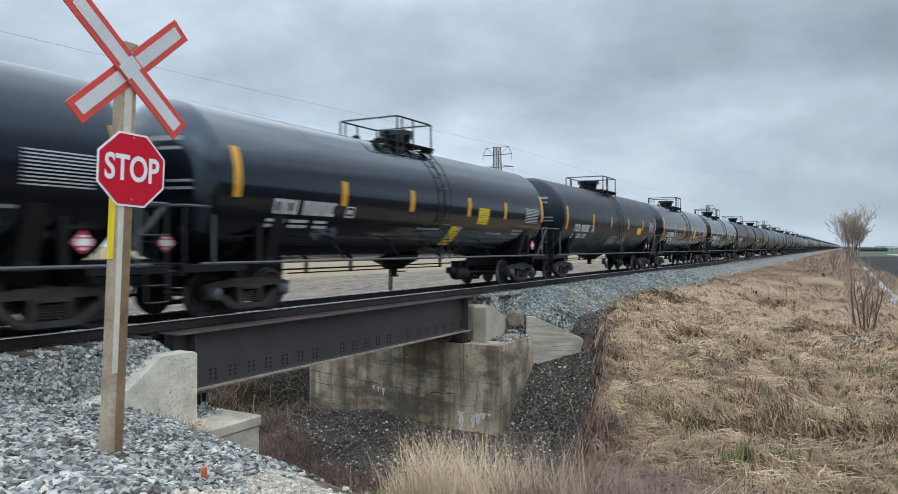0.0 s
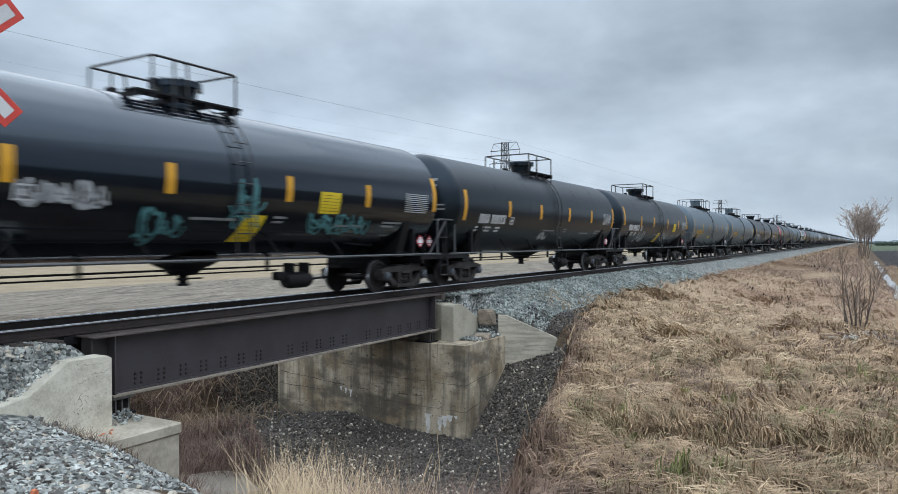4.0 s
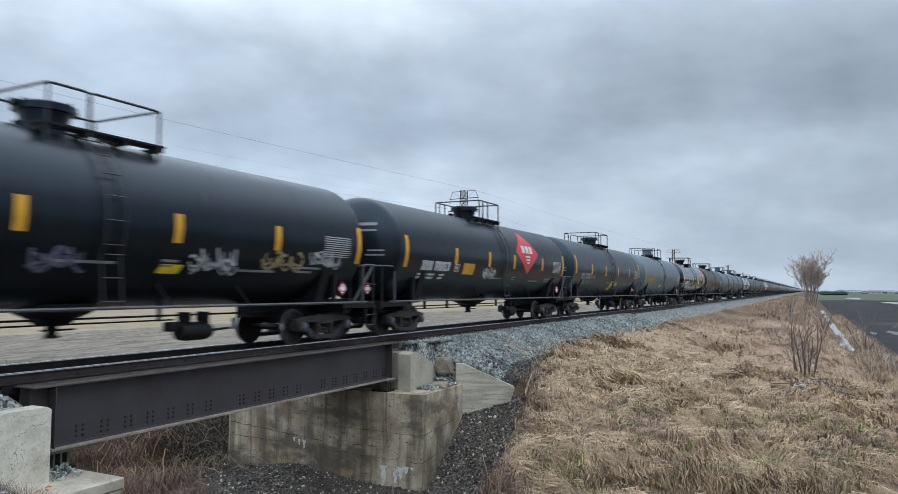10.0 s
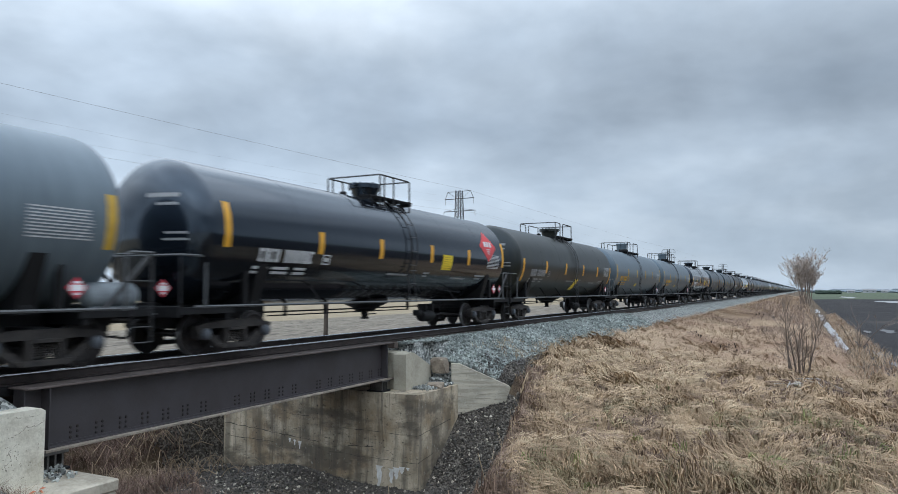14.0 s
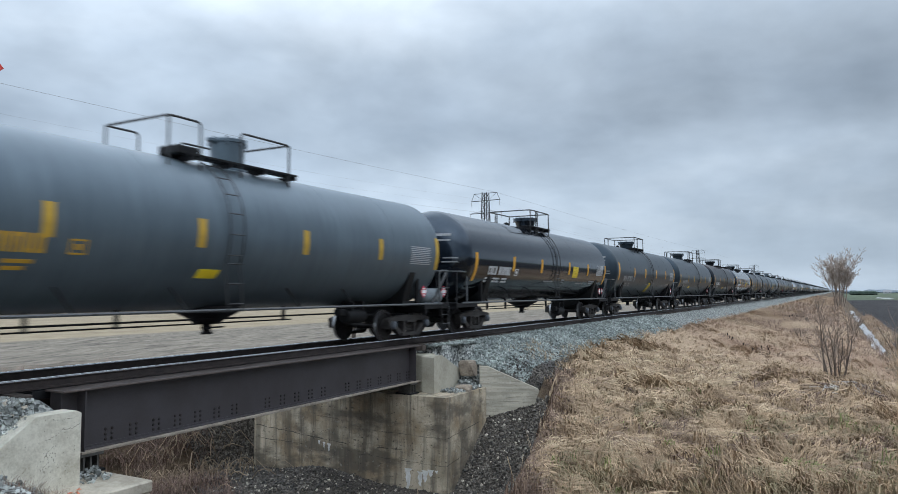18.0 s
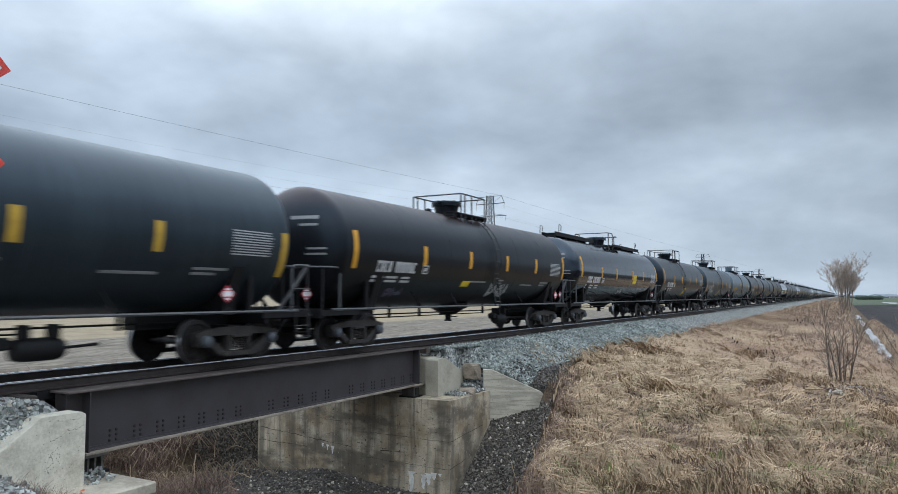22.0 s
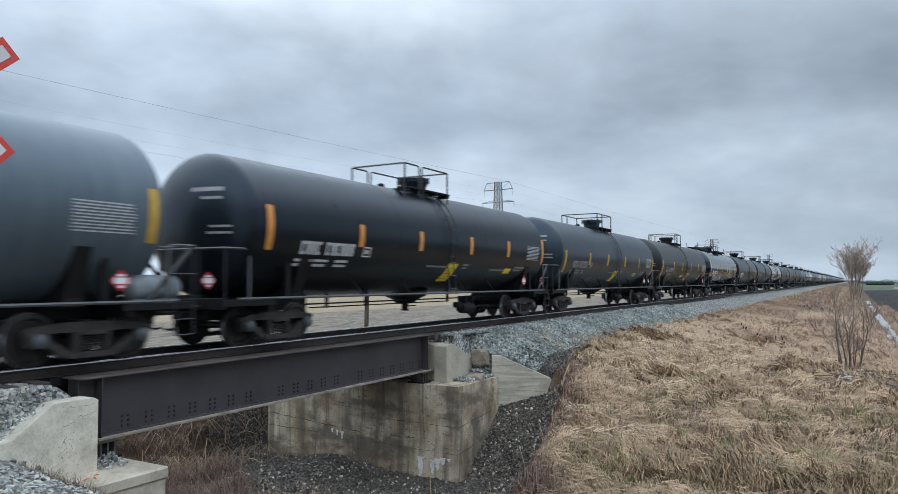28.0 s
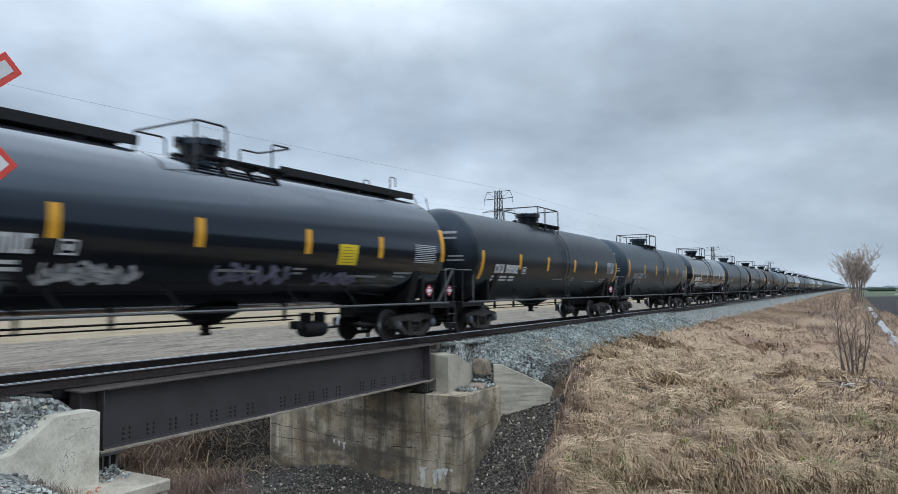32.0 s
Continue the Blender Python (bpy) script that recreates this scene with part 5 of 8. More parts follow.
S.sill = mesh("stub_sill", join(box(-1.9, -0.24, 0.72, 2.05, 0.24, 1.16, 0.02), box(0.55, -1.42, 0.98, 2.05, 1.42, 1.04, 0.01), box(1.95, -1.42, 0.86, 2.05, 1.42, 1.10, 0.01), box(0.45, -1.43, 0.92, 2.05, -1.38, 1.07, 0.008), box(0.45, 1.38, 0.92, 2.05, 1.43, 1.07, 0.008), box(0.55, -1.40, 0.80, 0.67, 1.40, 1.0, 0.01), box(1.2, -0.55, 0.60, 1.75, 0.55, 0.98, 0.03)), M_UNDER)
S.cut_lever = mesh("cut_lever", bent([(2.12, -1.40, 0.96), (2.12, -0.30, 0.96), (2.24, -0.16, 1.04)], 0.016, 0.05, 5), M_GREY_RAIL)
S.hose = mesh("air_hose", bent([(2.02, 0.30, 0.84), (2.20, 0.30, 0.74), (2.34, 0.26, 0.42), (2.52, 0.20, 0.46)], 0.028, 0.10, 6), M_UNDER)
S.coupler = mesh("coupler", join(box(2.0, -0.10, 0.78, 2.36, 0.10, 1.0, 0.03), box(2.20, -0.16, 0.74, 2.44, 0.14, 1.04, 0.05)), M_TRUCK)
S.end_rail = mesh("end_rail", bent([(1.35, -1.46, 1.04), (1.35, -1.46, 2.16), (2.02, -1.46, 2.16), (2.02, 1.46, 2.16), (1.35, 1.46, 2.16), (1.35, 1.46, 1.04)], 0.028, 0.15), M_GREY_RAIL)
S.end_brace = mesh("end_brace", tube([(1.95, -1.40, 2.12), (0.95, -1.40, 1.08)], 0.045, 6), M_RAIL_PIPE)
S.end_bar = mesh("upright_bar", tube([(1.98, 0, 1.04), (1.98, 0, 2.16)], 0.018, 5), M_RAIL_PIPE)
S.end_grab = mesh("grab_bar", tube([(1.35, -1.46, 1.6), (2.0, -1.46, 1.6)], 0.016, 5), M_RAIL_PIPE)
S.steps = mesh("sill_step", join(bent([(1.5, -1.46, 1.02), (1.5, -1.48, 0.42), (1.95, -1.48, 0.42), (1.95, -1.46, 1.02)], 0.018, 0.05, 5), tube([(1.5, -1.47, 0.72), (1.95, -1.47, 0.72)], 0.014, 5)), M_RAIL_PIPE)
S.post = mesh("end_post", box(0.02, -1.42, 1.04, 0.14, -1.30, 2.0, 0.01), M_UNDER)
S.brake = mesh("air_reservoir", join(lathe([(-0.60, 0.10), (-0.54, 0.20), (-0.46, 0.25), (0.42, 0.25), (0.50, 0.20), (0.55, 0.10)], "x", 18, (0, -0.75, 1.33)), box(-0.5, -0.9, 1.04, 0.45, -0.6, 1.14)), M_RESERVOIR, True)
S.placard = mesh("placard", prism([(0, -0.195), (0.195, 0), (0, 0.195), (-0.195, 0)], "y", -0.006, 0.006), M_PLACARD)
S.placard_bar = mesh("placard_bar", join(box(-0.130, -0.012, -0.055, 0.130, -0.007, 0.055), box(-0.07, -0.012, 0.075, 0.07, -0.007, 0.115), box(-0.05, -0.012, -0.13, 0.05, -0.007, -0.085)), M_WHITESHEET)
def walkway(x0, x1):
    return join(*[box(x0, y - 0.06, 4.54, x1, y + 0.06, 4.58) for y in (-0.28, -0.14, 0.0, 0.14, 0.28)], box(x0, -0.37, 4.44, x1, -0.33, 4.64), box(x0, 0.33, 4.44, x1, 0.37, 4.64), *[box(x - 0.05, -0.33, 4.34, x + 0.05, 0.33, 4.54) for x in np.arange(x0 + 0.1, x1, 1.6)])


S.walks = [mesh("roof_walkway", walkway(-8.2, -2.1), M_UNDER), mesh("roof_walkway", walkway(2.0, 8.2), M_UNDER)]
S.grab = mesh("walkway_grab", join(*[bent([(x - 0.25, y, 4.5), (x - 0.25, y, 4.98), (x + 0.05, y, 4.98), (x + 0.05, y, 4.7)], 0.018, 0.08, 5) for x in (-7.8, 6.9) for y in (-0.5, 0.5)]), M_RAIL_PIPE)
S.end_ladder = mesh("end_ladder", join(*[tube([(HALF + 0.65, y, 1.1), (HALF + 0.70, y, 3.4), (HALF + 0.2, y, 4.5)], 0.02, 5) for y in (-0.75, -0.35)], *[tube([(HALF + 0.68, -0.75, z), (HALF + 0.68, -0.35, z)], 0.014, 5) for z in np.arange(1.4, 3.5, 0.3)]), M_RAIL_PIPE)

FLIP = pose(0, 0, 0, 0, 0, 180)


def tank_car(style, detail, rnd):
    car = thing("tank_car", style["label"], "tank car", (0, TRACK, 0), "tank cars of the train")
    tank = part("tank", S.tanks[style["paint"]], None, car)
    ochre = style["ink"] is M_OCHRE
    go, end = style["hoop"], style["rail"]
    part("manway", (S.manways if ochre else S.bonnets)[style["paint"]], None, tank, at=(style["dome"], 0, 4.36))
    tagged(part("platform", S.platform if ochre else S.short_platform, None, tank, at=(end, 0, 0)), kind="stuff")
    for s in (-1, 1):
        pipe = part("side_pipe", S.side_pipe[s], None, car)
        for x in (-4.2, -1.8, 1.6, 3.8) if s < 0 else ():
            part("pipe_stay", S.pipe_stay[s], None, pipe, at=(x, 0, 0))
    part("entry_hoop", S.entry_hoop, None, tank, at=(go, 0, 0))
    part("platform_rail", S.short_rail if style.get("walk") else S.platform_rail, None, tank, at=(0 if style.get("walk") else end, 0, 0))
    wheels = []
    for x in (-7.06, 7.06):
        wheels += truck(car, x, detail)
    part("stub_sill", S.sill, None, car, at=Matrix.Translation((7.0, 0, 0)))
    part("stub_sill", S.sill, None, car, at=Matrix.Translation((-7.0, 0, 0)) @ FLIP)
    if style.get("walk"):
        for me in S.walks:
            tagged(part("roof_walkway", me, None, tank, "dark steel roof walkway"), "dark steel roof walkway", kind="stuff")
        part("walkway_grab", S.grab, None, tank)
        part("end_ladder", S.end_ladder, None, tank)
        part("end_ladder", S.end_ladder, None, tank, at=FLIP)
    if detail:
        for name, me in (("valve_cap", S.valve_cap), ("relief_valve", S.relief_valve)) + ((("valve_box", S.valve_box),) if style["ink"] is M_OCHRE else ()):
            part(name, me, None, tank, at=(end, 0, 0))
        for x, y in ((-1.48 + go, -1), (-1.48 + go, 1)) + (() if style.get("walk") else ((1.80 + end, -1), (1.80 + end, 1))):
            part("rail_post", S.rail_post, None, tank, at=(x, y, 0))
        for x in (-5.4, -2.7, 0.0, 2.7, 5.4):
            part("weld_seam", S.seam[style["paint"]], None, tank, at=(x, 0, 0))
        for s in () if style.get("walk") else (-1, 1):
            part("ladder", S.ladder[s], None, tank, at=(style["ladder_x"], 0, 0))
        tagged(part("brake_rigging", S.rod, None, car), kind="stuff")
        part("bottom_outlet", S.outlet, None, car)
        part("brake_cylinder", S.cylinder, None, car, at=(4.6, 0, 0) if ochre else (2.75, 0, -0.26))
        for d, m in ((1, Matrix.Identity(4)), (-1, FLIP)):
            at = Matrix.Translation((d * 7.0, 0, 0)) @ m
            part("coupler", S.coupler, None, car, at=at)
            part("cut_lever", S.cut_lever, None, car, at=at)
            part("air_hose", S.hose, None, car, at=at)
            rail = part("end_rail", S.end_rail, None, car, at=at)
            for y in (-1.4, -0.6, 0.6, 1.4):
                part("upright_bar", S.end_bar, None, rail, at=(0, y, 0))
            part("grab_bar", S.end_grab, None, rail)
            part("end_brace", S.end_brace, None, car, at=at)
            part("sill_step", S.steps, None, car, at=at)
            part("saddle", S.saddle, None, car, at=Matrix.Translation((d * 6.6, 0, 0)))
            part("end_post", S.post, None, car, at=at)
            part("end_post", S.post, None, car, at=at @ Matrix.Translation((0, 2.72, 0)))
        if ochre:
            part("air_reservoir", S.brake, None, car, at=(8.25, -0.40, 0))
        for x, y in ((-8.95, -0.86), (style["placard"], -1.46)):
            pl = part("placard", S.placard, None, car, "red diamond hazard placard", at=(x, y, 1.47))
            part("placard_bar", S.placard_bar, None, pl)
        marks(tank, style, detail, rnd)
        tagged(part("head_stencil", S.head_marks["o" if style["ink"] is M_OCHRE else "w"], None, tank), kind="stuff")
    else:
        part("coupler", S.coupler, None, car, at=Matrix.Translation((7.0, 0, 0)))
        part("coupler", S.coupler, None, car, at=Matrix.Translation((-7.0, 0, 0)) @ FLIP)
    return car, tank, wheels


LABELS = {"gloss": "glossy black tank car with yellow tape strips", "black": "black tank car with yellow tape strips", "matte": "weathered dull black tank car with white stencils", "rusty": "black tank car with rust along its crown", "olive": "olive-black weathered tank car with faded stencils", "slate": "dark slate-grey tank car with white stencils", "grey": "blue-grey tank car with ochre stencils", "pale": "pale grey tank car with ochre stencils"}
ORDER = ["black", "gloss", "matte", "gloss", "gloss", "matte", "matte", "grey", "grey", "matte", "matte", "slate", "pale", "gloss", "olive", "grey", "grey", "gloss", "slate", "slate", "rusty", "gloss", "matte", "slate", "grey", "matte", "slate", "olive", "gloss", "matte", "slate", "gloss", "slate", "matte", "rusty", "grey", "black", "gloss", "slate", "matte"]
SQUARE = {1, 3, 4, 6, 13, 17, 21, 28, 0}
FLAG = {1, 4, 6, 11, 14, 18, 22, 23, 25, 26}
LOW = {3, 26, 7, 8, 9, 11, 12, 15, 16, 19, 24, 25, 20}
WALK = {21, 28}
COUNT, NEAR = 90, 36
# manway, hoop and platform ends, and tape strips along each car
DOME = {1: 0.11, 2: -0.16, 3: 0.0, 4: -0.16, 6: 0.0, 7: 0.62, 8: 0.66, 9: -0.3, 10: -0.4, 11: 0.45, 12: 0.69, 13: -0.05, 14: 0.59, 16: 0.54, 17: 0.5, 18: 0.0, 19: -0.5, 20: -0.12, 21: -0.25, 22: -0.2, 25: 0.5, 26: 0.65, 27: 0.4, 28: -0.25}
HOOP = {1: (-1.34, 0.5), 2: (-0.83, 1.4), 3: (-1.3, 0.5), 4: (-1.5, 0.6), 6: (-1.84, 0.64), 7: (-1.76, 1.67), 8: (-1.83, 1.69), 9: (-0.9, 1.5), 10: (-1.05, 0.9), 11: (-1.7, 1.22), 12: (-1.86, 1.8), 13: (-0.7, 1.16), 14: (-1.4, 1.5), 16: (-2.0, 1.6), 17: (-1.3, 0.94), 18: (-1.8, 0.61), 19: (-1.3, 1.4), 20: (-0.84, 1.06), 21: (-1.2, 1.4), 22: (-2.0, 0.64), 25: (-1.55, 1.05), 26: (-1.4, 1.02), 27: (-1.2, 0.86), 28: (-1.2, 1.4)}
TAPES = {1: (-4.55, -1.55, 1.8, 4.5), 2: (-4.36, -1.46, 1.7, 4.82), 3: (-4.5, -1.4, 1.68, 4.55), 6: (-4.52, -1.6, 2.0, 5.15), 9: (-4.3, -1.7, 1.5, 4.48), 10: (-4.4, -1.45, 1.2, 4.75), 11: (-4.76, -1.63, 1.54, 4.73), 14: (-4.74, -1.56, 1.73, 4.79), 16: (-4.83, -1.66, 1.53, 4.71), 17: (-4.6, -1.58, 2.0, 4.86), 18: (-4.35, -1.46, 1.72, 4.78), 19: (-4.4, -1.6, 1.8, 4.46), 20: (-4.35, -1.3, 1.73, 4.62), 21: (-4.6, -1.78, 1.69, 4.32), 29: (-4.73, -1.86, 1.4, 4.5)}
HIGH_TAPE = {0, 1, 3, 4, 6, 11, 13, 21, 22, 28}
LOW_TAPE = {14, 17, 19, 23, 26, 27, 29}
TRAIN = []
M_AMBER = material("amber_reflective_tape", (0.66, 0.27, 0.05), 0.45, second=(0.5, 0.2, 0.04), scale=4, spot=0.4)
M_DIAMOND = material("red_emblem_paint", (0.58, 0.045, 0.05), 0.5, second=(0.46, 0.035, 0.04), scale=3, spot=0.4)


def build_train():
    rnd = random.Random(11)
    for k in range(COUNT):
        paint = ORDER[k % len(ORDER)]
        ochre = paint in ("grey", "pale")
        style = {"paint": paint, "label": LABELS[paint], "square": k in SQUARE, "flag": k in FLAG, "low_square": k in LOW, "walk": k in WALK, "ink": M_OCHRE if ochre else (M_DIM if paint in ("slate", "olive") else M_WHITE)}
        style["dome"] = DOME.get(k, 0.6 if ochre else rnd.uniform(-0.3, 0.5))
        left, right = HOOP.get(k, (-1.8, 1.7) if ochre else (-1.4, 1.0))
        style["hoop"], style["rail"] = left + 1.48, right - 1.80
        style["tape_z"] = 2.87 if k in HIGH_TAPE else 2.36 if k in LOW_TAPE else 2.66
        style["tapes"] = TAPES.get(k, (-4.55, -1.6, 1.6, 4.55))
        style["ladder_x"] = {3: 0.2, 9: 0.0, 16: -0.8, 20: 0.7, 22: -0.9, 27: -0.6}.get(k, -0.5 if ochre else 0.2)
        style["panel_shift"] = {1: -0.2, 2: 1.4, 3: -0.4, 6: 1.0, 13: -0.25, 17: -0.12, 21: -0.85, 28: 0.1}.get(k, 0.0)
        style["flag_x"] = {1: 1.1, 4: 0.6, 6: 0.1, 11: 0.45, 14: 0.7, 25: 0.5}.get(k, 0.15)
        style["low_x"] = {3: 1.82, 8: 0.36, 9: 1.5, 11: 1.6, 19: -3.35, 25: 4.85, 26: 4.13}.get(k, -1.3)
        style["placard"] = 6.35 if k in (2, 11, 19, 25, 26) else 7.35
        if ochre:
            style["tape"] = M_DULL_YELLOW
        if k == 25:
            style["tape"] = M_AMBER
        if k in (19, 26):
            style["tape"] = M_DULL_YELLOW
        car, tank, wheels = tank_car(style, k < NEAR, rnd)
        for c, colour, x, z, long, high in SCRAWLS:
            if c == k:
                scrawl(tank, colour, x, z, long, high, rnd)
        if k == 2:
            part("hazard_panel", on_tank(3.72, 4.56, 2.13, 2.48), M_SAFETY, tank, "wide bright yellow warning panel")
        if k == 27:
            panel = part("hazard_panel", on_tank(0.36, 1.04, 1.52, 2.06, lean=0.1), M_SAFETY, tank, "yellow panel with a red and white figure")
            part("panel_figure", on_tank(0.66, 1.00, 1.78, 2.00, 0.014), M_DIAMOND, panel, "red figure")
            part("panel_figure", on_tank(0.48, 0.64, 1.60, 1.78, 0.014), M_WHITE, panel, "white figure")
            part("low_panel", on_tank(-1.62, -1.08, 1.77, 1.92), M_SAFETY, tank, "small yellow panel")
        if k == 10:
            part("hazard_panel", on_tank(-3.72, -2.80, 2.02, 2.42), M_YELLOW, tank, "wide yellow warning panel")
        if k in (10, 13):
            x, z, s, wide = (2.8, 3.10, 0.95, 1.45) if k == 10 else (6.40, 3.15, 0.60, 1.3)
            d = diamond(tank, x, z, s, M_DIAMOND, "logo_diamond", "red diamond emblem", wide)
            g = ([], [])
            for i in range(3):
                u = (i - 1) * s * 0.34 * wide
                g = join(g, on_tank(x + u - s * 0.12 * wide, x + u + s * 0.12 * wide, z - s * 0.02, z + s * 0.32, 0.014))
            for i in range(3):
                g = join(g, on_tank(x - s * (0.22 - 0.06 * i) * wide, x + s * (0.22 - 0.06 * i) * wide, z - s * (0.22 + 0.14 * i), z - s * (0.15 + 0.14 * i), 0.014))
            tagged(part("emblem_figure", g, M_WHITE, d), kind="stuff")
        TRAIN.append((k, car, wheels))


build_train()


# ---- crossing sign ----
M_CROSS = M_SHEET


M_CREAM = material("cream_reflective_sheet", (0.62, 0.58, 0.49), 0.5, second=(0.52, 0.48, 0.40), scale=5)


def build_sign():
    sign = thing("crossing_sign", "silver crossbuck with red borders above a stop sign on timber post", "road sign", pose(2.93, -5.0, 0, 0, 0, -3) @ pose(0, 0, 0, 0, 2.4, 0))
    post = part("post", box(-0.078, -0.078, -1.3, 0.078, 0.078, 3.42, 0.012), M_POST, sign, "weathered square timber post")
    part("reflector_strip", box(-0.070, -0.086, 0.18, -0.014, -0.0795, 1.92, 0.001), M_CREAM, post, "cream reflective strip")
    # darker brown sheet over the right part of the front face
    part("brown_face", box(-0.012, -0.0815, -1.3, 0.076, -0.0785, 1.9, 0.001), material("brown_timber_face", (0.25, 0.165, 0.095), 0.85, second=(0.14, 0.09, 0.05), scale=2.0, fine=24, bump=0.3, bump_scale=30), post, "brown timber face")
    part("upper_strip", box(-0.055, -0.086, 2.50, 0.025, -0.0795, 2.98, 0.001), M_CREAM, post, "cream reflective strip")
    part("yellow_strip", box(-0.086, -0.045, 1.28, -0.0795, 0.06, 1.88, 0.001), M_SAFETY, post, "yellow marker strip")
    # two crossed blades, each a red-bordered plank with a silver face
    for k, (turn, half, y) in enumerate(((-45.0, 0.78, -0.093), (41.5, 0.80, -0.113))):
        m = pose((-0.005, -0.035)[k], y, 3.155, 0, turn, 0)
        blade = part("blade", turned(box(-half, -0.008, -0.12, half, 0.008, 0.12, 0.003), m), M_BORDER, sign, "crossbuck blade with a red border")
        part("blade_face", turned(box(-half + 0.06, -0.0125, -0.062, half - 0.06, -0.0085, 0.062, 0.001), m), M_CROSS, blade, "silver reflective face")
    part("crossing_face", turned(box(-0.075, -0.0035, -0.10, 0.075, 0.0, 0.10, 0.0005), pose(-0.035, -0.1265, 3.155, 0, 41.5, 0)), M_CROSS, sign)
    for x, z in ((-0.03, 3.29), (-0.03, 3.00)):
        part("bolt", lathe([(0, 0.014), (-0.012, 0.012), (-0.014, 0.004)], "y", 8, (x, -0.131, z)), M_TREAD, sign)
    # stop sign: octagon plate, white rim, red face, letters
    r = 0.362 / math.cos(math.pi / 8)
    def octagon(rr, y0, y1):
        return prism([(0.045 + rr * math.cos(math.pi / 8 + k * math.pi / 4), 2.160 + rr * math.sin(math.pi / 8 + k * math.pi / 4)) for k in range(8)], "y", y0, y1)
    stop = part("stop_plate", octagon(r, -0.098, -0.092), M_WHITESHEET, sign, "octagonal plate with a white rim")
    part("stop_face", octagon(r - 0.022, -0.102, -0.0985), M_RED, stop, "red reflective face")
    g = lettering("STOP", 0.305)
    g = [(p[0] * 0.80 + 0.045, p[1] - 0.1045, p[2] * 1.14 + 2.160) for p in g[0]], g[1]
    part("stop_letters", g, M_WHITESHEET, stop, "white letters STOP")
    for z in (1.865, 2.475):
        part("bolt", lathe([(0, 0.013), (-0.010, 0.011), (-0.012, 0.003)], "y", 8, (0.045, -0.1025, z)), M_TREAD, stop)


build_sign()


# ---- loose stones ----
def stones(name, xs, ys, sizes, mat, label, sink=0.35, seed=1, flat=1.0):
    """Thousands of broken stones as one mesh: each an uneven block of its own."""
    rng = np.random.default_rng(seed)
    n = len(xs)
    base = np.array([(x, y, z) for x in (-1, 1) for y in (-1, 1) for z in (-1, 1)], float)
    v = base[None] * (1 + rng.uniform(-0.45, 0.25, (n, 8, 3)))
    v *= (sizes[:, None] * rng.uniform(0.55, 1.1, (n, 3)))[:, None, :] * 0.5
    q = rng.normal(size=(n, 4)); q /= np.linalg.norm(q, axis=1)[:, None]
    w, a, b, c = q.T
    rot = np.stack([1 - 2 * (b * b + c * c), 2 * (a * b - c * w), 2 * (a * c + b * w), 2 * (a * b + c * w), 1 - 2 * (a * a + c * c), 2 * (b * c - a * w), 2 * (a * c - b * w), 2 * (b * c + a * w), 1 - 2 * (a * a + b * b)], -1).reshape(n, 3, 3)
    v = np.einsum("nij,nkj->nki", rot, v)
    v[:, :, 2] *= flat
    zs = height(xs, ys) + sizes * (0.5 - sink) * 0.8
    v += np.stack([xs, ys, zs], -1)[:, None, :]
    f = np.array([(0, 1, 3, 2), (4, 6, 7, 5), (0, 4, 5, 1), (2, 3, 7, 6), (0, 2, 6, 4), (1, 5, 7, 3)])
    faces = (f[None] + (np.arange(n) * 8)[:, None, None]).reshape(-1, 4)
    me = bpy.data.meshes.new(name)
    me.from_pydata(v.reshape(-1, 3).tolist(), [], faces.tolist())
    me.materials.append(mat)
    return tagged(new(name, me), label, "gravel", "", "stuff")


M_STONE = material("crushed_grey_stone", (0.38, 0.39, 0.365), 0.8, second=(0.15, 0.16, 0.152), scale=2.0, fine=14, island=0.6, bump=0.2)
M_STONE_GREEN = material("crushed_green_grey_stone", (0.29, 0.315, 0.292), 0.85, second=(0.13, 0.148, 0.140), scale=1.0, fine=12, island=0.55, bump=0.2)
M_STONE_DARK = material("wet_dark_stone", (0.105, 0.090, 0.076), 0.6, second=(0.028, 0.024, 0.021), scale=1.5, fine=30, island=0.6)
M_STONE_PALE = material("pale_limestone_chips", (0.56, 0.51, 0.43), 0.9, second=(0.36, 0.315, 0.255), scale=1.5, fine=30, island=0.3)


def scatter(n, x0, x1, y0, y1, keep, seed):
    rng = np.random.default_rng(seed)
    x, y = rng.uniform(x0, x1, n), rng.uniform(y0, y1, n)
    k = keep(x, y)
    return x[k], y[k], rng


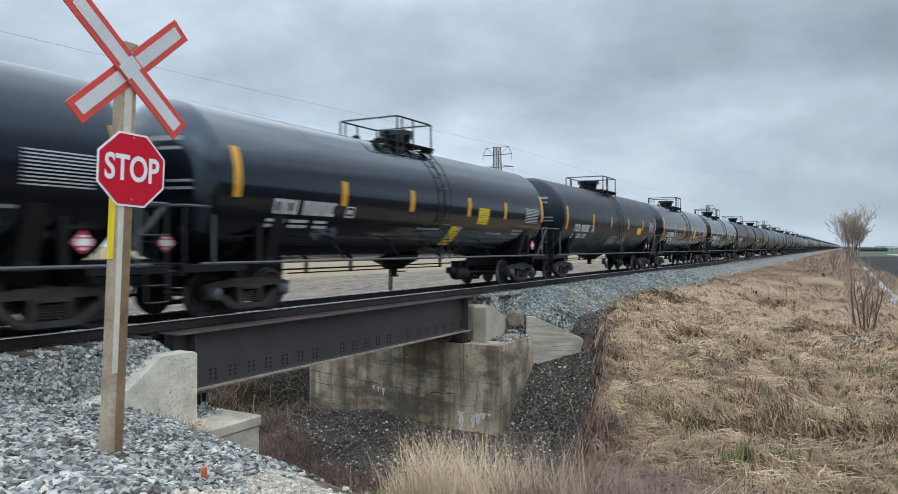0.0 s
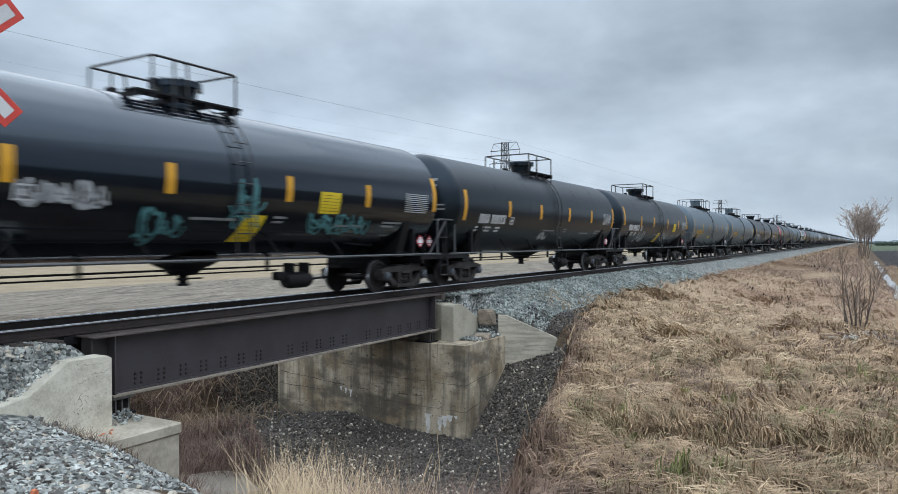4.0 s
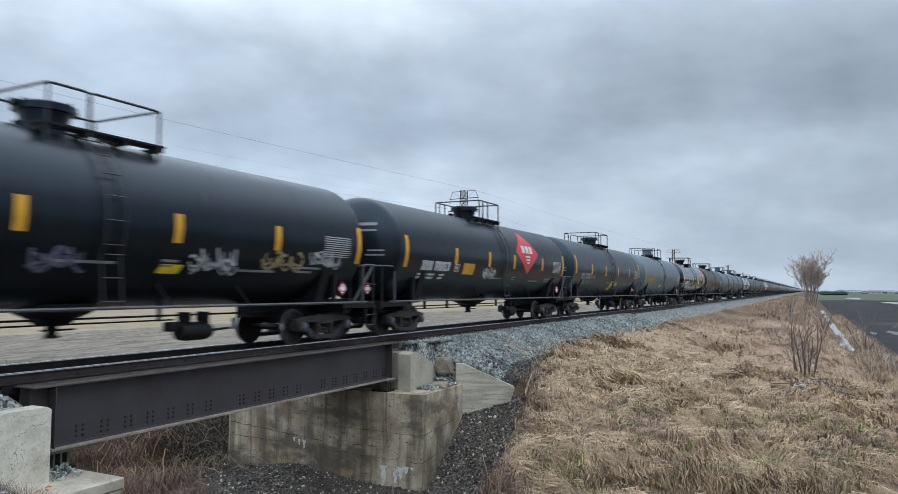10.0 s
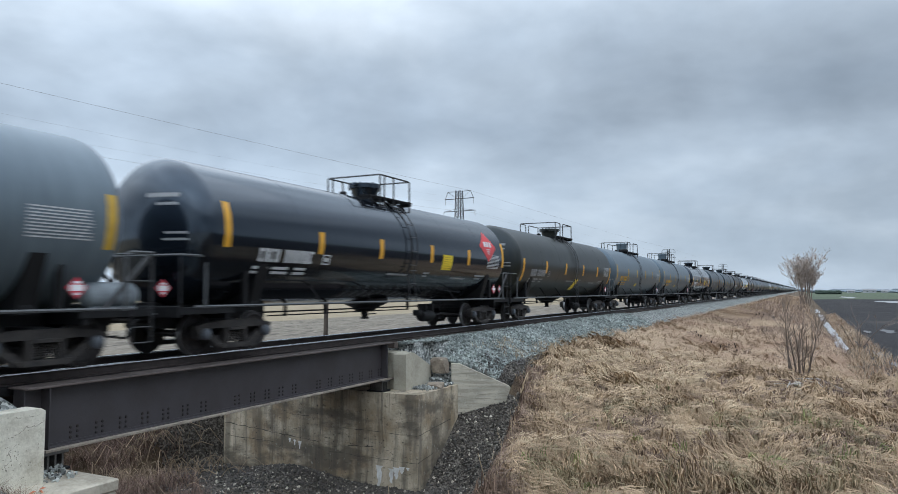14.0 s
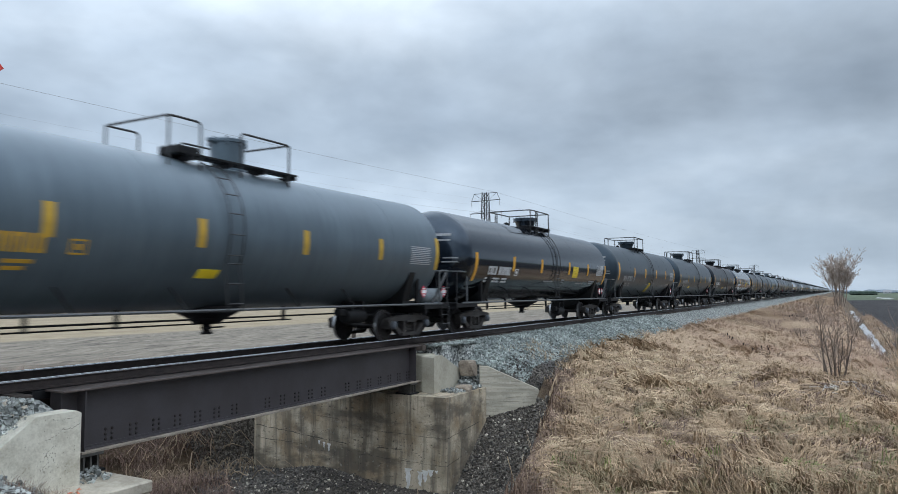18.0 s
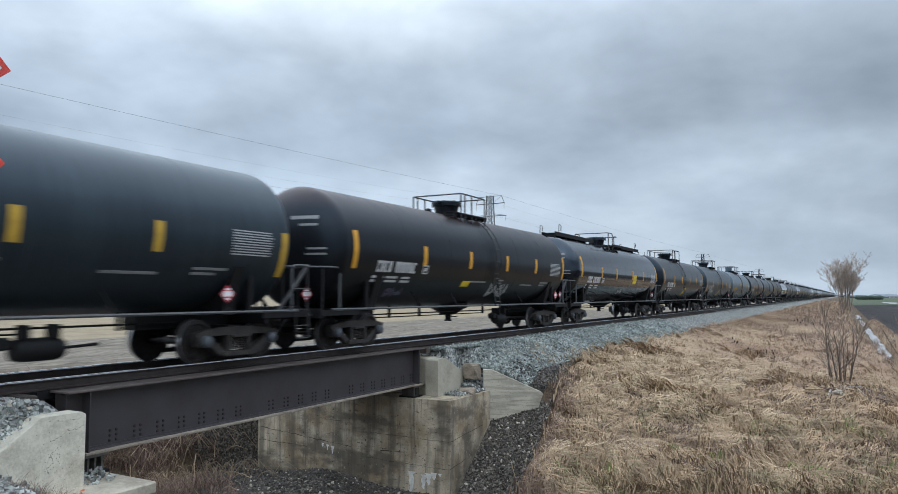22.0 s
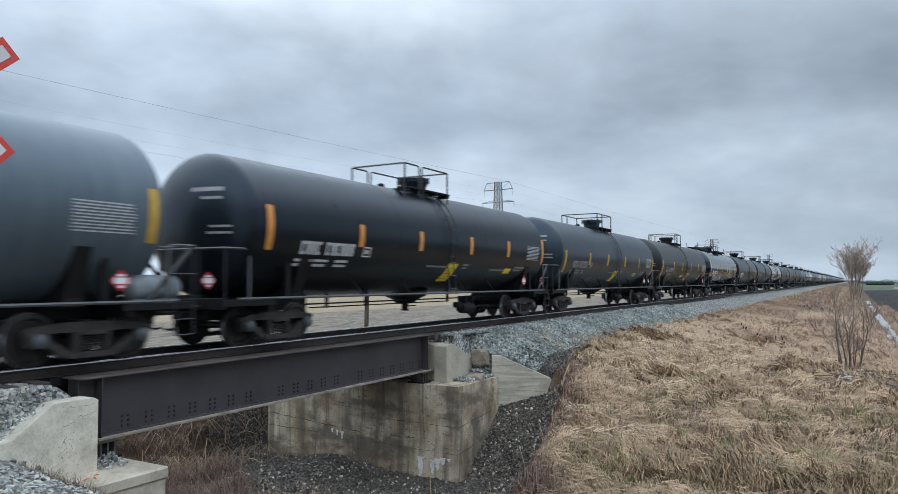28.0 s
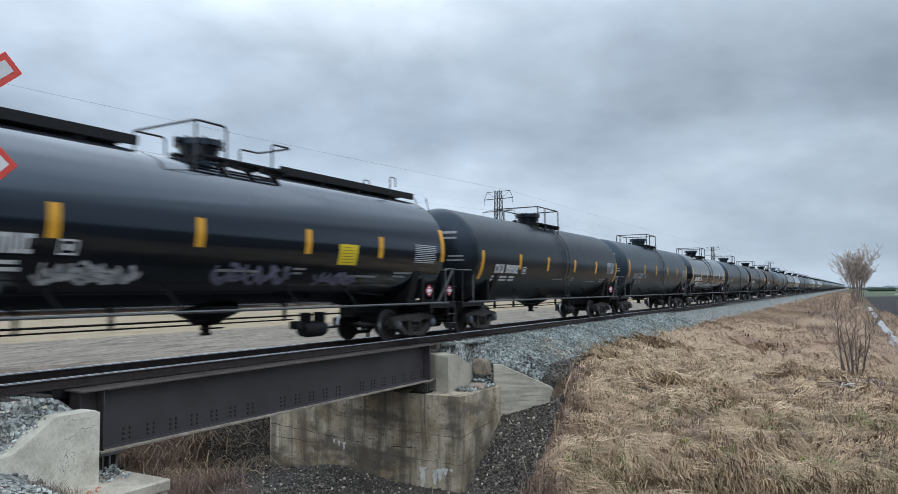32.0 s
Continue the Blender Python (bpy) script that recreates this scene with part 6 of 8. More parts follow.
def build_stones():
    def slope(x, y):
        return (y > -7.6 + 0.45 * np.clip(x, 0, 5) + 0.3 * wobble(x, y, 1.5)) & ~((x > 5.0) & (y > -2.05)) & (height(x, y) > -2.6)
    for n, lo, hi, mat, label, seed in ((32000, 0.032, 0.085, M_STONE, "crushed grey ballast spilled down the slope", 1), (12000, 0.032, 0.085, M_STONE_DARK, "dark crushed ballast spilled down the slope", 11), (5500, 0.025, 0.075, M_STONE_PALE, "pale limestone chips among the ballast", 12)):
        x, y, r = scatter(n, -2, 8.4, -7.2, -1.2, slope, seed)
        stones("ballast_slope", x, y, r.uniform(lo, hi, len(x)), mat, label, seed=seed, flat=0.8)
    x, y, r = scatter(10000, -3, 6.6, -1.2, 2.4, lambda x, y: x < 9, 2)
    stones("ballast_bed", x, y, r.uniform(0.04, 0.09, len(x)), M_STONE, "grey crushed ballast between the ties", seed=2)
    x, y, r = scatter(7000, 2.2, 6.7, -0.95, 0.1, lambda x, y: x < 9, 15)
    stones("ballast_heap", x, y, r.uniform(0.035, 0.085, len(x)), M_STONE, "grey crushed ballast heaped behind the wing wall", seed=15)
    x, y, r = scatter(1100, 2.2, 6.7, -0.95, 0.1, lambda x, y: x < 9, 16)
    stones("ballast_heap", x, y, r.uniform(0.035, 0.085, len(x)), M_STONE_PALE, "pale chips among the ballast behind the wing wall", seed=16)
    x, y, r = scatter(26000, 19.4, 50, -2.95, -0.4, lambda x, y: ((x > 20.95 - 0.5625 * (y + 1.72)) | (y > -0.8)) & (np.random.default_rng(5).uniform(0, 1, len(x)) < np.clip(26 / (x - 6), 0.35, 1)), 3)
    stones("ballast_shoulder", x, y, r.uniform(0.05, 0.11, len(x)) * np.clip(x / 26, 1, 1.6), M_STONE_GREEN, "blue-grey crushed ballast on the shoulder of the track", seed=3)
    x, y, r = scatter(36000, 8.2, 22.2, -6.5, 8, lambda x, y: (x > 11.8 + 0.75 * np.clip(y, 0, 6) + 0.6 * wobble(x, y, 1.0)) & (x < table(EDGE, y) + 0.3) & ~((x > 18.2) & (y > -1.95)) & (height(x, y) < -1.9), 4)
    stones("gully_stones", x, y, r.uniform(0.028, 0.080, len(x)), M_STONE_DARK, "dark wet stones on the floor and banks of the gully", seed=4)
    x, y, r = scatter(9000, 20.9, 31, -4.6, -1.9, lambda x, y: (x > table(EDGE, y) - 0.2) & (y > -4.4 + 0.3 * np.clip(x - 22, 0, 5)) & (y < -2.1 - 0.25 * wobble(x, y, 0.9)), 17)
    stones("toe_gravel", x, y, r.uniform(0.035, 0.09, len(x)), M_STONE_DARK, "dark gravel washed out at the foot of the ballast", seed=17)
    # pale chips; their colour also stands in for glints on wet stones
    x, y, r = scatter(1500, 12, 22.2, -6.5, 6, lambda x, y: (x > 11.8 + 0.75 * np.clip(y, 0, 6)) & (x < table(EDGE, y) + 0.3) & ~((x > 18.2) & (y > -1.95)) & (height(x, y) < -1.9), 14)
    stones("gully_chips", x, y, r.uniform(0.03, 0.08, len(x)), M_STONE_PALE, "scattered pale stone chips and painted wet glints in the gully", seed=14)
    x, y, r = scatter(17000, -2.5, 4.2, -9, -4.6, lambda x, y: y < -6.6 + 0.5 * np.clip(x, 0, 6) + 0.4 * wobble(x, y, 1.5), 6)
    stones("road_gravel", x, y, r.uniform(0.012, 0.040, len(x)), M_STONE_PALE, "pale limestone chips on the road verge", seed=6)


build_stones()


def loose_stones():
    """Single larger stones on the spilled ballast beside the sign."""
    rng = random.Random(31)
    kinds = []
    for i in range(9):
        bm = bmesh.new()
        bmesh.ops.create_icosphere(bm, subdivisions=1, radius=1.0)
        for p in bm.verts:
            p.co = Vector((p.co.x * rng.uniform(0.7, 1.2), p.co.y * rng.uniform(0.6, 1.0), p.co.z * rng.uniform(0.35, 0.7)))
        g = [tuple(p.co) for p in bm.verts], [tuple(q.index for q in f.verts) for f in bm.faces]
        bm.free()
        kinds.append(mesh("stone", g, (M_STONE, M_STONE_PALE, M_STONE_DARK)[i % 3]))
    heap = thing("loose_stones", "larger loose ballast stones lying beside the sign post", "gravel", (0, 0, 0))
    for i in range(290):
        x, y = rng.uniform(0.4, 5.6), rng.uniform(-6.6, -2.2)
        s = rng.uniform(0.028, 0.055)
        part("stone", kinds[rng.randrange(9)], None, heap, at=pose(x, y, float(height(x, y)) + s * 0.45, rng.uniform(-25, 25), rng.uniform(-25, 25), rng.uniform(0, 360)) @ Matrix.Diagonal((s, s, s, 1)))


loose_stones()


def seat_stones():
    """Ballast spilled on the bearing seats, and the broken block beside them."""
    rng = random.Random(3)
    for name, cx, cy, w, d, z, n in (("spilled_stones", 7.60, -0.75, 0.30, 0.55, SEAT_Z, 90), ("spilled_stones", 20.0, -1.52, 0.85, 0.34, SEAT_Z, 260), ("spilled_stones", 20.45, -1.40, 0.35, 0.22, SEAT_Z + 0.06, 150), ("spilled_stones", 20.55, -1.35, 0.25, 0.16, SEAT_Z + 0.16, 90)):
        g = ([], [])
        for _ in range(n):
            s = rng.uniform(0.018, 0.045)
            m = pose(cx + rng.uniform(-w, w), cy + rng.uniform(-d, d), z + s * 0.6 + rng.uniform(0, 0.05), rng.uniform(0, 360), rng.uniform(0, 360), rng.uniform(0, 360))
            b = box(-s, -s * rng.uniform(0.5, 1), -s * rng.uniform(0.4, 0.8), s * rng.uniform(0.6, 1), s, s * 0.6)
            g = join(g, turned(b, m))
        lone(name, g, M_STONE, "grey stones spilled on the bridge seat", "gravel", "stuff")
    bm = bmesh.new()
    bmesh.ops.create_icosphere(bm, subdivisions=4, radius=0.34)
    for p in bm.verts:
        p.co *= 1 + 0.26 * noise.noise(p.co * 4.0) + 0.09 * noise.noise(p.co * 13.0)
        p.co.z *= 1.05
        p.co.x *= 0.8
        p.co = Vector([max(-0.25, min(0.25, c)) + 0.012 * noise.noise(p.co * 22.0) for c in p.co])
    g = [tuple(p.co) for p in bm.verts], [tuple(q.index for q in f.verts) for f in bm.faces]
    bm.free()
    lone("boulder", shift(g, 20.62, -1.42, -1.02), M_BLOCK_TAN, "rough broken concrete block beside the wing wall", "boulder")
    lone("boulder", turned(g, pose(19.9, -1.62, -1.58, 10, 80, 20) @ Matrix.Diagonal((0.35, 1.0, 0.8, 1))), M_BLOCK_TAN, "flat broken concrete slab on the bridge seat", "boulder")


seat_stones()


# ---- dry grass ----
def blades(name, xs, ys, length, width, lean, mat, label, seed, heading=None, zs=None, droop=0.5):
    """Bent blades as one mesh. lean: how far each bends over, 0 upright to 1 flat."""
    rng = np.random.default_rng(seed)
    n = len(xs)
    a = rng.uniform(0, 2 * math.pi, n) if heading is None else heading + rng.normal(0, 0.75, n)
    d = np.stack([np.cos(a), np.sin(a), np.zeros(n)], -1)
    s = np.stack([-np.sin(a), np.cos(a), np.zeros(n)], -1) * (width * rng.uniform(0.6, 1.3, n))[:, None]
    up = np.array([0, 0, 1.0])
    L = length
    base = np.stack([xs, ys, (height(xs, ys) if zs is None else zs) - 0.02], -1)
    k = np.clip(lean + rng.normal(0, 0.12, n), 0.02, 0.97)
    mid = base + d * (L * 0.42 * k)[:, None] + up * (L * 0.50 * np.sqrt(1 - k * k * 0.8))[:, None]
    tip = base + d * (L * (0.35 + 0.6 * k))[:, None] * 1.0 + up * np.maximum(L * (0.95 * np.sqrt(1 - k * k) - droop * k * 0.35), 0.03)[:, None]
    v = np.stack([base - s, base + s, mid + s * 0.8, mid - s * 0.8, tip + s * 0.15], 1)
    o = (np.arange(n) * 5)[:, None]
    quads = (np.array([[0, 1, 2, 3]]) + o).tolist()
    tris = (np.array([[3, 2, 4]]) + o).tolist()
    me = bpy.data.meshes.new(name)
    me.from_pydata(v.reshape(-1, 3).tolist(), [], quads + tris)
    me.materials.append(mat)
    return tagged(new(name, me), label, "grass", "", "stuff")


def mat_strands(name, cx, cy, per, long, mat, label, seed):
    """Tussocks of long strands that rise a little and lie down again, as one mesh."""
    rng = np.random.default_rng(seed)
    n = len(cx) * per
    x0 = np.repeat(cx, per) + rng.normal(0, 0.055, n)
    y0 = np.repeat(cy, per) + rng.normal(0, 0.055, n)
    main = -1.9 + 2.6 * wobble(cx, cy, 0.42) + rng.normal(0, 0.50, len(cx))
    a = np.repeat(main, per) + rng.normal(0, 0.42, n)
    curl = np.repeat(rng.normal(0, 0.45, len(cx)), per) + rng.normal(0, 0.35, n)
    L = long * rng.uniform(0.5, 1.35, n)
    crest = np.repeat(rng.uniform(0.04, 0.26, len(cx)) * np.clip(1.0 + 0.7 * wobble(cx, cy, 1.1), 0.3, 1.8), per) * rng.uniform(0.4, 1.5, n) + 0.01
    w = 0.0095 * rng.uniform(0.6, 1.4, n) * np.clip(np.hypot(x0, y0 + 12) / 17, 0.8, 1.7)
    rows = []
    x, y = x0, y0
    for k, (s, h) in enumerate(((0.0, 0.0), (0.3, 0.85), (0.35, 1.0), (0.35, 0.25))):
        ang = a + curl * (k - 1.5)
        x, y = x + np.cos(ang) * L * s, y + np.sin(ang) * L * s
        z = height(x, y) + crest * h + (0.012 if k else -0.03)
        sx, sy = -np.sin(ang) * w, np.cos(ang) * w
        f = (1.0, 1.0, 0.8, 0.2)[k]
        rows.append(np.stack([x - sx * f, y - sy * f, z], -1))
        rows.append(np.stack([x + sx * f, y + sy * f, z + w * 0.6], -1))
    v = np.stack(rows, 1)
    q = np.array([[0, 1, 3, 2], [2, 3, 5, 4], [4, 5, 7, 6]])
    faces = (q[None] + (np.arange(n) * 8)[:, None, None]).reshape(-1, 4)
    me = bpy.data.meshes.new(name)
    me.from_pydata(v.reshape(-1, 3).tolist(), [], faces.tolist())
    me.materials.append(mat)
    return tagged(new(name, me), label, "grass", "", "stuff")


def grass_material(name, a, b, amount=0.45):
    m = material(name, a, 0.8, second=b, scale=1.3, fine=4.0, island=amount, spot=0.5, spec=0.25)
    return m


M_GRASS = grass_material("straw_grass", (0.42, 0.298, 0.186), (0.185, 0.124, 0.078), 0.22)
M_OLIVE = grass_material("olive_straw_grass", (0.285, 0.228, 0.135), (0.135, 0.104, 0.062), 0.22)
M_GRASS_FAR = material("russet_grass", (0.45, 0.332, 0.222), 0.8, second=(0.28, 0.178, 0.122), scale=0.16, fine=1.1, island=0.14, spot=0.5, spec=0.25)
M_RUSSET = grass_material("russet_stalks", (0.27, 0.185, 0.145), (0.155, 0.105, 0.085), 0.4)
M_SHOOT = grass_material("green_shoots", (0.25, 0.27, 0.10), (0.14, 0.16, 0.06), 0.4)
M_REED = grass_material("pale_reed_grass", (0.52, 0.395, 0.258), (0.33, 0.24, 0.148), 0.25)
M_TWIG = material("brown_twigs", (0.20, 0.135, 0.10), 0.85, second=(0.11, 0.075, 0.06), scale=2, island=0.35)
M_BRUSH = grass_material("dark_dead_brush", (0.262, 0.176, 0.140), (0.120, 0.078, 0.062), 0.5)
M_BRAMBLE = grass_material("grey_brown_brambles", (0.24, 0.195, 0.165), (0.13, 0.10, 0.085), 0.4)
M_WEED = grass_material("dead_brown_weed", (0.235, 0.160, 0.115), (0.115, 0.076, 0.056), 0.35)


def build_grass():
    def on_bank(x, y):
        toe = -2.9 - 1.0 * np.clip((28 - x) / 5, 0, 1)
        return (x > table(EDGE, y) - 1.0) & (y < toe - 0.4 * wobble(x, y, 1.2)) & (y > -15.5) & (np.hypot(x - 22, y + 3.4) > 1.3)
    # the matted bank near the gully: tussocks whose strands lie over each other
    rng = np.random.default_rng(20)
    cx, cy, _ = scatter(7200, 6, 36, -15, -2.6, lambda x, y: on_bank(x, y) & (x > table(EDGE, y) + 0.3 + 0.4 * wobble(x, y, 1.3)), 21)
    mat_strands("dry_grass", cx, cy, 16, 0.62, M_GRASS, "matted straw-coloured dead grass on the bank", 22)
    cx, cy, _ = scatter(3400, 8, 36, -15, -3.2, lambda x, y: on_bank(x, y) & (wobble(x, y, 0.5) > 0.12) & (y > -10.5 + 1.2 * wobble(x, y, 0.9)), 51)
    mat_strands("bleached_grass", cx, cy, 13, 0.66, M_REED, "bleached tussocks combed over by the wind", 52)
    cx, cy, _ = scatter(1500, 20, 33, -8.2, -3.6, lambda x, y: on_bank(x, y) & (wobble(x, y, 0.7) > -0.15), 65)
    mat_strands("bleached_grass", cx, cy, 14, 0.75, M_REED, "bleached grass swept flat along the top of the bank", 66)
    cx, cy, _ = scatter(3400, 8, 34, -15, -3.2, lambda x, y: on_bank(x, y) & (wobble(x + 9, y, 0.6) > 0.05), 53)
    inner = (cy < -4.7) & (cx < 32.5)
    cx, cy = cx[inner], cy[inner]
    mat_strands("brown_grass", cx, cy, 12, 0.60, M_WEED, "darker brown dead grass in the hollows", 54)
    cx, cy, _ = scatter(7000, 6, 24, -12, -4.0, lambda x, y: np.abs(x - table(EDGE, y) - 0.1) < 0.9, 57)
    mat_strands("edge_grass", cx, cy, 9, 0.38, M_WEED, "brown dead grass hanging over the lip of the gully", 58)
    # short tussocks that still stand, with dark hollows between them
    cx, cy, _ = scatter(3600, 9, 26, -14.5, -3.4, lambda x, y: on_bank(x, y) & (x > table(EDGE, y) + 0.4) & (wobble(x + 3, y - 2, 0.8) > -0.2), 61)
    x = np.repeat(cx, 13) + rng.normal(0, 0.035, len(cx) * 13)
    y = np.repeat(cy, 13) + rng.normal(0, 0.035, len(cx) * 13)
    blades("standing_tussocks", x, y, rng.uniform(0.18, 0.42, len(x)), 0.0055, np.repeat(rng.uniform(0.35, 0.85, len(cx)), 13), M_GRASS, "short standing tussocks of dead grass", 62, droop=0.9)
    cx, cy, _ = scatter(1700, 8, 22, -15, -6.2, lambda x, y: on_bank(x, y) & (wobble(x - 4, y, 0.45) + 0.12 * (-9.0 - y) > -0.1), 63)
    mat_strands("olive_grass", cx, cy, 14, 0.48, M_OLIVE, "olive-tinged tussocks at the foot of the bank", 64)
    cx, cy, _ = scatter(500, 9, 24, -14, -7, lambda x, y: on_bank(x, y) & (wobble(x, y + 5, 0.7) > 0.2), 55)
    mat_strands("green_shoots", cx, cy, 10, 0.22, M_SHOOT, "first green shoots among the dead grass", 56)
    # farther along the embankment, coarser
    cx, cy, _ = scatter(5200, 31, 64, -13.5, -2.8, lambda x, y: (y < -3.1) & (x + 14 * np.sin(x * 7.7 + y * 13.1) < 58), 67)
    mat_strands("swept_grass", cx, cy, 13, 0.85, M_GRASS_FAR, "russet dead grass swept flat along the embankment", 68)
    cx, cy, _ = scatter(24000, 34, 110, -13.5, -2.6, lambda x, y: (y < -2.9) & (x + 12 * np.sin(x * 5.3 + y * 9.1) > 42), 23)
    x = np.repeat(cx, 6) + rng.normal(0, 0.2, len(cx) * 6)
    y = np.repeat(cy, 6) + rng.normal(0, 0.2, len(cx) * 6)
    blades("embankment_grass", x, y, rng.uniform(0.35, 0.8, len(x)), 0.0085, 0.90 + 0.06 * wobble(x, y, 0.4), M_GRASS_FAR, "russet dead grass along the embankment", 24, heading=-1.3 + 0.9 * wobble(x, y, 0.12))
    # brown brush in thickets farther down the slope and by the ditch
    x, y, _ = scatter(30000, 56, 190, -12.2, -4.2, lambda x, y: wobble(x * 0.25, y * 0.6, 0.5) + 0.012 * (x - 84) - 0.10 * (y + 8.5) > 0.0, 83)
    blades("slope_brush", x, y, rng.uniform(0.35, 0.8, len(x)), 0.013, 0.62 + 0 * x, M_RUSSET, "thickets of red-brown brush on the embankment", 84)
    x, y, _ = scatter(3000, 42, 70, -14.4, -12.7, lambda x, y: wobble(x * 0.4, y, 0.6) > -0.1, 85)
    blades("ditch_brush", x, y, rng.uniform(0.3, 0.9, len(x)), 0.006, 0.35 + 0 * x, M_RUSSET, "red-brown brush beside the field ditch", 86)
    # grey-brown brambles below the shrub, and darker swaths farther up
    cx, cy, _ = scatter(420, 28.3, 33.5, -11.2, -7.2, lambda x, y: np.abs(y + 9.4 - 0.75 * (31.3 - x)) < 0.9 + 0.5 * wobble(x, y, 1.1), 87)
    x = np.repeat(cx, 7) + rng.normal(0, 0.14, len(cx) * 7)
    y = np.repeat(cy, 7) + rng.normal(0, 0.14, len(cx) * 7)
    blades("brambles", x, y, rng.uniform(0.25, 0.65, len(x)), 0.004, 0.5 + 0 * x, M_BRAMBLE, "low grey-brown brambles on the bank", 88)
    cx, cy, _ = scatter(700, 39.5, 50, -9.4, -5.0, lambda x, y: np.abs(y + 7.3 - 0.45 * (x - 44.0)) < 0.38 + 0.25 * wobble(x, y, 0.8), 89)
    mat_strands("brown_swath", cx, cy, 11, 0.6, M_WEED, "darker brown grass along a fold in the slope", 90)
    x, y, _ = scatter(16000, 110, 420, -13, -2.8, lambda x, y: y < -3, 25)
    blades("far_grass", x, y, rng.uniform(0.5, 1.0, len(x)), 0.035, 0.6 + 0 * x, M_GRASS_FAR, "russet dead grass far along the embankment", 26)
    x, y, _ = scatter(5200, 36, 85, -11.5, -3.6, lambda x, y: wobble(x * 0.6, y, 0.5) > 0.42, 47)
    blades("dark_weeds", x, y, rng.uniform(0.25, 0.6, len(x)), 0.008, 0.7 + 0 * x, M_BRUSH, "dark dead weeds in patches on the embankment", 48)
    # upright wisps over the mat
    x, y, _ = scatter(5000, 9, 60, -14.5, -3.2, on_bank, 27)
    blades("upright_stalks", x, y, rng.uniform(0.35, 0.85, len(x)), 0.004, 0.25 + 0 * x, M_REED, "thin upright dead stalks", 28)
    # tall pale reeds on the near bank
    cx, cy, _ = scatter(1300, 3.4, 9.4, -9.4, -5.2, lambda x, y: (np.abs((x - 4.6) - (y + 8.2) * 1.25) < 1.0) & (wobble(x, y, 0.9) > -0.3), 29)
    x = np.repeat(cx, 9) + rng.normal(0, 0.12, len(cx) * 9)
    y = np.repeat(cy, 9) + rng.normal(0, 0.12, len(cx) * 9)
    blades("reed_grass", x, y, rng.uniform(0.40, 1.06, len(x)), 0.0035, 0.24 + 0 * x, M_REED, "tall pale dead reed grass on the near bank", 30, heading=np.full(len(x), 0.9))
    cx, cy, _ = scatter(620, 3.9, 6.0, -10.6, -8.5, lambda x, y: wobble(x, y, 0.8) > -0.5, 81)
    x = np.repeat(cx, 9) + rng.normal(0, 0.10, len(cx) * 9)
    y = np.repeat(cy, 9) + rng.normal(0, 0.10, len(cx) * 9)
    blades("russet_stalks", x, y, rng.uniform(0.45, 0.95, len(x)) + 0.18 * (x > 4.9), 0.0022, 0.22 + 0 * x, M_RUSSET, "fine russet dead stalks on the near bank", 82)
    cx, cy, _ = scatter(500, 3.0, 6.2, -8.8, -5.4, lambda x, y: np.abs((x - 4.0) - (y + 7.9) * 1.1) < 0.4, 45)
    x = np.repeat(cx, 12) + rng.normal(0, 0.08, len(cx) * 12)
    y = np.repeat(cy, 12) + rng.normal(0, 0.08, len(cx) * 12)
    blades("short_grass", x, y, rng.uniform(0.06, 0.16, len(x)), 0.004, 0.4 + 0 * x, M_SHOOT, "short green-brown grass at the edge of the gravel", 46)
    # brown weeds and brush in the gully
    x, y, _ = scatter(42000, 6.8, 16, -9.5, 6.0, lambda x, y: (x < table(EDGE, y) + 0.2) & (wobble(x, y, 0.7) > -0.6) & (height(x, y) < -2.7) & (((x - 10.8) / 1.2) ** 2 + ((y - 0.7) / 1.5) ** 2 > 1) & ((y < -5.5) | (x < 12.6 + 0.75 * np.clip(y, 0, 6))), 31)
    blades("gully_weeds", x, y, rng.uniform(0.3, 0.8, len(x)), 0.005, 0.55 + 0.25 * wobble(x, y, 1.2), M_BRUSH, "dead brown weeds in the gully", 32)
    x, y, _ = scatter(34000, 7.6, 17, 0.5, 12, lambda x, y: ((x < 11.8 + 0.75 * np.clip(y, 0, 6)) | (y > 6.0)) & (height(x, y) > -4.3) & (height(x, y) < -1.5), 33)
    blades("bank_brush", x, y, rng.uniform(0.4, 1.3, len(x)), 0.006, 0.62 + 0.28 * wobble(x, y, 1.3), M_BRUSH, "tangled brown brush on the bank behind the bridge", 34)
    # short weeds along the ballast toe and by the near wing wall
    x, y, _ = scatter(2600, 21.8, 40, -4.3, -2.4, lambda x, y: (wobble(x, y, 1.1) > 0.05) & (y < -2.4 - 0.05 * (40 - x)) | (y > -3.2) & (x > 26), 35)
    blades("toe_weeds", x, y, rng.uniform(0.2, 0.5, len(x)), 0.005, 0.4 + 0 * x, M_REED, "thin dead weeds at the foot of the ballast", 36)
    x, y, _ = scatter(500, 5.6, 7.2, -2.5, -1.9, lambda x, y: x > 0, 37)
    blades("wall_weeds", x, y, rng.uniform(0.15, 0.4, len(x)), 0.003, 0.6 + 0 * x, M_WEED, "withered stems by the wing wall", 38)
    # tan tufts rooted in the ballast above the wing wall
    cx, cy, _ = scatter(90, 22.2, 26.5, -3.0, -1.7, lambda x, y: wobble(x, y, 1.4) > -0.1, 91)
    x = np.repeat(cx, 9) + rng.normal(0, 0.07, len(cx) * 9)
    y = np.repeat(cy, 9) + rng.normal(0, 0.07, len(cx) * 9)
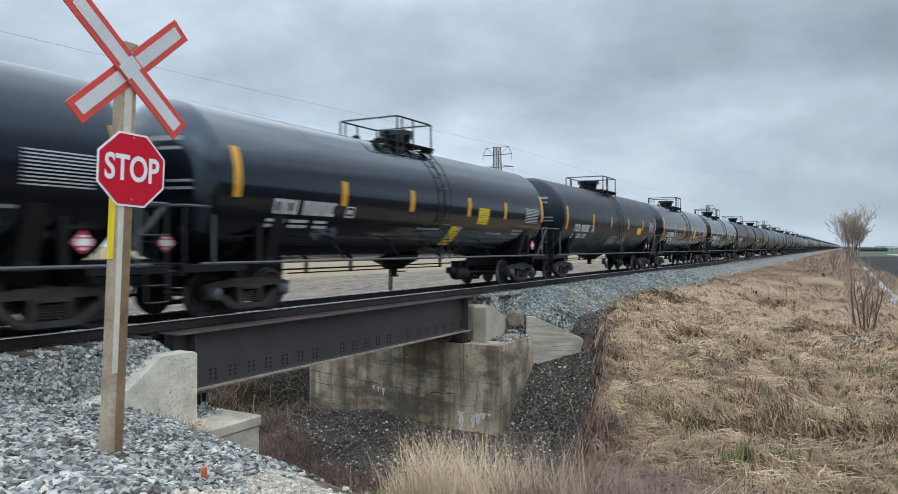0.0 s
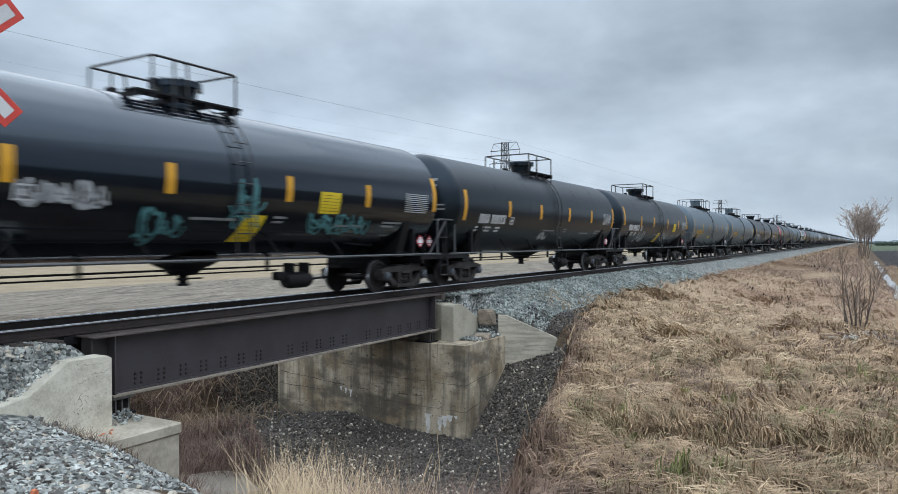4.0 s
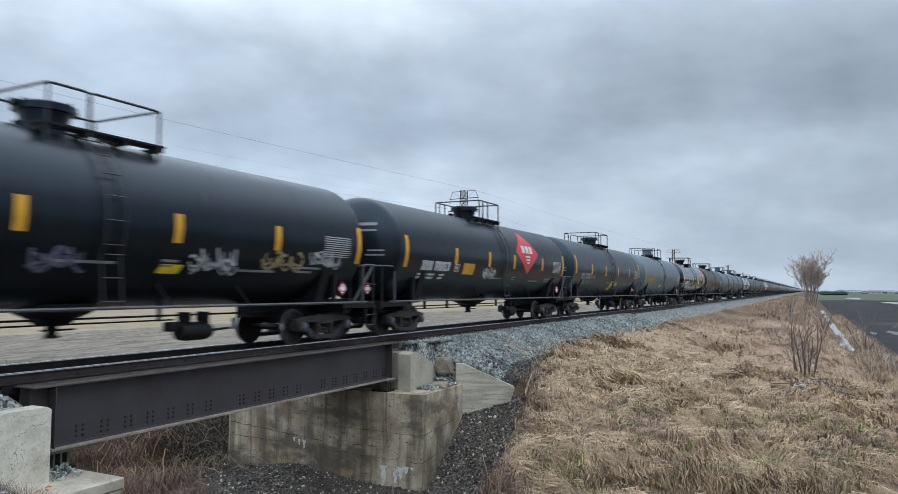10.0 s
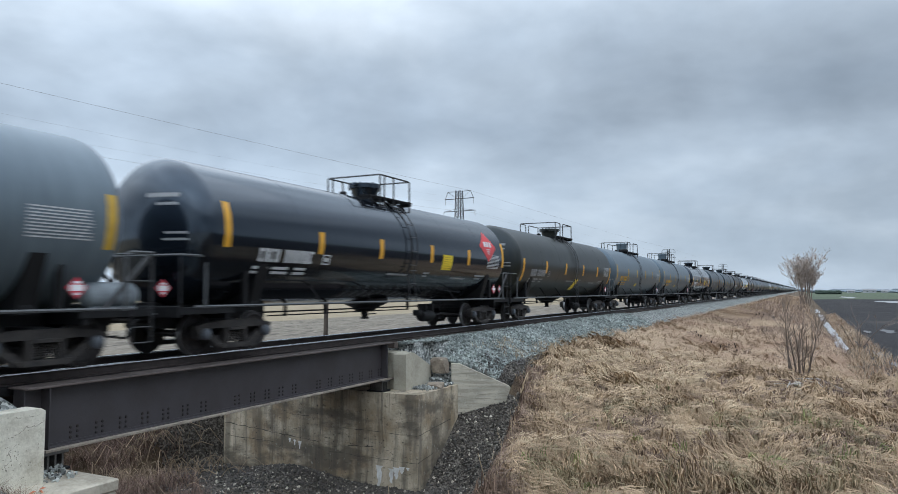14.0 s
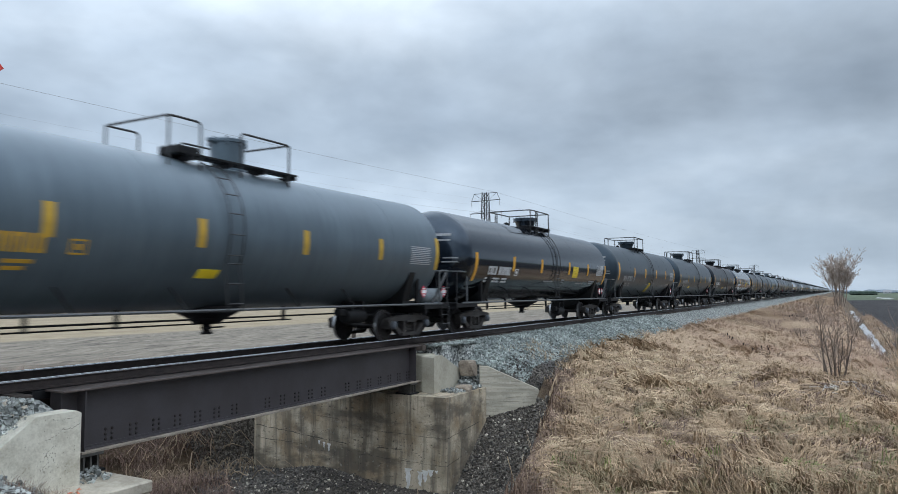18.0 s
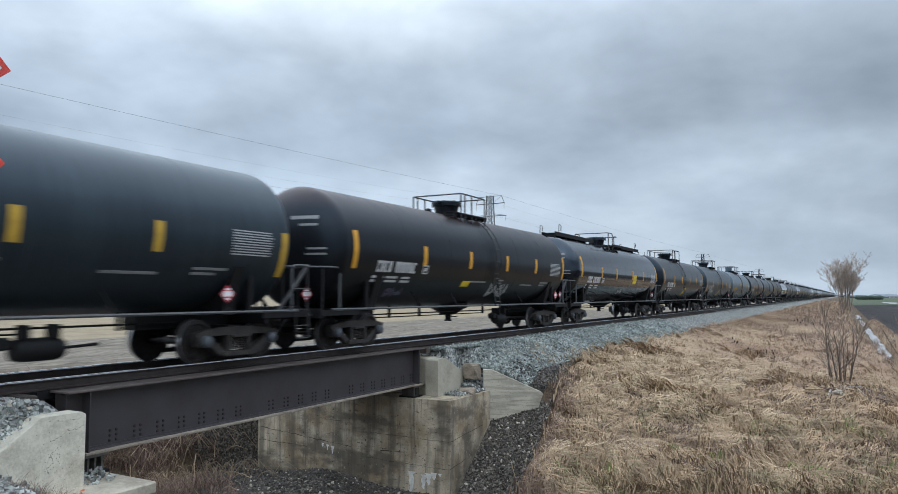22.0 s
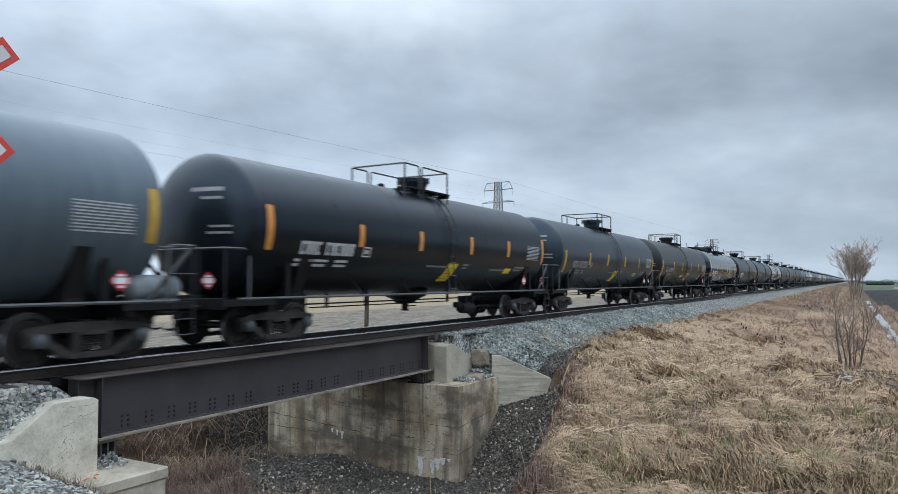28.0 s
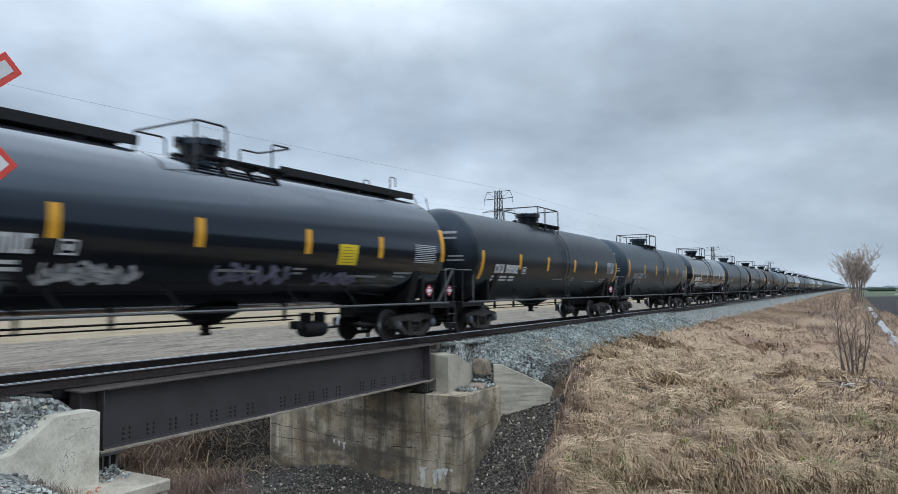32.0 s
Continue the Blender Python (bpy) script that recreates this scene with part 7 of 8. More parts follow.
    blades("ballast_tufts", x, y, rng.uniform(0.15, 0.42, len(x)), 0.0045, 0.5 + 0 * x, M_REED, "thin tan tufts rooted in the ballast", 92)
    # verge of the ditch
    x, y, _ = scatter(9000, 28, 120, -16.2, -12.6, lambda x, y: (np.abs(y + 14.2) > 0.55) | (x < 50), 39)
    blades("ditch_grass", x, y, rng.uniform(0.3, 0.7, len(x)), 0.014, 0.5 + 0 * x, M_GRASS_FAR, "dead grass along the field ditch", 40)


build_grass()


# ---- bare trees and shrubs ----
def grow(rng, at, way, length, radius, level, out, spread, shrink, kids, low=0.30):
    """Limbs: a list of bent, tapering bars, branching level by level."""
    pts, p, d = [at.copy()], at.copy(), way.normalized()
    steps = 4 if level > 0 else 3
    for i in range(steps):
        d = (d + Vector((rng.uniform(-1, 1), rng.uniform(-1, 1), rng.uniform(-0.3, 0.7))) * 0.14).normalized()
        p = p + d * (length / steps)
        pts.append(p.copy())
    out.append((pts, radius, radius * (0.45 if level else 0.25), level))
    if level == 0:
        return
    for k in range(kids[level - 1]):
        s = rng.uniform(low, 1.0)
        i = min(steps - 1, int(s * steps))
        q = pts[i].lerp(pts[i + 1], s * steps - i)
        side = Vector((rng.uniform(-1, 1), rng.uniform(-1, 1), rng.uniform(-0.15, 0.75))).normalized()
        grow(rng, q, d * (1 - spread) + side * spread, length * shrink * rng.uniform(0.7, 1.15), radius * (0.42 if level > 1 else 0.55), level - 1, out, spread, shrink, kids)


def limb_geo(limbs, lo=None):
    g = ([], [])
    V, F = [], []
    for pts, r0, r1, level in limbs:
        n = 3 if level < 2 else 6
        o = len(V)
        for i, p in enumerate(pts):
            d = (pts[min(i + 1, len(pts) - 1)] - pts[max(i - 1, 0)]).normalized()
            s = d.cross(Vector((0.31, 0.52, 0.79))).normalized()
            u = s.cross(d)
            r = r0 + (r1 - r0) * i / (len(pts) - 1)
            for k in range(n):
                a = 2 * math.pi * k / n
                V.append(tuple(p + s * (r * math.cos(a)) + u * (r * math.sin(a))))
        for i in range(len(pts) - 1):
            for k in range(n):
                F.append((o + i * n + k, o + i * n + (k + 1) % n, o + (i + 1) * n + (k + 1) % n, o + (i + 1) * n + k))
    return V, F


M_BARK = material("grey_brown_bark", (0.26, 0.20, 0.16), 0.9, second=(0.15, 0.11, 0.09), scale=4, bump=0.2)
M_STEM = material("dark_shrub_bark", (0.165, 0.125, 0.10), 0.9, second=(0.09, 0.068, 0.055), scale=5, bump=0.2)
M_SHRUB = material("brown_shrub_twigs", (0.31, 0.235, 0.185), 0.9, second=(0.20, 0.15, 0.115), scale=1, island=0.3)
M_TWIGS_FAR = material("bare_twigs", (0.50, 0.42, 0.36), 0.9, second=(0.38, 0.31, 0.26), scale=1, island=0.3)


def build_tree(name, label, x, y, high, stems, seed, radius, levels=3, kids=(7, 6, 5), spread=0.42, flare=0.28, shrink=0.52, first=0.55, base=0.0, low=0.3):
    rng = random.Random(seed)
    limbs = []
    for k in range(stems):
        a = 2 * math.pi * k / stems + rng.uniform(-0.3, 0.3)
        way = Vector((math.cos(a) * flare * rng.uniform(0.5, 1.2), math.sin(a) * flare * rng.uniform(0.5, 1.2), 1))
        at = Vector((x + math.cos(a) * (radius * 1.2 + base * rng.random()), y + math.sin(a) * (radius * 1.2 + base * rng.random()), float(height(x, y)) - 0.15))
        grow(rng, at, way, high * first * rng.uniform(0.85, 1.1), radius * rng.uniform(0.6, 1.0), levels, limbs, spread, shrink, kids, low)
    tree = thing(name, label, "tree" if "tree" in name else "shrub", (0, 0, 0))
    thick = [l for l in limbs if l[3] >= levels]
    for l in thick:
        part("trunk" if "tree" in name else "stem", limb_geo([l]), M_BARK if "tree" in name else M_STEM, tree)
    ob = part("crown", limb_geo([l for l in limbs if l[3] < levels]), M_TWIGS_FAR if "tree" in name else M_SHRUB, tree)
    tagged(ob, "bare branching twigs", kind="stuff")
    return tree


build_tree("bare_tree", "bare multi-stemmed tree standing beside the embankment", 196.5, -12.4, 16.4, 16, 7, 0.125, 3, (12, 12, 15), 0.52, 0.18, 0.34, 0.62, 0.9, 0.36)
build_tree("bare_shrub", "bare brown multi-stemmed shrub on the grassy bank", 32.4, -11.88, 3.2, 11, 8, 0.040, 3, (5, 6, 6), 0.55, 0.27, 0.40, 0.74, 0.34, 0.26)
build_tree("bare_shrub", "low bare shrub beside the field ditch", 53, -15.2, 2.7, 4, 9, 0.034, 2, (3, 4), 0.42, 0.9, 0.5, 0.8)
build_tree("bare_shrub", "thin bare shrub beside the field ditch", 75, -13.2, 2.6, 5, 10, 0.05, 2, (5, 5), 0.5, 0.4, 0.55, 0.7)
build_tree("bare_shrub", "dark bare shrub on the embankment", 118, -9.6, 4.0, 6, 12, 0.06, 2, (6, 6), 0.45, 0.35, 0.5, 0.7)
for i, (x, y, h) in enumerate(((60, -9.5, 1.2), (84, -10.5, 1.6), (97, -8.2, 1.3), (66, -13.0, 2.2), (130, -11.5, 2.6), (150, -12.2, 3.0))):
    build_tree("dead_weed_clump", "clump of dark dead weeds on the embankment", x, y, h, 7, 40 + i, 0.03, 1, (6,), 0.5, 0.55, 0.5, 0.8)


# ---- pylons and wires ----
M_STEEL = material("galvanised_lattice_steel", (0.035, 0.037, 0.042), 0.7, 0.2, second=(0.024, 0.026, 0.03))
M_WIRE = plain("weathered_conductor", (0.24, 0.25, 0.26), 0.6, 0.2)
PYLONS = [(-66, 131), (243, 105), (678, 99), (1113, 93)]


def pylon_parts(m_scale=1.0):
    b = 0.10
    def half(z):
        return float(table([(0, 3.4), (22, 1.45), (41, 0.95)], z))
    levels = [0, 6, 11, 15.5, 19.5, 23, 26, 29, 31.6, 34, 36.3, 38.5, 40.6]
    legs = []
    for sx in (-1, 1):
        for sy in (-1, 1):
            legs.append(tube([(sx * half(z), sy * half(z), z) for z in (0, 22, 40.8)], 0.17, 4))
    bracing = ([], [])
    for z0, z1 in zip(levels, levels[1:]):
        for sx, sy, tx, ty in ((-1, -1, 1, -1), (1, -1, 1, 1), (1, 1, -1, 1), (-1, 1, -1, -1)):
            h0, h1 = half(z0), half(z1)
            bracing = join(bracing, tube([(sx * h0, sy * h0, z0), (tx * h1, ty * h1, z1)], 0.08, 3), tube([(tx * h0, ty * h0, z0), (sx * h1, sy * h1, z1)], 0.08, 3), tube([(sx * h1, sy * h1, z1), (tx * h1, ty * h1, z1)], 0.06, 3))
    def arm(z, w, rise, tip):
        g = tube([(0.3, -w, z), (0.3, w, z)], 0.10, 4)
        g = join(g, tube([(-0.3, -w, z), (-0.3, w, z)], 0.10, 4))
        for s in (-1, 1):
            g = join(g, tube([(0, s * half(z + rise) , z + rise), (0, s * tip, z + rise)], 0.10, 4) if rise > 2 else tube([(0, s * half(z), z + rise), (0, s * w, z)], 0.07, 4))
            if rise > 2:
                g = join(g, tube([(0, s * tip, z + rise), (0, s * w, z)], 0.10, 4), tube([(0, s * half(z), z), (0, s * tip, z + rise)], 0.06, 3))
        return g
    return legs, bracing, arm(37.7, 6.3, 2.8, 5.0), arm(32.9, 7.0, 0.9, 0)


def build_pylons():
    legs, bracing, top, low = pylon_parts()
    metal = [mesh("leg", g, M_STEEL) for g in legs]
    mb, mt, ml = mesh("bracing", bracing, M_STEEL), mesh("upper_crossarm", top, M_STEEL), mesh("lower_crossarm", low, M_STEEL)
    ins = mesh("insulator_string", join(*[lathe([(-0.14 * i, 0.05), (-0.14 * i - 0.04, 0.15), (-0.14 * i - 0.09, 0.05)], "z", 6) for i in range(16)]), M_WIRE)
    for k, (x, y) in enumerate(PYLONS):
        py = thing("transmission_tower", "grey steel lattice transmission tower in the far field", "tower", pose(x, y, -1.2, 0, 0, -4.8), "transmission towers")
        for me in metal:
            part("leg", me, None, py)
        tagged(part("bracing", mb, None, py), kind="stuff")
        part("upper_crossarm", mt, None, py)
        part("lower_crossarm", ml, None, py)
        for yy, z in ((-6.2, 37.7), (6.2, 37.7), (-6.9, 32.9), (6.9, 32.9)):
            tagged(part("insulator_string", ins, None, py, at=(0, yy, z)), kind="stuff")
    for (x0, y0), (x1, y1) in zip(PYLONS[:3], PYLONS[1:4]):
        for off, z, sag, thick in ((-6.2, 35.4, 3.0, 0.010), (6.2, 35.4, 3.0, 0.010), (-6.9, 30.6, 3.0, 0.020), (-4.9, 39.3, 1.2, 0.030)):
            path = []
            for i in range(25):
                s = i / 24
                path.append((x0 + (x1 - x0) * s + 0.084 * off, y0 + (y1 - y0) * s + off, z - 4 * sag * s * (1 - s)))
            lone("power_line", tube(path, thick, 4), M_WIRE, "thin overhead power line between the towers", "wire", group="power lines")


build_pylons()


# ---- far side and distance ----
def build_far():
    lone("fence_post", join(box(-0.085, -0.085, -1.4, 0.085, 0.085, 0.75, 0.012)), M_OLD_POST, "weathered timber fence post in the field", "post").matrix_basis = pose(29.3, 9.55, 0, 0, 2, 10)
    rng = random.Random(8)
    far = M_HAZED_TREES
    for i in range(190):
        x, y = rng.uniform(1100, 1700), rng.uniform(-420, -15)
        if i > 80:
            x, y = rng.uniform(1700, 2600), rng.uniform(-1200, 60)
        h = rng.uniform(2.2, 4.6) * (1.5 if i > 80 else 1.0)
        bm = bmesh.new()
        bmesh.ops.create_icosphere(bm, subdivisions=2, radius=1)
        for p in bm.verts:
            p.co *= 1 + 0.45 * noise.noise(p.co * 2.3 + Vector((i * 3.1, 0, 0)))
            p.co = Vector((x + p.co.x * h * 0.9, y + p.co.y * h * 2.6, -2 + h * 0.5 + p.co.z * h * 0.62))
        g = [tuple(p.co) for p in bm.verts], [tuple(q.index for q in f.verts) for f in bm.faces]
        bm.free()
        TREELINE.append(g)
    lone("distant_woods", join(*TREELINE), far, "hazy blue-grey line of distant woods on the horizon", "trees", "stuff")
    for x, y, w, h in ((1150, -95, 16, 5.5), (1210, -120, 12, 4.5), (1300, -160, 20, 6), (1100, -70, 9, 4)):
        house = thing("farmhouse", "small pale farm building on the horizon", "building", (x, y, -2), "distant farm buildings")
        part("wall", box(-5, -w / 2, 0, 5, w / 2, h * 0.6), M_HOUSE, house)
        part("roof", prism([(-5.4, h * 0.6), (5.4, h * 0.6), (0, h)], "y", -w / 2 - 0.4, w / 2 + 0.4), M_ROOF, house)
        for k in (-0.25, 0.2):
            part("window", box(-5.06, w * k - 0.6, h * 0.2, -5.0, w * k + 0.6, h * 0.42), M_UNDER, house)
    hedge = []
    for i in range(60):
        y = -22 - i * 0.32
        bm = bmesh.new()
        bmesh.ops.create_icosphere(bm, subdivisions=1, radius=1)
        for p in bm.verts:
            p.co *= rng.uniform(0.75, 1.15)
        hedge.append(([(700 + p.co.x * 2, y + p.co.y * 1.1, -0.6 + rng.uniform(0, 0.5) + p.co.z * 1.9) for p in bm.verts], [tuple(q.index for q in f.verts) for f in bm.faces]))
        bm.free()
    lone("hedge", join(*hedge), M_HEDGE, "low dark green hedge across the far field", "hedge", "stuff")
    # meltwater ice in the field ditch
    for x0, x1, w in ((50.5, 102, 0.30), (105, 131, 0.30), (138, 164, 0.28)):
        n = int((x1 - x0) * 3)
        v, f = [], []
        for i in range(n + 1):
            s = i / n
            x = x0 + (x1 - x0) * s
            c = -14.42 + 0.22 * noise.noise(Vector((x * 0.13, 4.0, 0))) + 0.10 * noise.noise(Vector((x * 0.7, 1.0, 0)))
            taper = min(1.0, s * 9, (1 - s) * 9) ** 0.6 + 0.03
            lo = w * taper * (1 + 0.9 * noise.noise(Vector((x * 0.22, 9.0, 0))) + 0.35 * noise.noise(Vector((x * 2.7, 2.0, 0))))
            hi = w * taper * (1 + 0.9 * noise.noise(Vector((x * 0.2, 17.0, 0))) + 0.35 * noise.noise(Vector((x * 2.5, 6.0, 0))))
            v += [(x, c - lo, -2.50), (x, c + hi, -2.50), (x, c - lo, -2.56), (x, c + hi, -2.56)]
        for i in range(n):
            o = i * 4
            f += [(o, o + 4, o + 5, o + 1), (o, o + 2, o + 6, o + 4), (o + 1, o + 5, o + 7, o + 3)]
        lone("ditch_ice", (v, f), M_ICE, "thin grey-white ice in the field ditch", "ice", group="patches of ice")
    for x, y, sx, sy in ((392, -31.5, 40, 2.8), (248, -35.5, 18, 3.4), (70, -16.9, 2.0, 0.25), (72, -18.6, 3.0, 0.5), (48, -15.9, 1.8, 0.22), (40.6, -16.1, 1.3, 0.26), (110, -25.0, 4, 0.5)):
        n = 28
        level = float(height(x, y)) + 0.06
        v = [(x, y, level)] + [(x + sx * math.cos(a) * (1 + 0.25 * math.sin(3 * a)), y + sy * math.sin(a) * (1 + 0.3 * math.sin(5 * a + 1)), level) for a in [2 * math.pi * k / n for k in range(n)]]
        v2 = [(p[0], p[1], p[2] - 0.05) for p in v[1:]]
        f = [(0, 1 + k, 1 + (k + 1) % n) for k in range(n)] + [(1 + k, 1 + n + k, 1 + n + (k + 1) % n, 1 + (k + 1) % n) for k in range(n)]
        lone("meltwater_pool", (v + v2, f), M_ICE if x > 200 else M_WET, "shallow grey-white meltwater lying on the ploughed field", "puddle", group="pools on the field")


TREELINE = []
M_HEDGE = material("dark_hedge_leaves", (0.05, 0.075, 0.055), 0.9, second=(0.03, 0.045, 0.035), scale=0.5)
# distance haze is mixed into this pale bluish woods colour
M_HAZED_TREES = material("hazed_bare_woods", (0.20, 0.235, 0.265), 0.95, second=(0.15, 0.175, 0.20), scale=0.1)
M_HOUSE = plain("pale_siding", (0.36, 0.37, 0.38), 0.8)
M_ROOF = plain("grey_shingle", (0.22, 0.22, 0.23), 0.9)
M_WET = material("wet_pale_silt", (0.115, 0.112, 0.112), 0.6, second=(0.055, 0.052, 0.05), scale=1.2, fine=6)
M_ICE = material("dirty_ice", (0.42, 0.44, 0.47), 0.5, second=(0.15, 0.125, 0.10), scale=1.6, fine=6, spot=0.53, bump=0.3, bump_scale=8)
build_far()


# ---- small things ----
M_MUD = material("muddy_shallow_water", (0.30, 0.245, 0.18), 0.30, second=(0.20, 0.16, 0.118), scale=1.2, fine=8, spec=0.4)


def build_pool():
    n, z = 40, -4.235
    rim = [(11.2 + 1.0 * math.cos(a) * (1 + 0.14 * math.sin(3 * a + 1)), 1.1 + 1.3 * math.sin(a) * (1 + 0.12 * math.sin(5 * a)), z) for a in [2 * math.pi * k / n for k in range(n)]]
    v = [(11.2, 1.1, z)] + rim + [(q[0], q[1], z - 0.25) for q in rim]
    f = [(0, 1 + k, 1 + (k + 1) % n) for k in range(n)] + [(1 + k, 1 + n + k, 1 + n + (k + 1) % n, 1 + (k + 1) % n) for k in range(n)]
    lone("muddy_pool", (v, f), M_MUD, "shallow muddy water lying in the gully", "puddle")


build_pool()


def build_small():
    st = thing("survey_stake", "short orange survey stake in the gravel", "stake", pose(3.51, -5.61, -1.0, 4, -6, 20))
    m = plain("faded_orange_paint", (0.55, 0.16, 0.07), 0.7)
    part("stake_body", box(-0.032, -0.02, -0.1, 0.032, 0.02, 0.17, 0.004), m, st)
    part("stake_top", prism([(-0.032, 0.17), (0.032, 0.17), (0.010, 0.205), (-0.020, 0.20)], "y", -0.02, 0.02), m, st)
    # scraps of orange flagging tape on the bridge seat
    rag = plain("orange_flagging_tape", (0.62, 0.20, 0.10), 0.6)
    for x, y, a, n in ((6.78, -1.62, 20, 0.16), (6.95, -1.70, 75, 0.12), (7.02, -1.48, -35, 0.10), (6.62, -1.75, 130, 0.14)):
        m = pose(x, y, SEAT_Z + 0.006, 0, 0, a)
        lone("flagging_tape", turned(([(0, 0, 0), (n, 0, 0.012), (n, 0.028, 0.004), (0, 0.026, 0.0), (n * 0.5, 0.012, 0.03)], [(0, 1, 4), (1, 2, 4), (2, 3, 4), (3, 0, 4), (0, 3, 2, 1)]), m), rag, "scrap of orange flagging tape on the concrete seat", "litter", group="scraps of tape")
    # driftwood and rubble by the shrub
    rng = random.Random(6)
    pile = thing("debris_pile", "small pile of broken concrete and sticks on the grass", "debris", (28.9, -12.1, float(height(28.9, -12.1))))
    for i in range(9):
        part("rubble", turned(box(-0.16, -0.10, -0.06, 0.15, 0.10, 0.06, 0.02), pose(rng.uniform(-0.6, 0.6), rng.uniform(-0.5, 0.4), 0.12 + rng.uniform(0, 0.14), rng.uniform(-30, 30), rng.uniform(-30, 30), rng.uniform(0, 180))), M_CONC, pile)
    for i in range(26):
        a = rng.uniform(0, 3.1)
        x, y, n = rng.uniform(-0.9, 0.9), rng.uniform(-0.8, 0.7), rng.uniform(0.35, 0.8)
        part("stick", tube([(x - n * math.cos(a), y - n * math.sin(a), 0.06), (x + 0.05, y + 0.03, 0.16 + rng.uniform(0, 0.22)), (x + n * math.cos(a), y + n * math.sin(a), 0.1 + rng.uniform(0, 0.3))], rng.uniform(0.012, 0.024), 5), M_TWIG if i % 3 else M_DRIFT, pile)
    heap = thing("branch_heap", "low heap of dead branches lying in the grass", "debris", (26.6, -11.25, float(height(26.6, -11.25))))
    for i in range(18):
        a = rng.uniform(-0.6, 1.2)
        x, y, n = rng.uniform(-0.5, 0.5), rng.uniform(-0.6, 0.6), rng.uniform(0.25, 0.55)
        part("stick", tube([(x - n * math.cos(a), y - n * math.sin(a), 0.05), (x, y, 0.14 + rng.uniform(0, 0.14)), (x + n * math.cos(a), y + n * math.sin(a), 0.08 + rng.uniform(0, 0.2))], rng.uniform(0.008, 0.016), 5), M_TWIG if i % 4 else M_DRIFT, heap)
    # dock stalks with dark seed heads
    for cx, cy, n in ((46.8, -6.15, 6), (42.0, -7.6, 3), (41.7, -8.6, 5), (93, -7.3, 5), (90.5, -8.9, 5)):
        for i in range(n):
            x, y = cx + rng.gauss(0, 0.9), cy + rng.gauss(0, 0.3)
            h, k = rng.uniform(0.25, 0.55), 0.42 if cx < 60 else 0.8
            weed = thing("dock_weed", "dead dock stalk with a dark brown seed head", "weed", (x, y, float(height(x, y))), "dead dock weeds")
            part("stem", tube([(0, 0, -0.04), (0.02, 0.01, h * 0.5), (0.05 * rng.uniform(-1, 1), 0.03, h)], 0.008, 5), M_TWIG, weed)
            part("seed_head", lathe([(h - 0.05, 0.01), (h + 0.02 * k, 0.075 * k), (h + 0.12 * k, 0.085 * k), (h + 0.24 * k, 0.012)], "z", 7), M_SEED, weed)
    for i in range(22):
        x, y = rng.uniform(8.6, 11.5), rng.uniform(4.5, 9)
        z = float(height(x, y))
        a = rng.uniform(0, 6.28)
        lone("fallen_branch", tube([(x, y, z + 0.05), (x + 0.5 * math.cos(a), y + 0.5 * math.sin(a), z + rng.uniform(0.3, 0.7)), (x + 1.0 * math.cos(a + 0.5), y + 1.0 * math.sin(a + 0.5), z + rng.uniform(0.3, 0.9)), (x + 1.6 * math.cos(a + 0.8), y + 1.5 * math.sin(a + 0.8), z + rng.uniform(0.1, 0.6))], rng.uniform(0.008, 0.02), 5), M_TWIG, "bare fallen branch in the brush by the bridge", "branch", group="fallen branches")




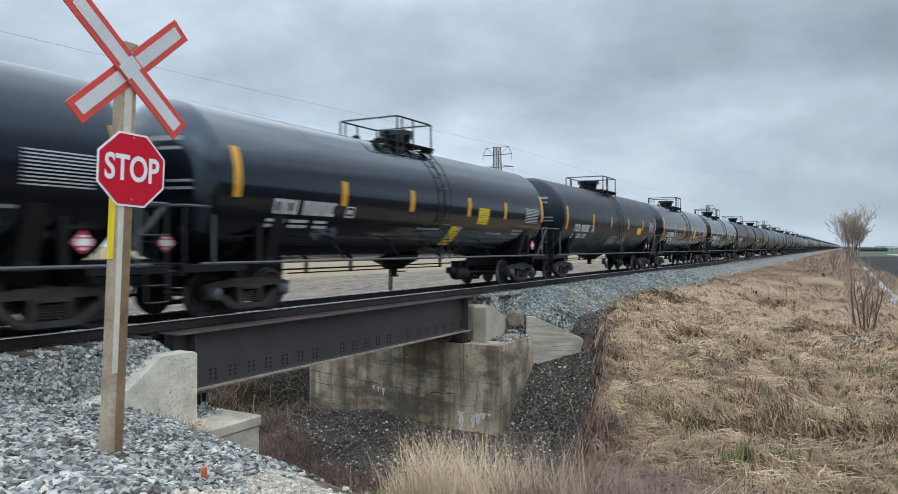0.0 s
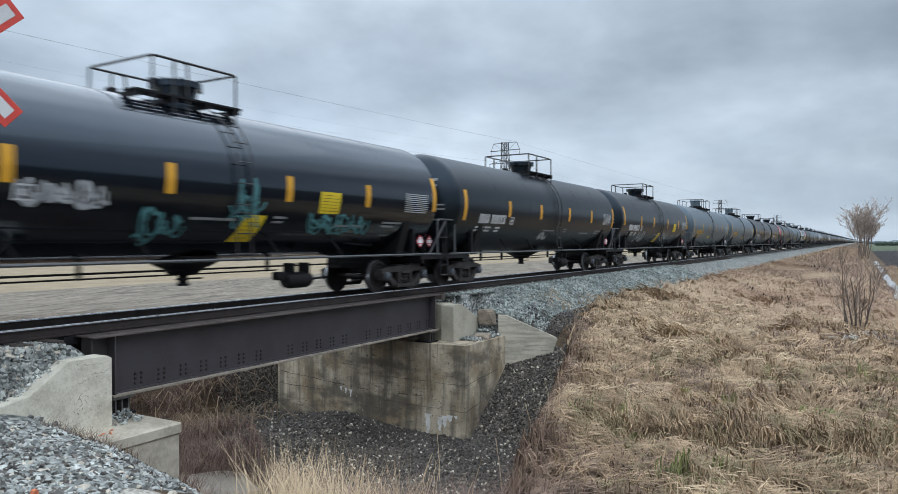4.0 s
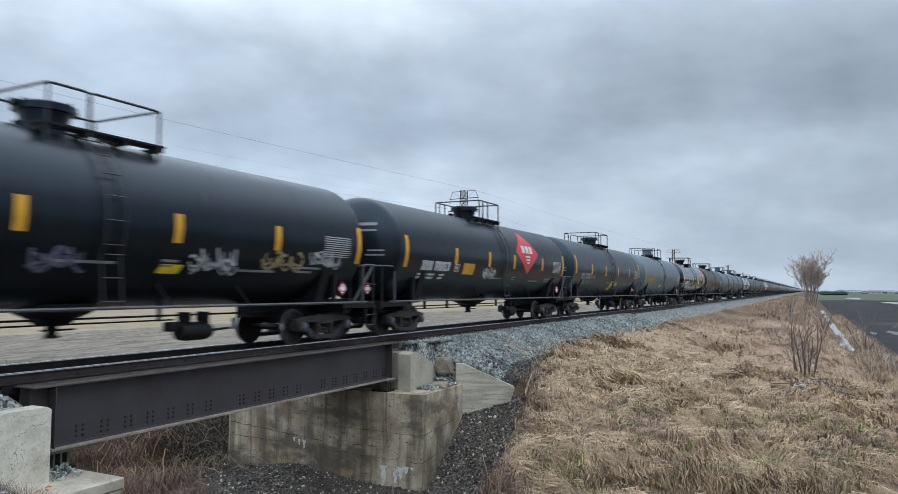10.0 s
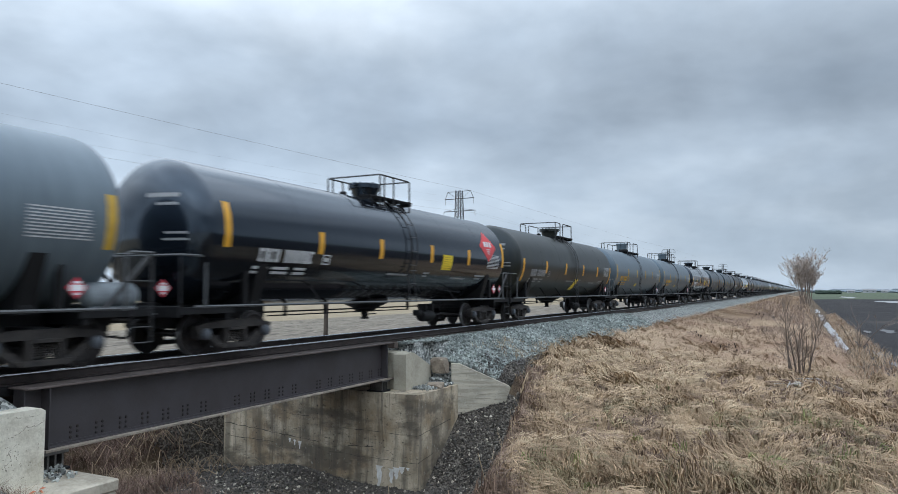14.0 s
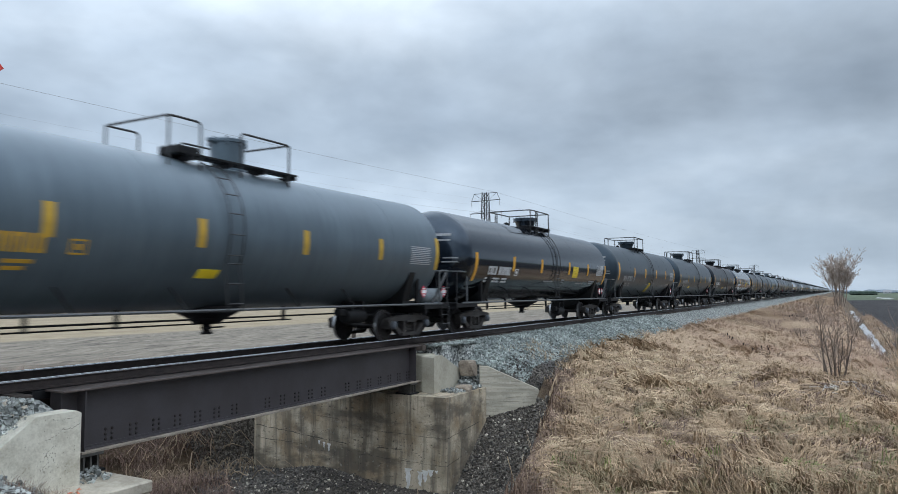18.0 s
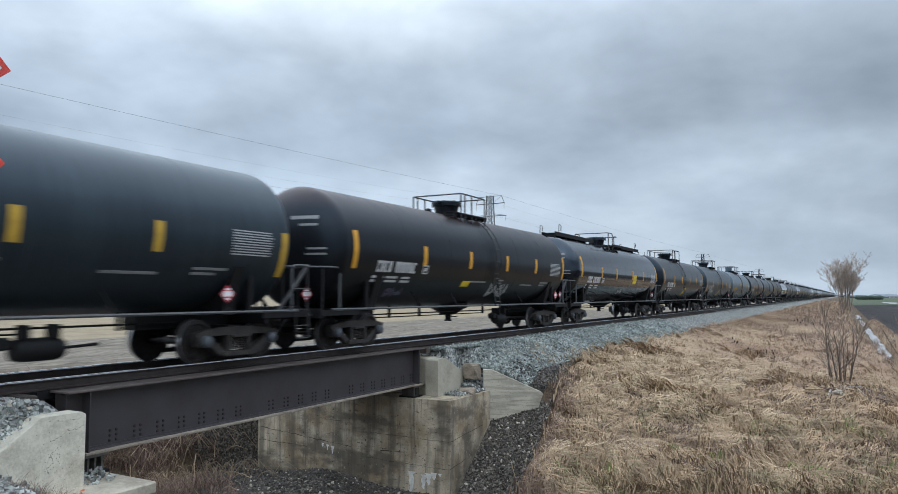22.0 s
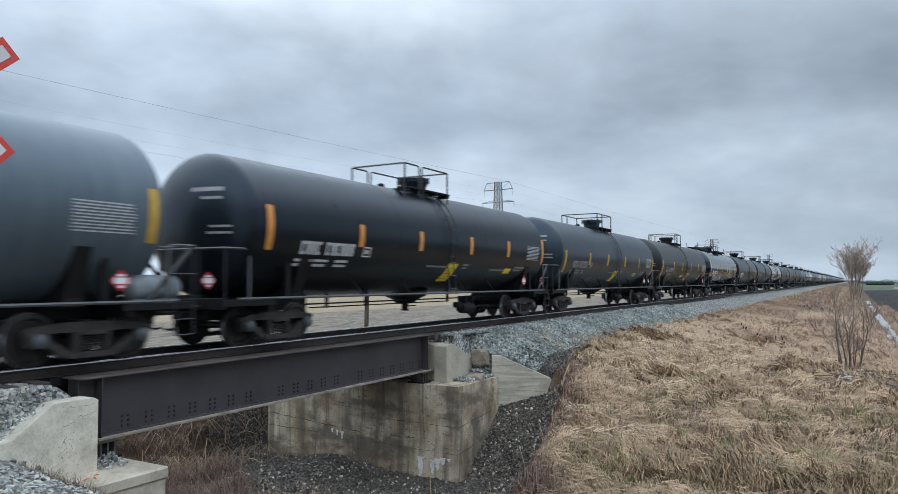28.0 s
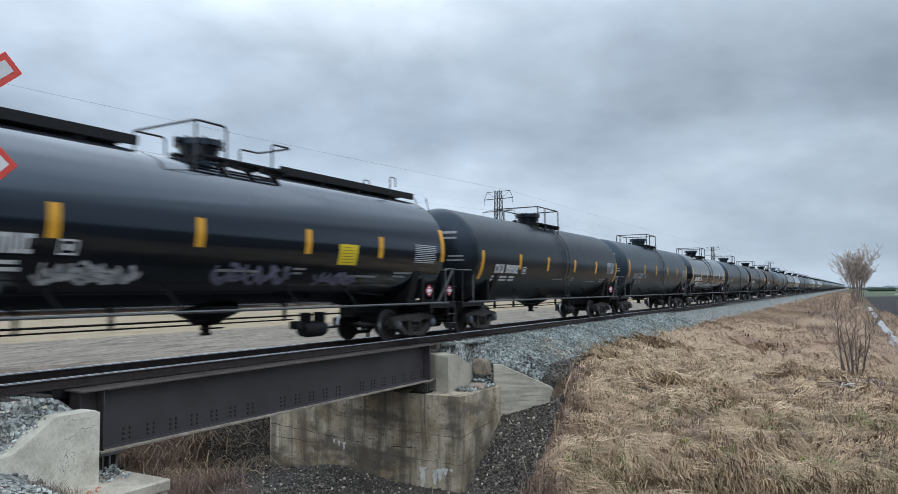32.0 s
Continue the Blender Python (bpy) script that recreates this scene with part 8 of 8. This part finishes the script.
def build_tangle():
    rng = random.Random(77)
    g = ([], [])
    for i in range(230):
        x, y = 16.2 + rng.gauss(0, 1.1), 6.3 + rng.gauss(0, 0.8)
        z, a = float(height(x, y)), rng.uniform(0, 6.28)
        L, h = rng.uniform(0.4, 1.1), rng.uniform(0.2, 0.75)
        g = join(g, tube([(x + L * s * math.cos(a + 0.5 * s), y + L * s * math.sin(a + 0.5 * s), z - 0.03 + h * math.sin(math.pi * min(1.0, s * 1.1)) * (1 - 0.25 * s)) for s in (0, 0.25, 0.5, 0.75, 1.0)], rng.uniform(0.006, 0.014), 4))
    lone("tangled_stems", g, M_TANGLE, "tangle of tan dead stems arching over the gravel bank", "brush", "stuff")
    for i in range(16):
        x, y = rng.uniform(9.0, 14.5), rng.uniform(-6.0, -2.0)
        z, a = float(height(x, y)), rng.uniform(0, 6.28)
        lone("dead_stalk", tube([(x, y, z - 0.05), (x + 0.1 * math.cos(a), y + 0.1 * math.sin(a), z + 0.5), (x + 0.3 * math.cos(a), y + 0.3 * math.sin(a), z + rng.uniform(0.8, 1.2))], 0.008, 5), M_REED, "single pale dead stalk standing in the gully", "weed", group="dead stalks")


M_DRIFT = material("silvered_dead_wood", (0.40, 0.37, 0.34), 0.85, second=(0.24, 0.21, 0.19), scale=5)
M_SEED = material("dark_brown_seed_heads", (0.045, 0.028, 0.020), 0.9, second=(0.025, 0.016, 0.012), scale=20, fine=90, bump=0.4)
M_TANGLE = material("tan_dead_stems", (0.36, 0.27, 0.18), 0.85, second=(0.20, 0.145, 0.10), scale=2, island=0.35)
build_small()
build_tangle()
build_ties()


# ---- what moves ----
def motions():
    for k, car, wheels in TRAIN:
        start = float(table(CENTRES, k))
        walk(car, [(t, pose(start - run(t), TRACK, 0)) for t in range(0, 33)])
        # wheels roll while the car is near
        t0, t1 = (start - 70) / 15.7, (start + 25) / 15.7
        f0, f1 = max(0, math.ceil(t0 * FPS)), min(32 * FPS, math.floor(t1 * FPS))
        if not wheels or f1 <= f0:
            continue
        for w in wheels:
            x = w.matrix_basis.translation.x
            rows = [] if f0 == 0 else [(0.0, pose(x, 0, 0.46))]
            rows += [(f / FPS, pose(x, 0, 0.46, 0, -math.degrees((run(f / FPS) - run(f0 / FPS)) / 0.46), 0)) for f in range(f0, f1 + 1)]
            if f1 < 32 * FPS:
                rows.append((32.0, rows[-1][1]))
            walk(w, rows)


motions()
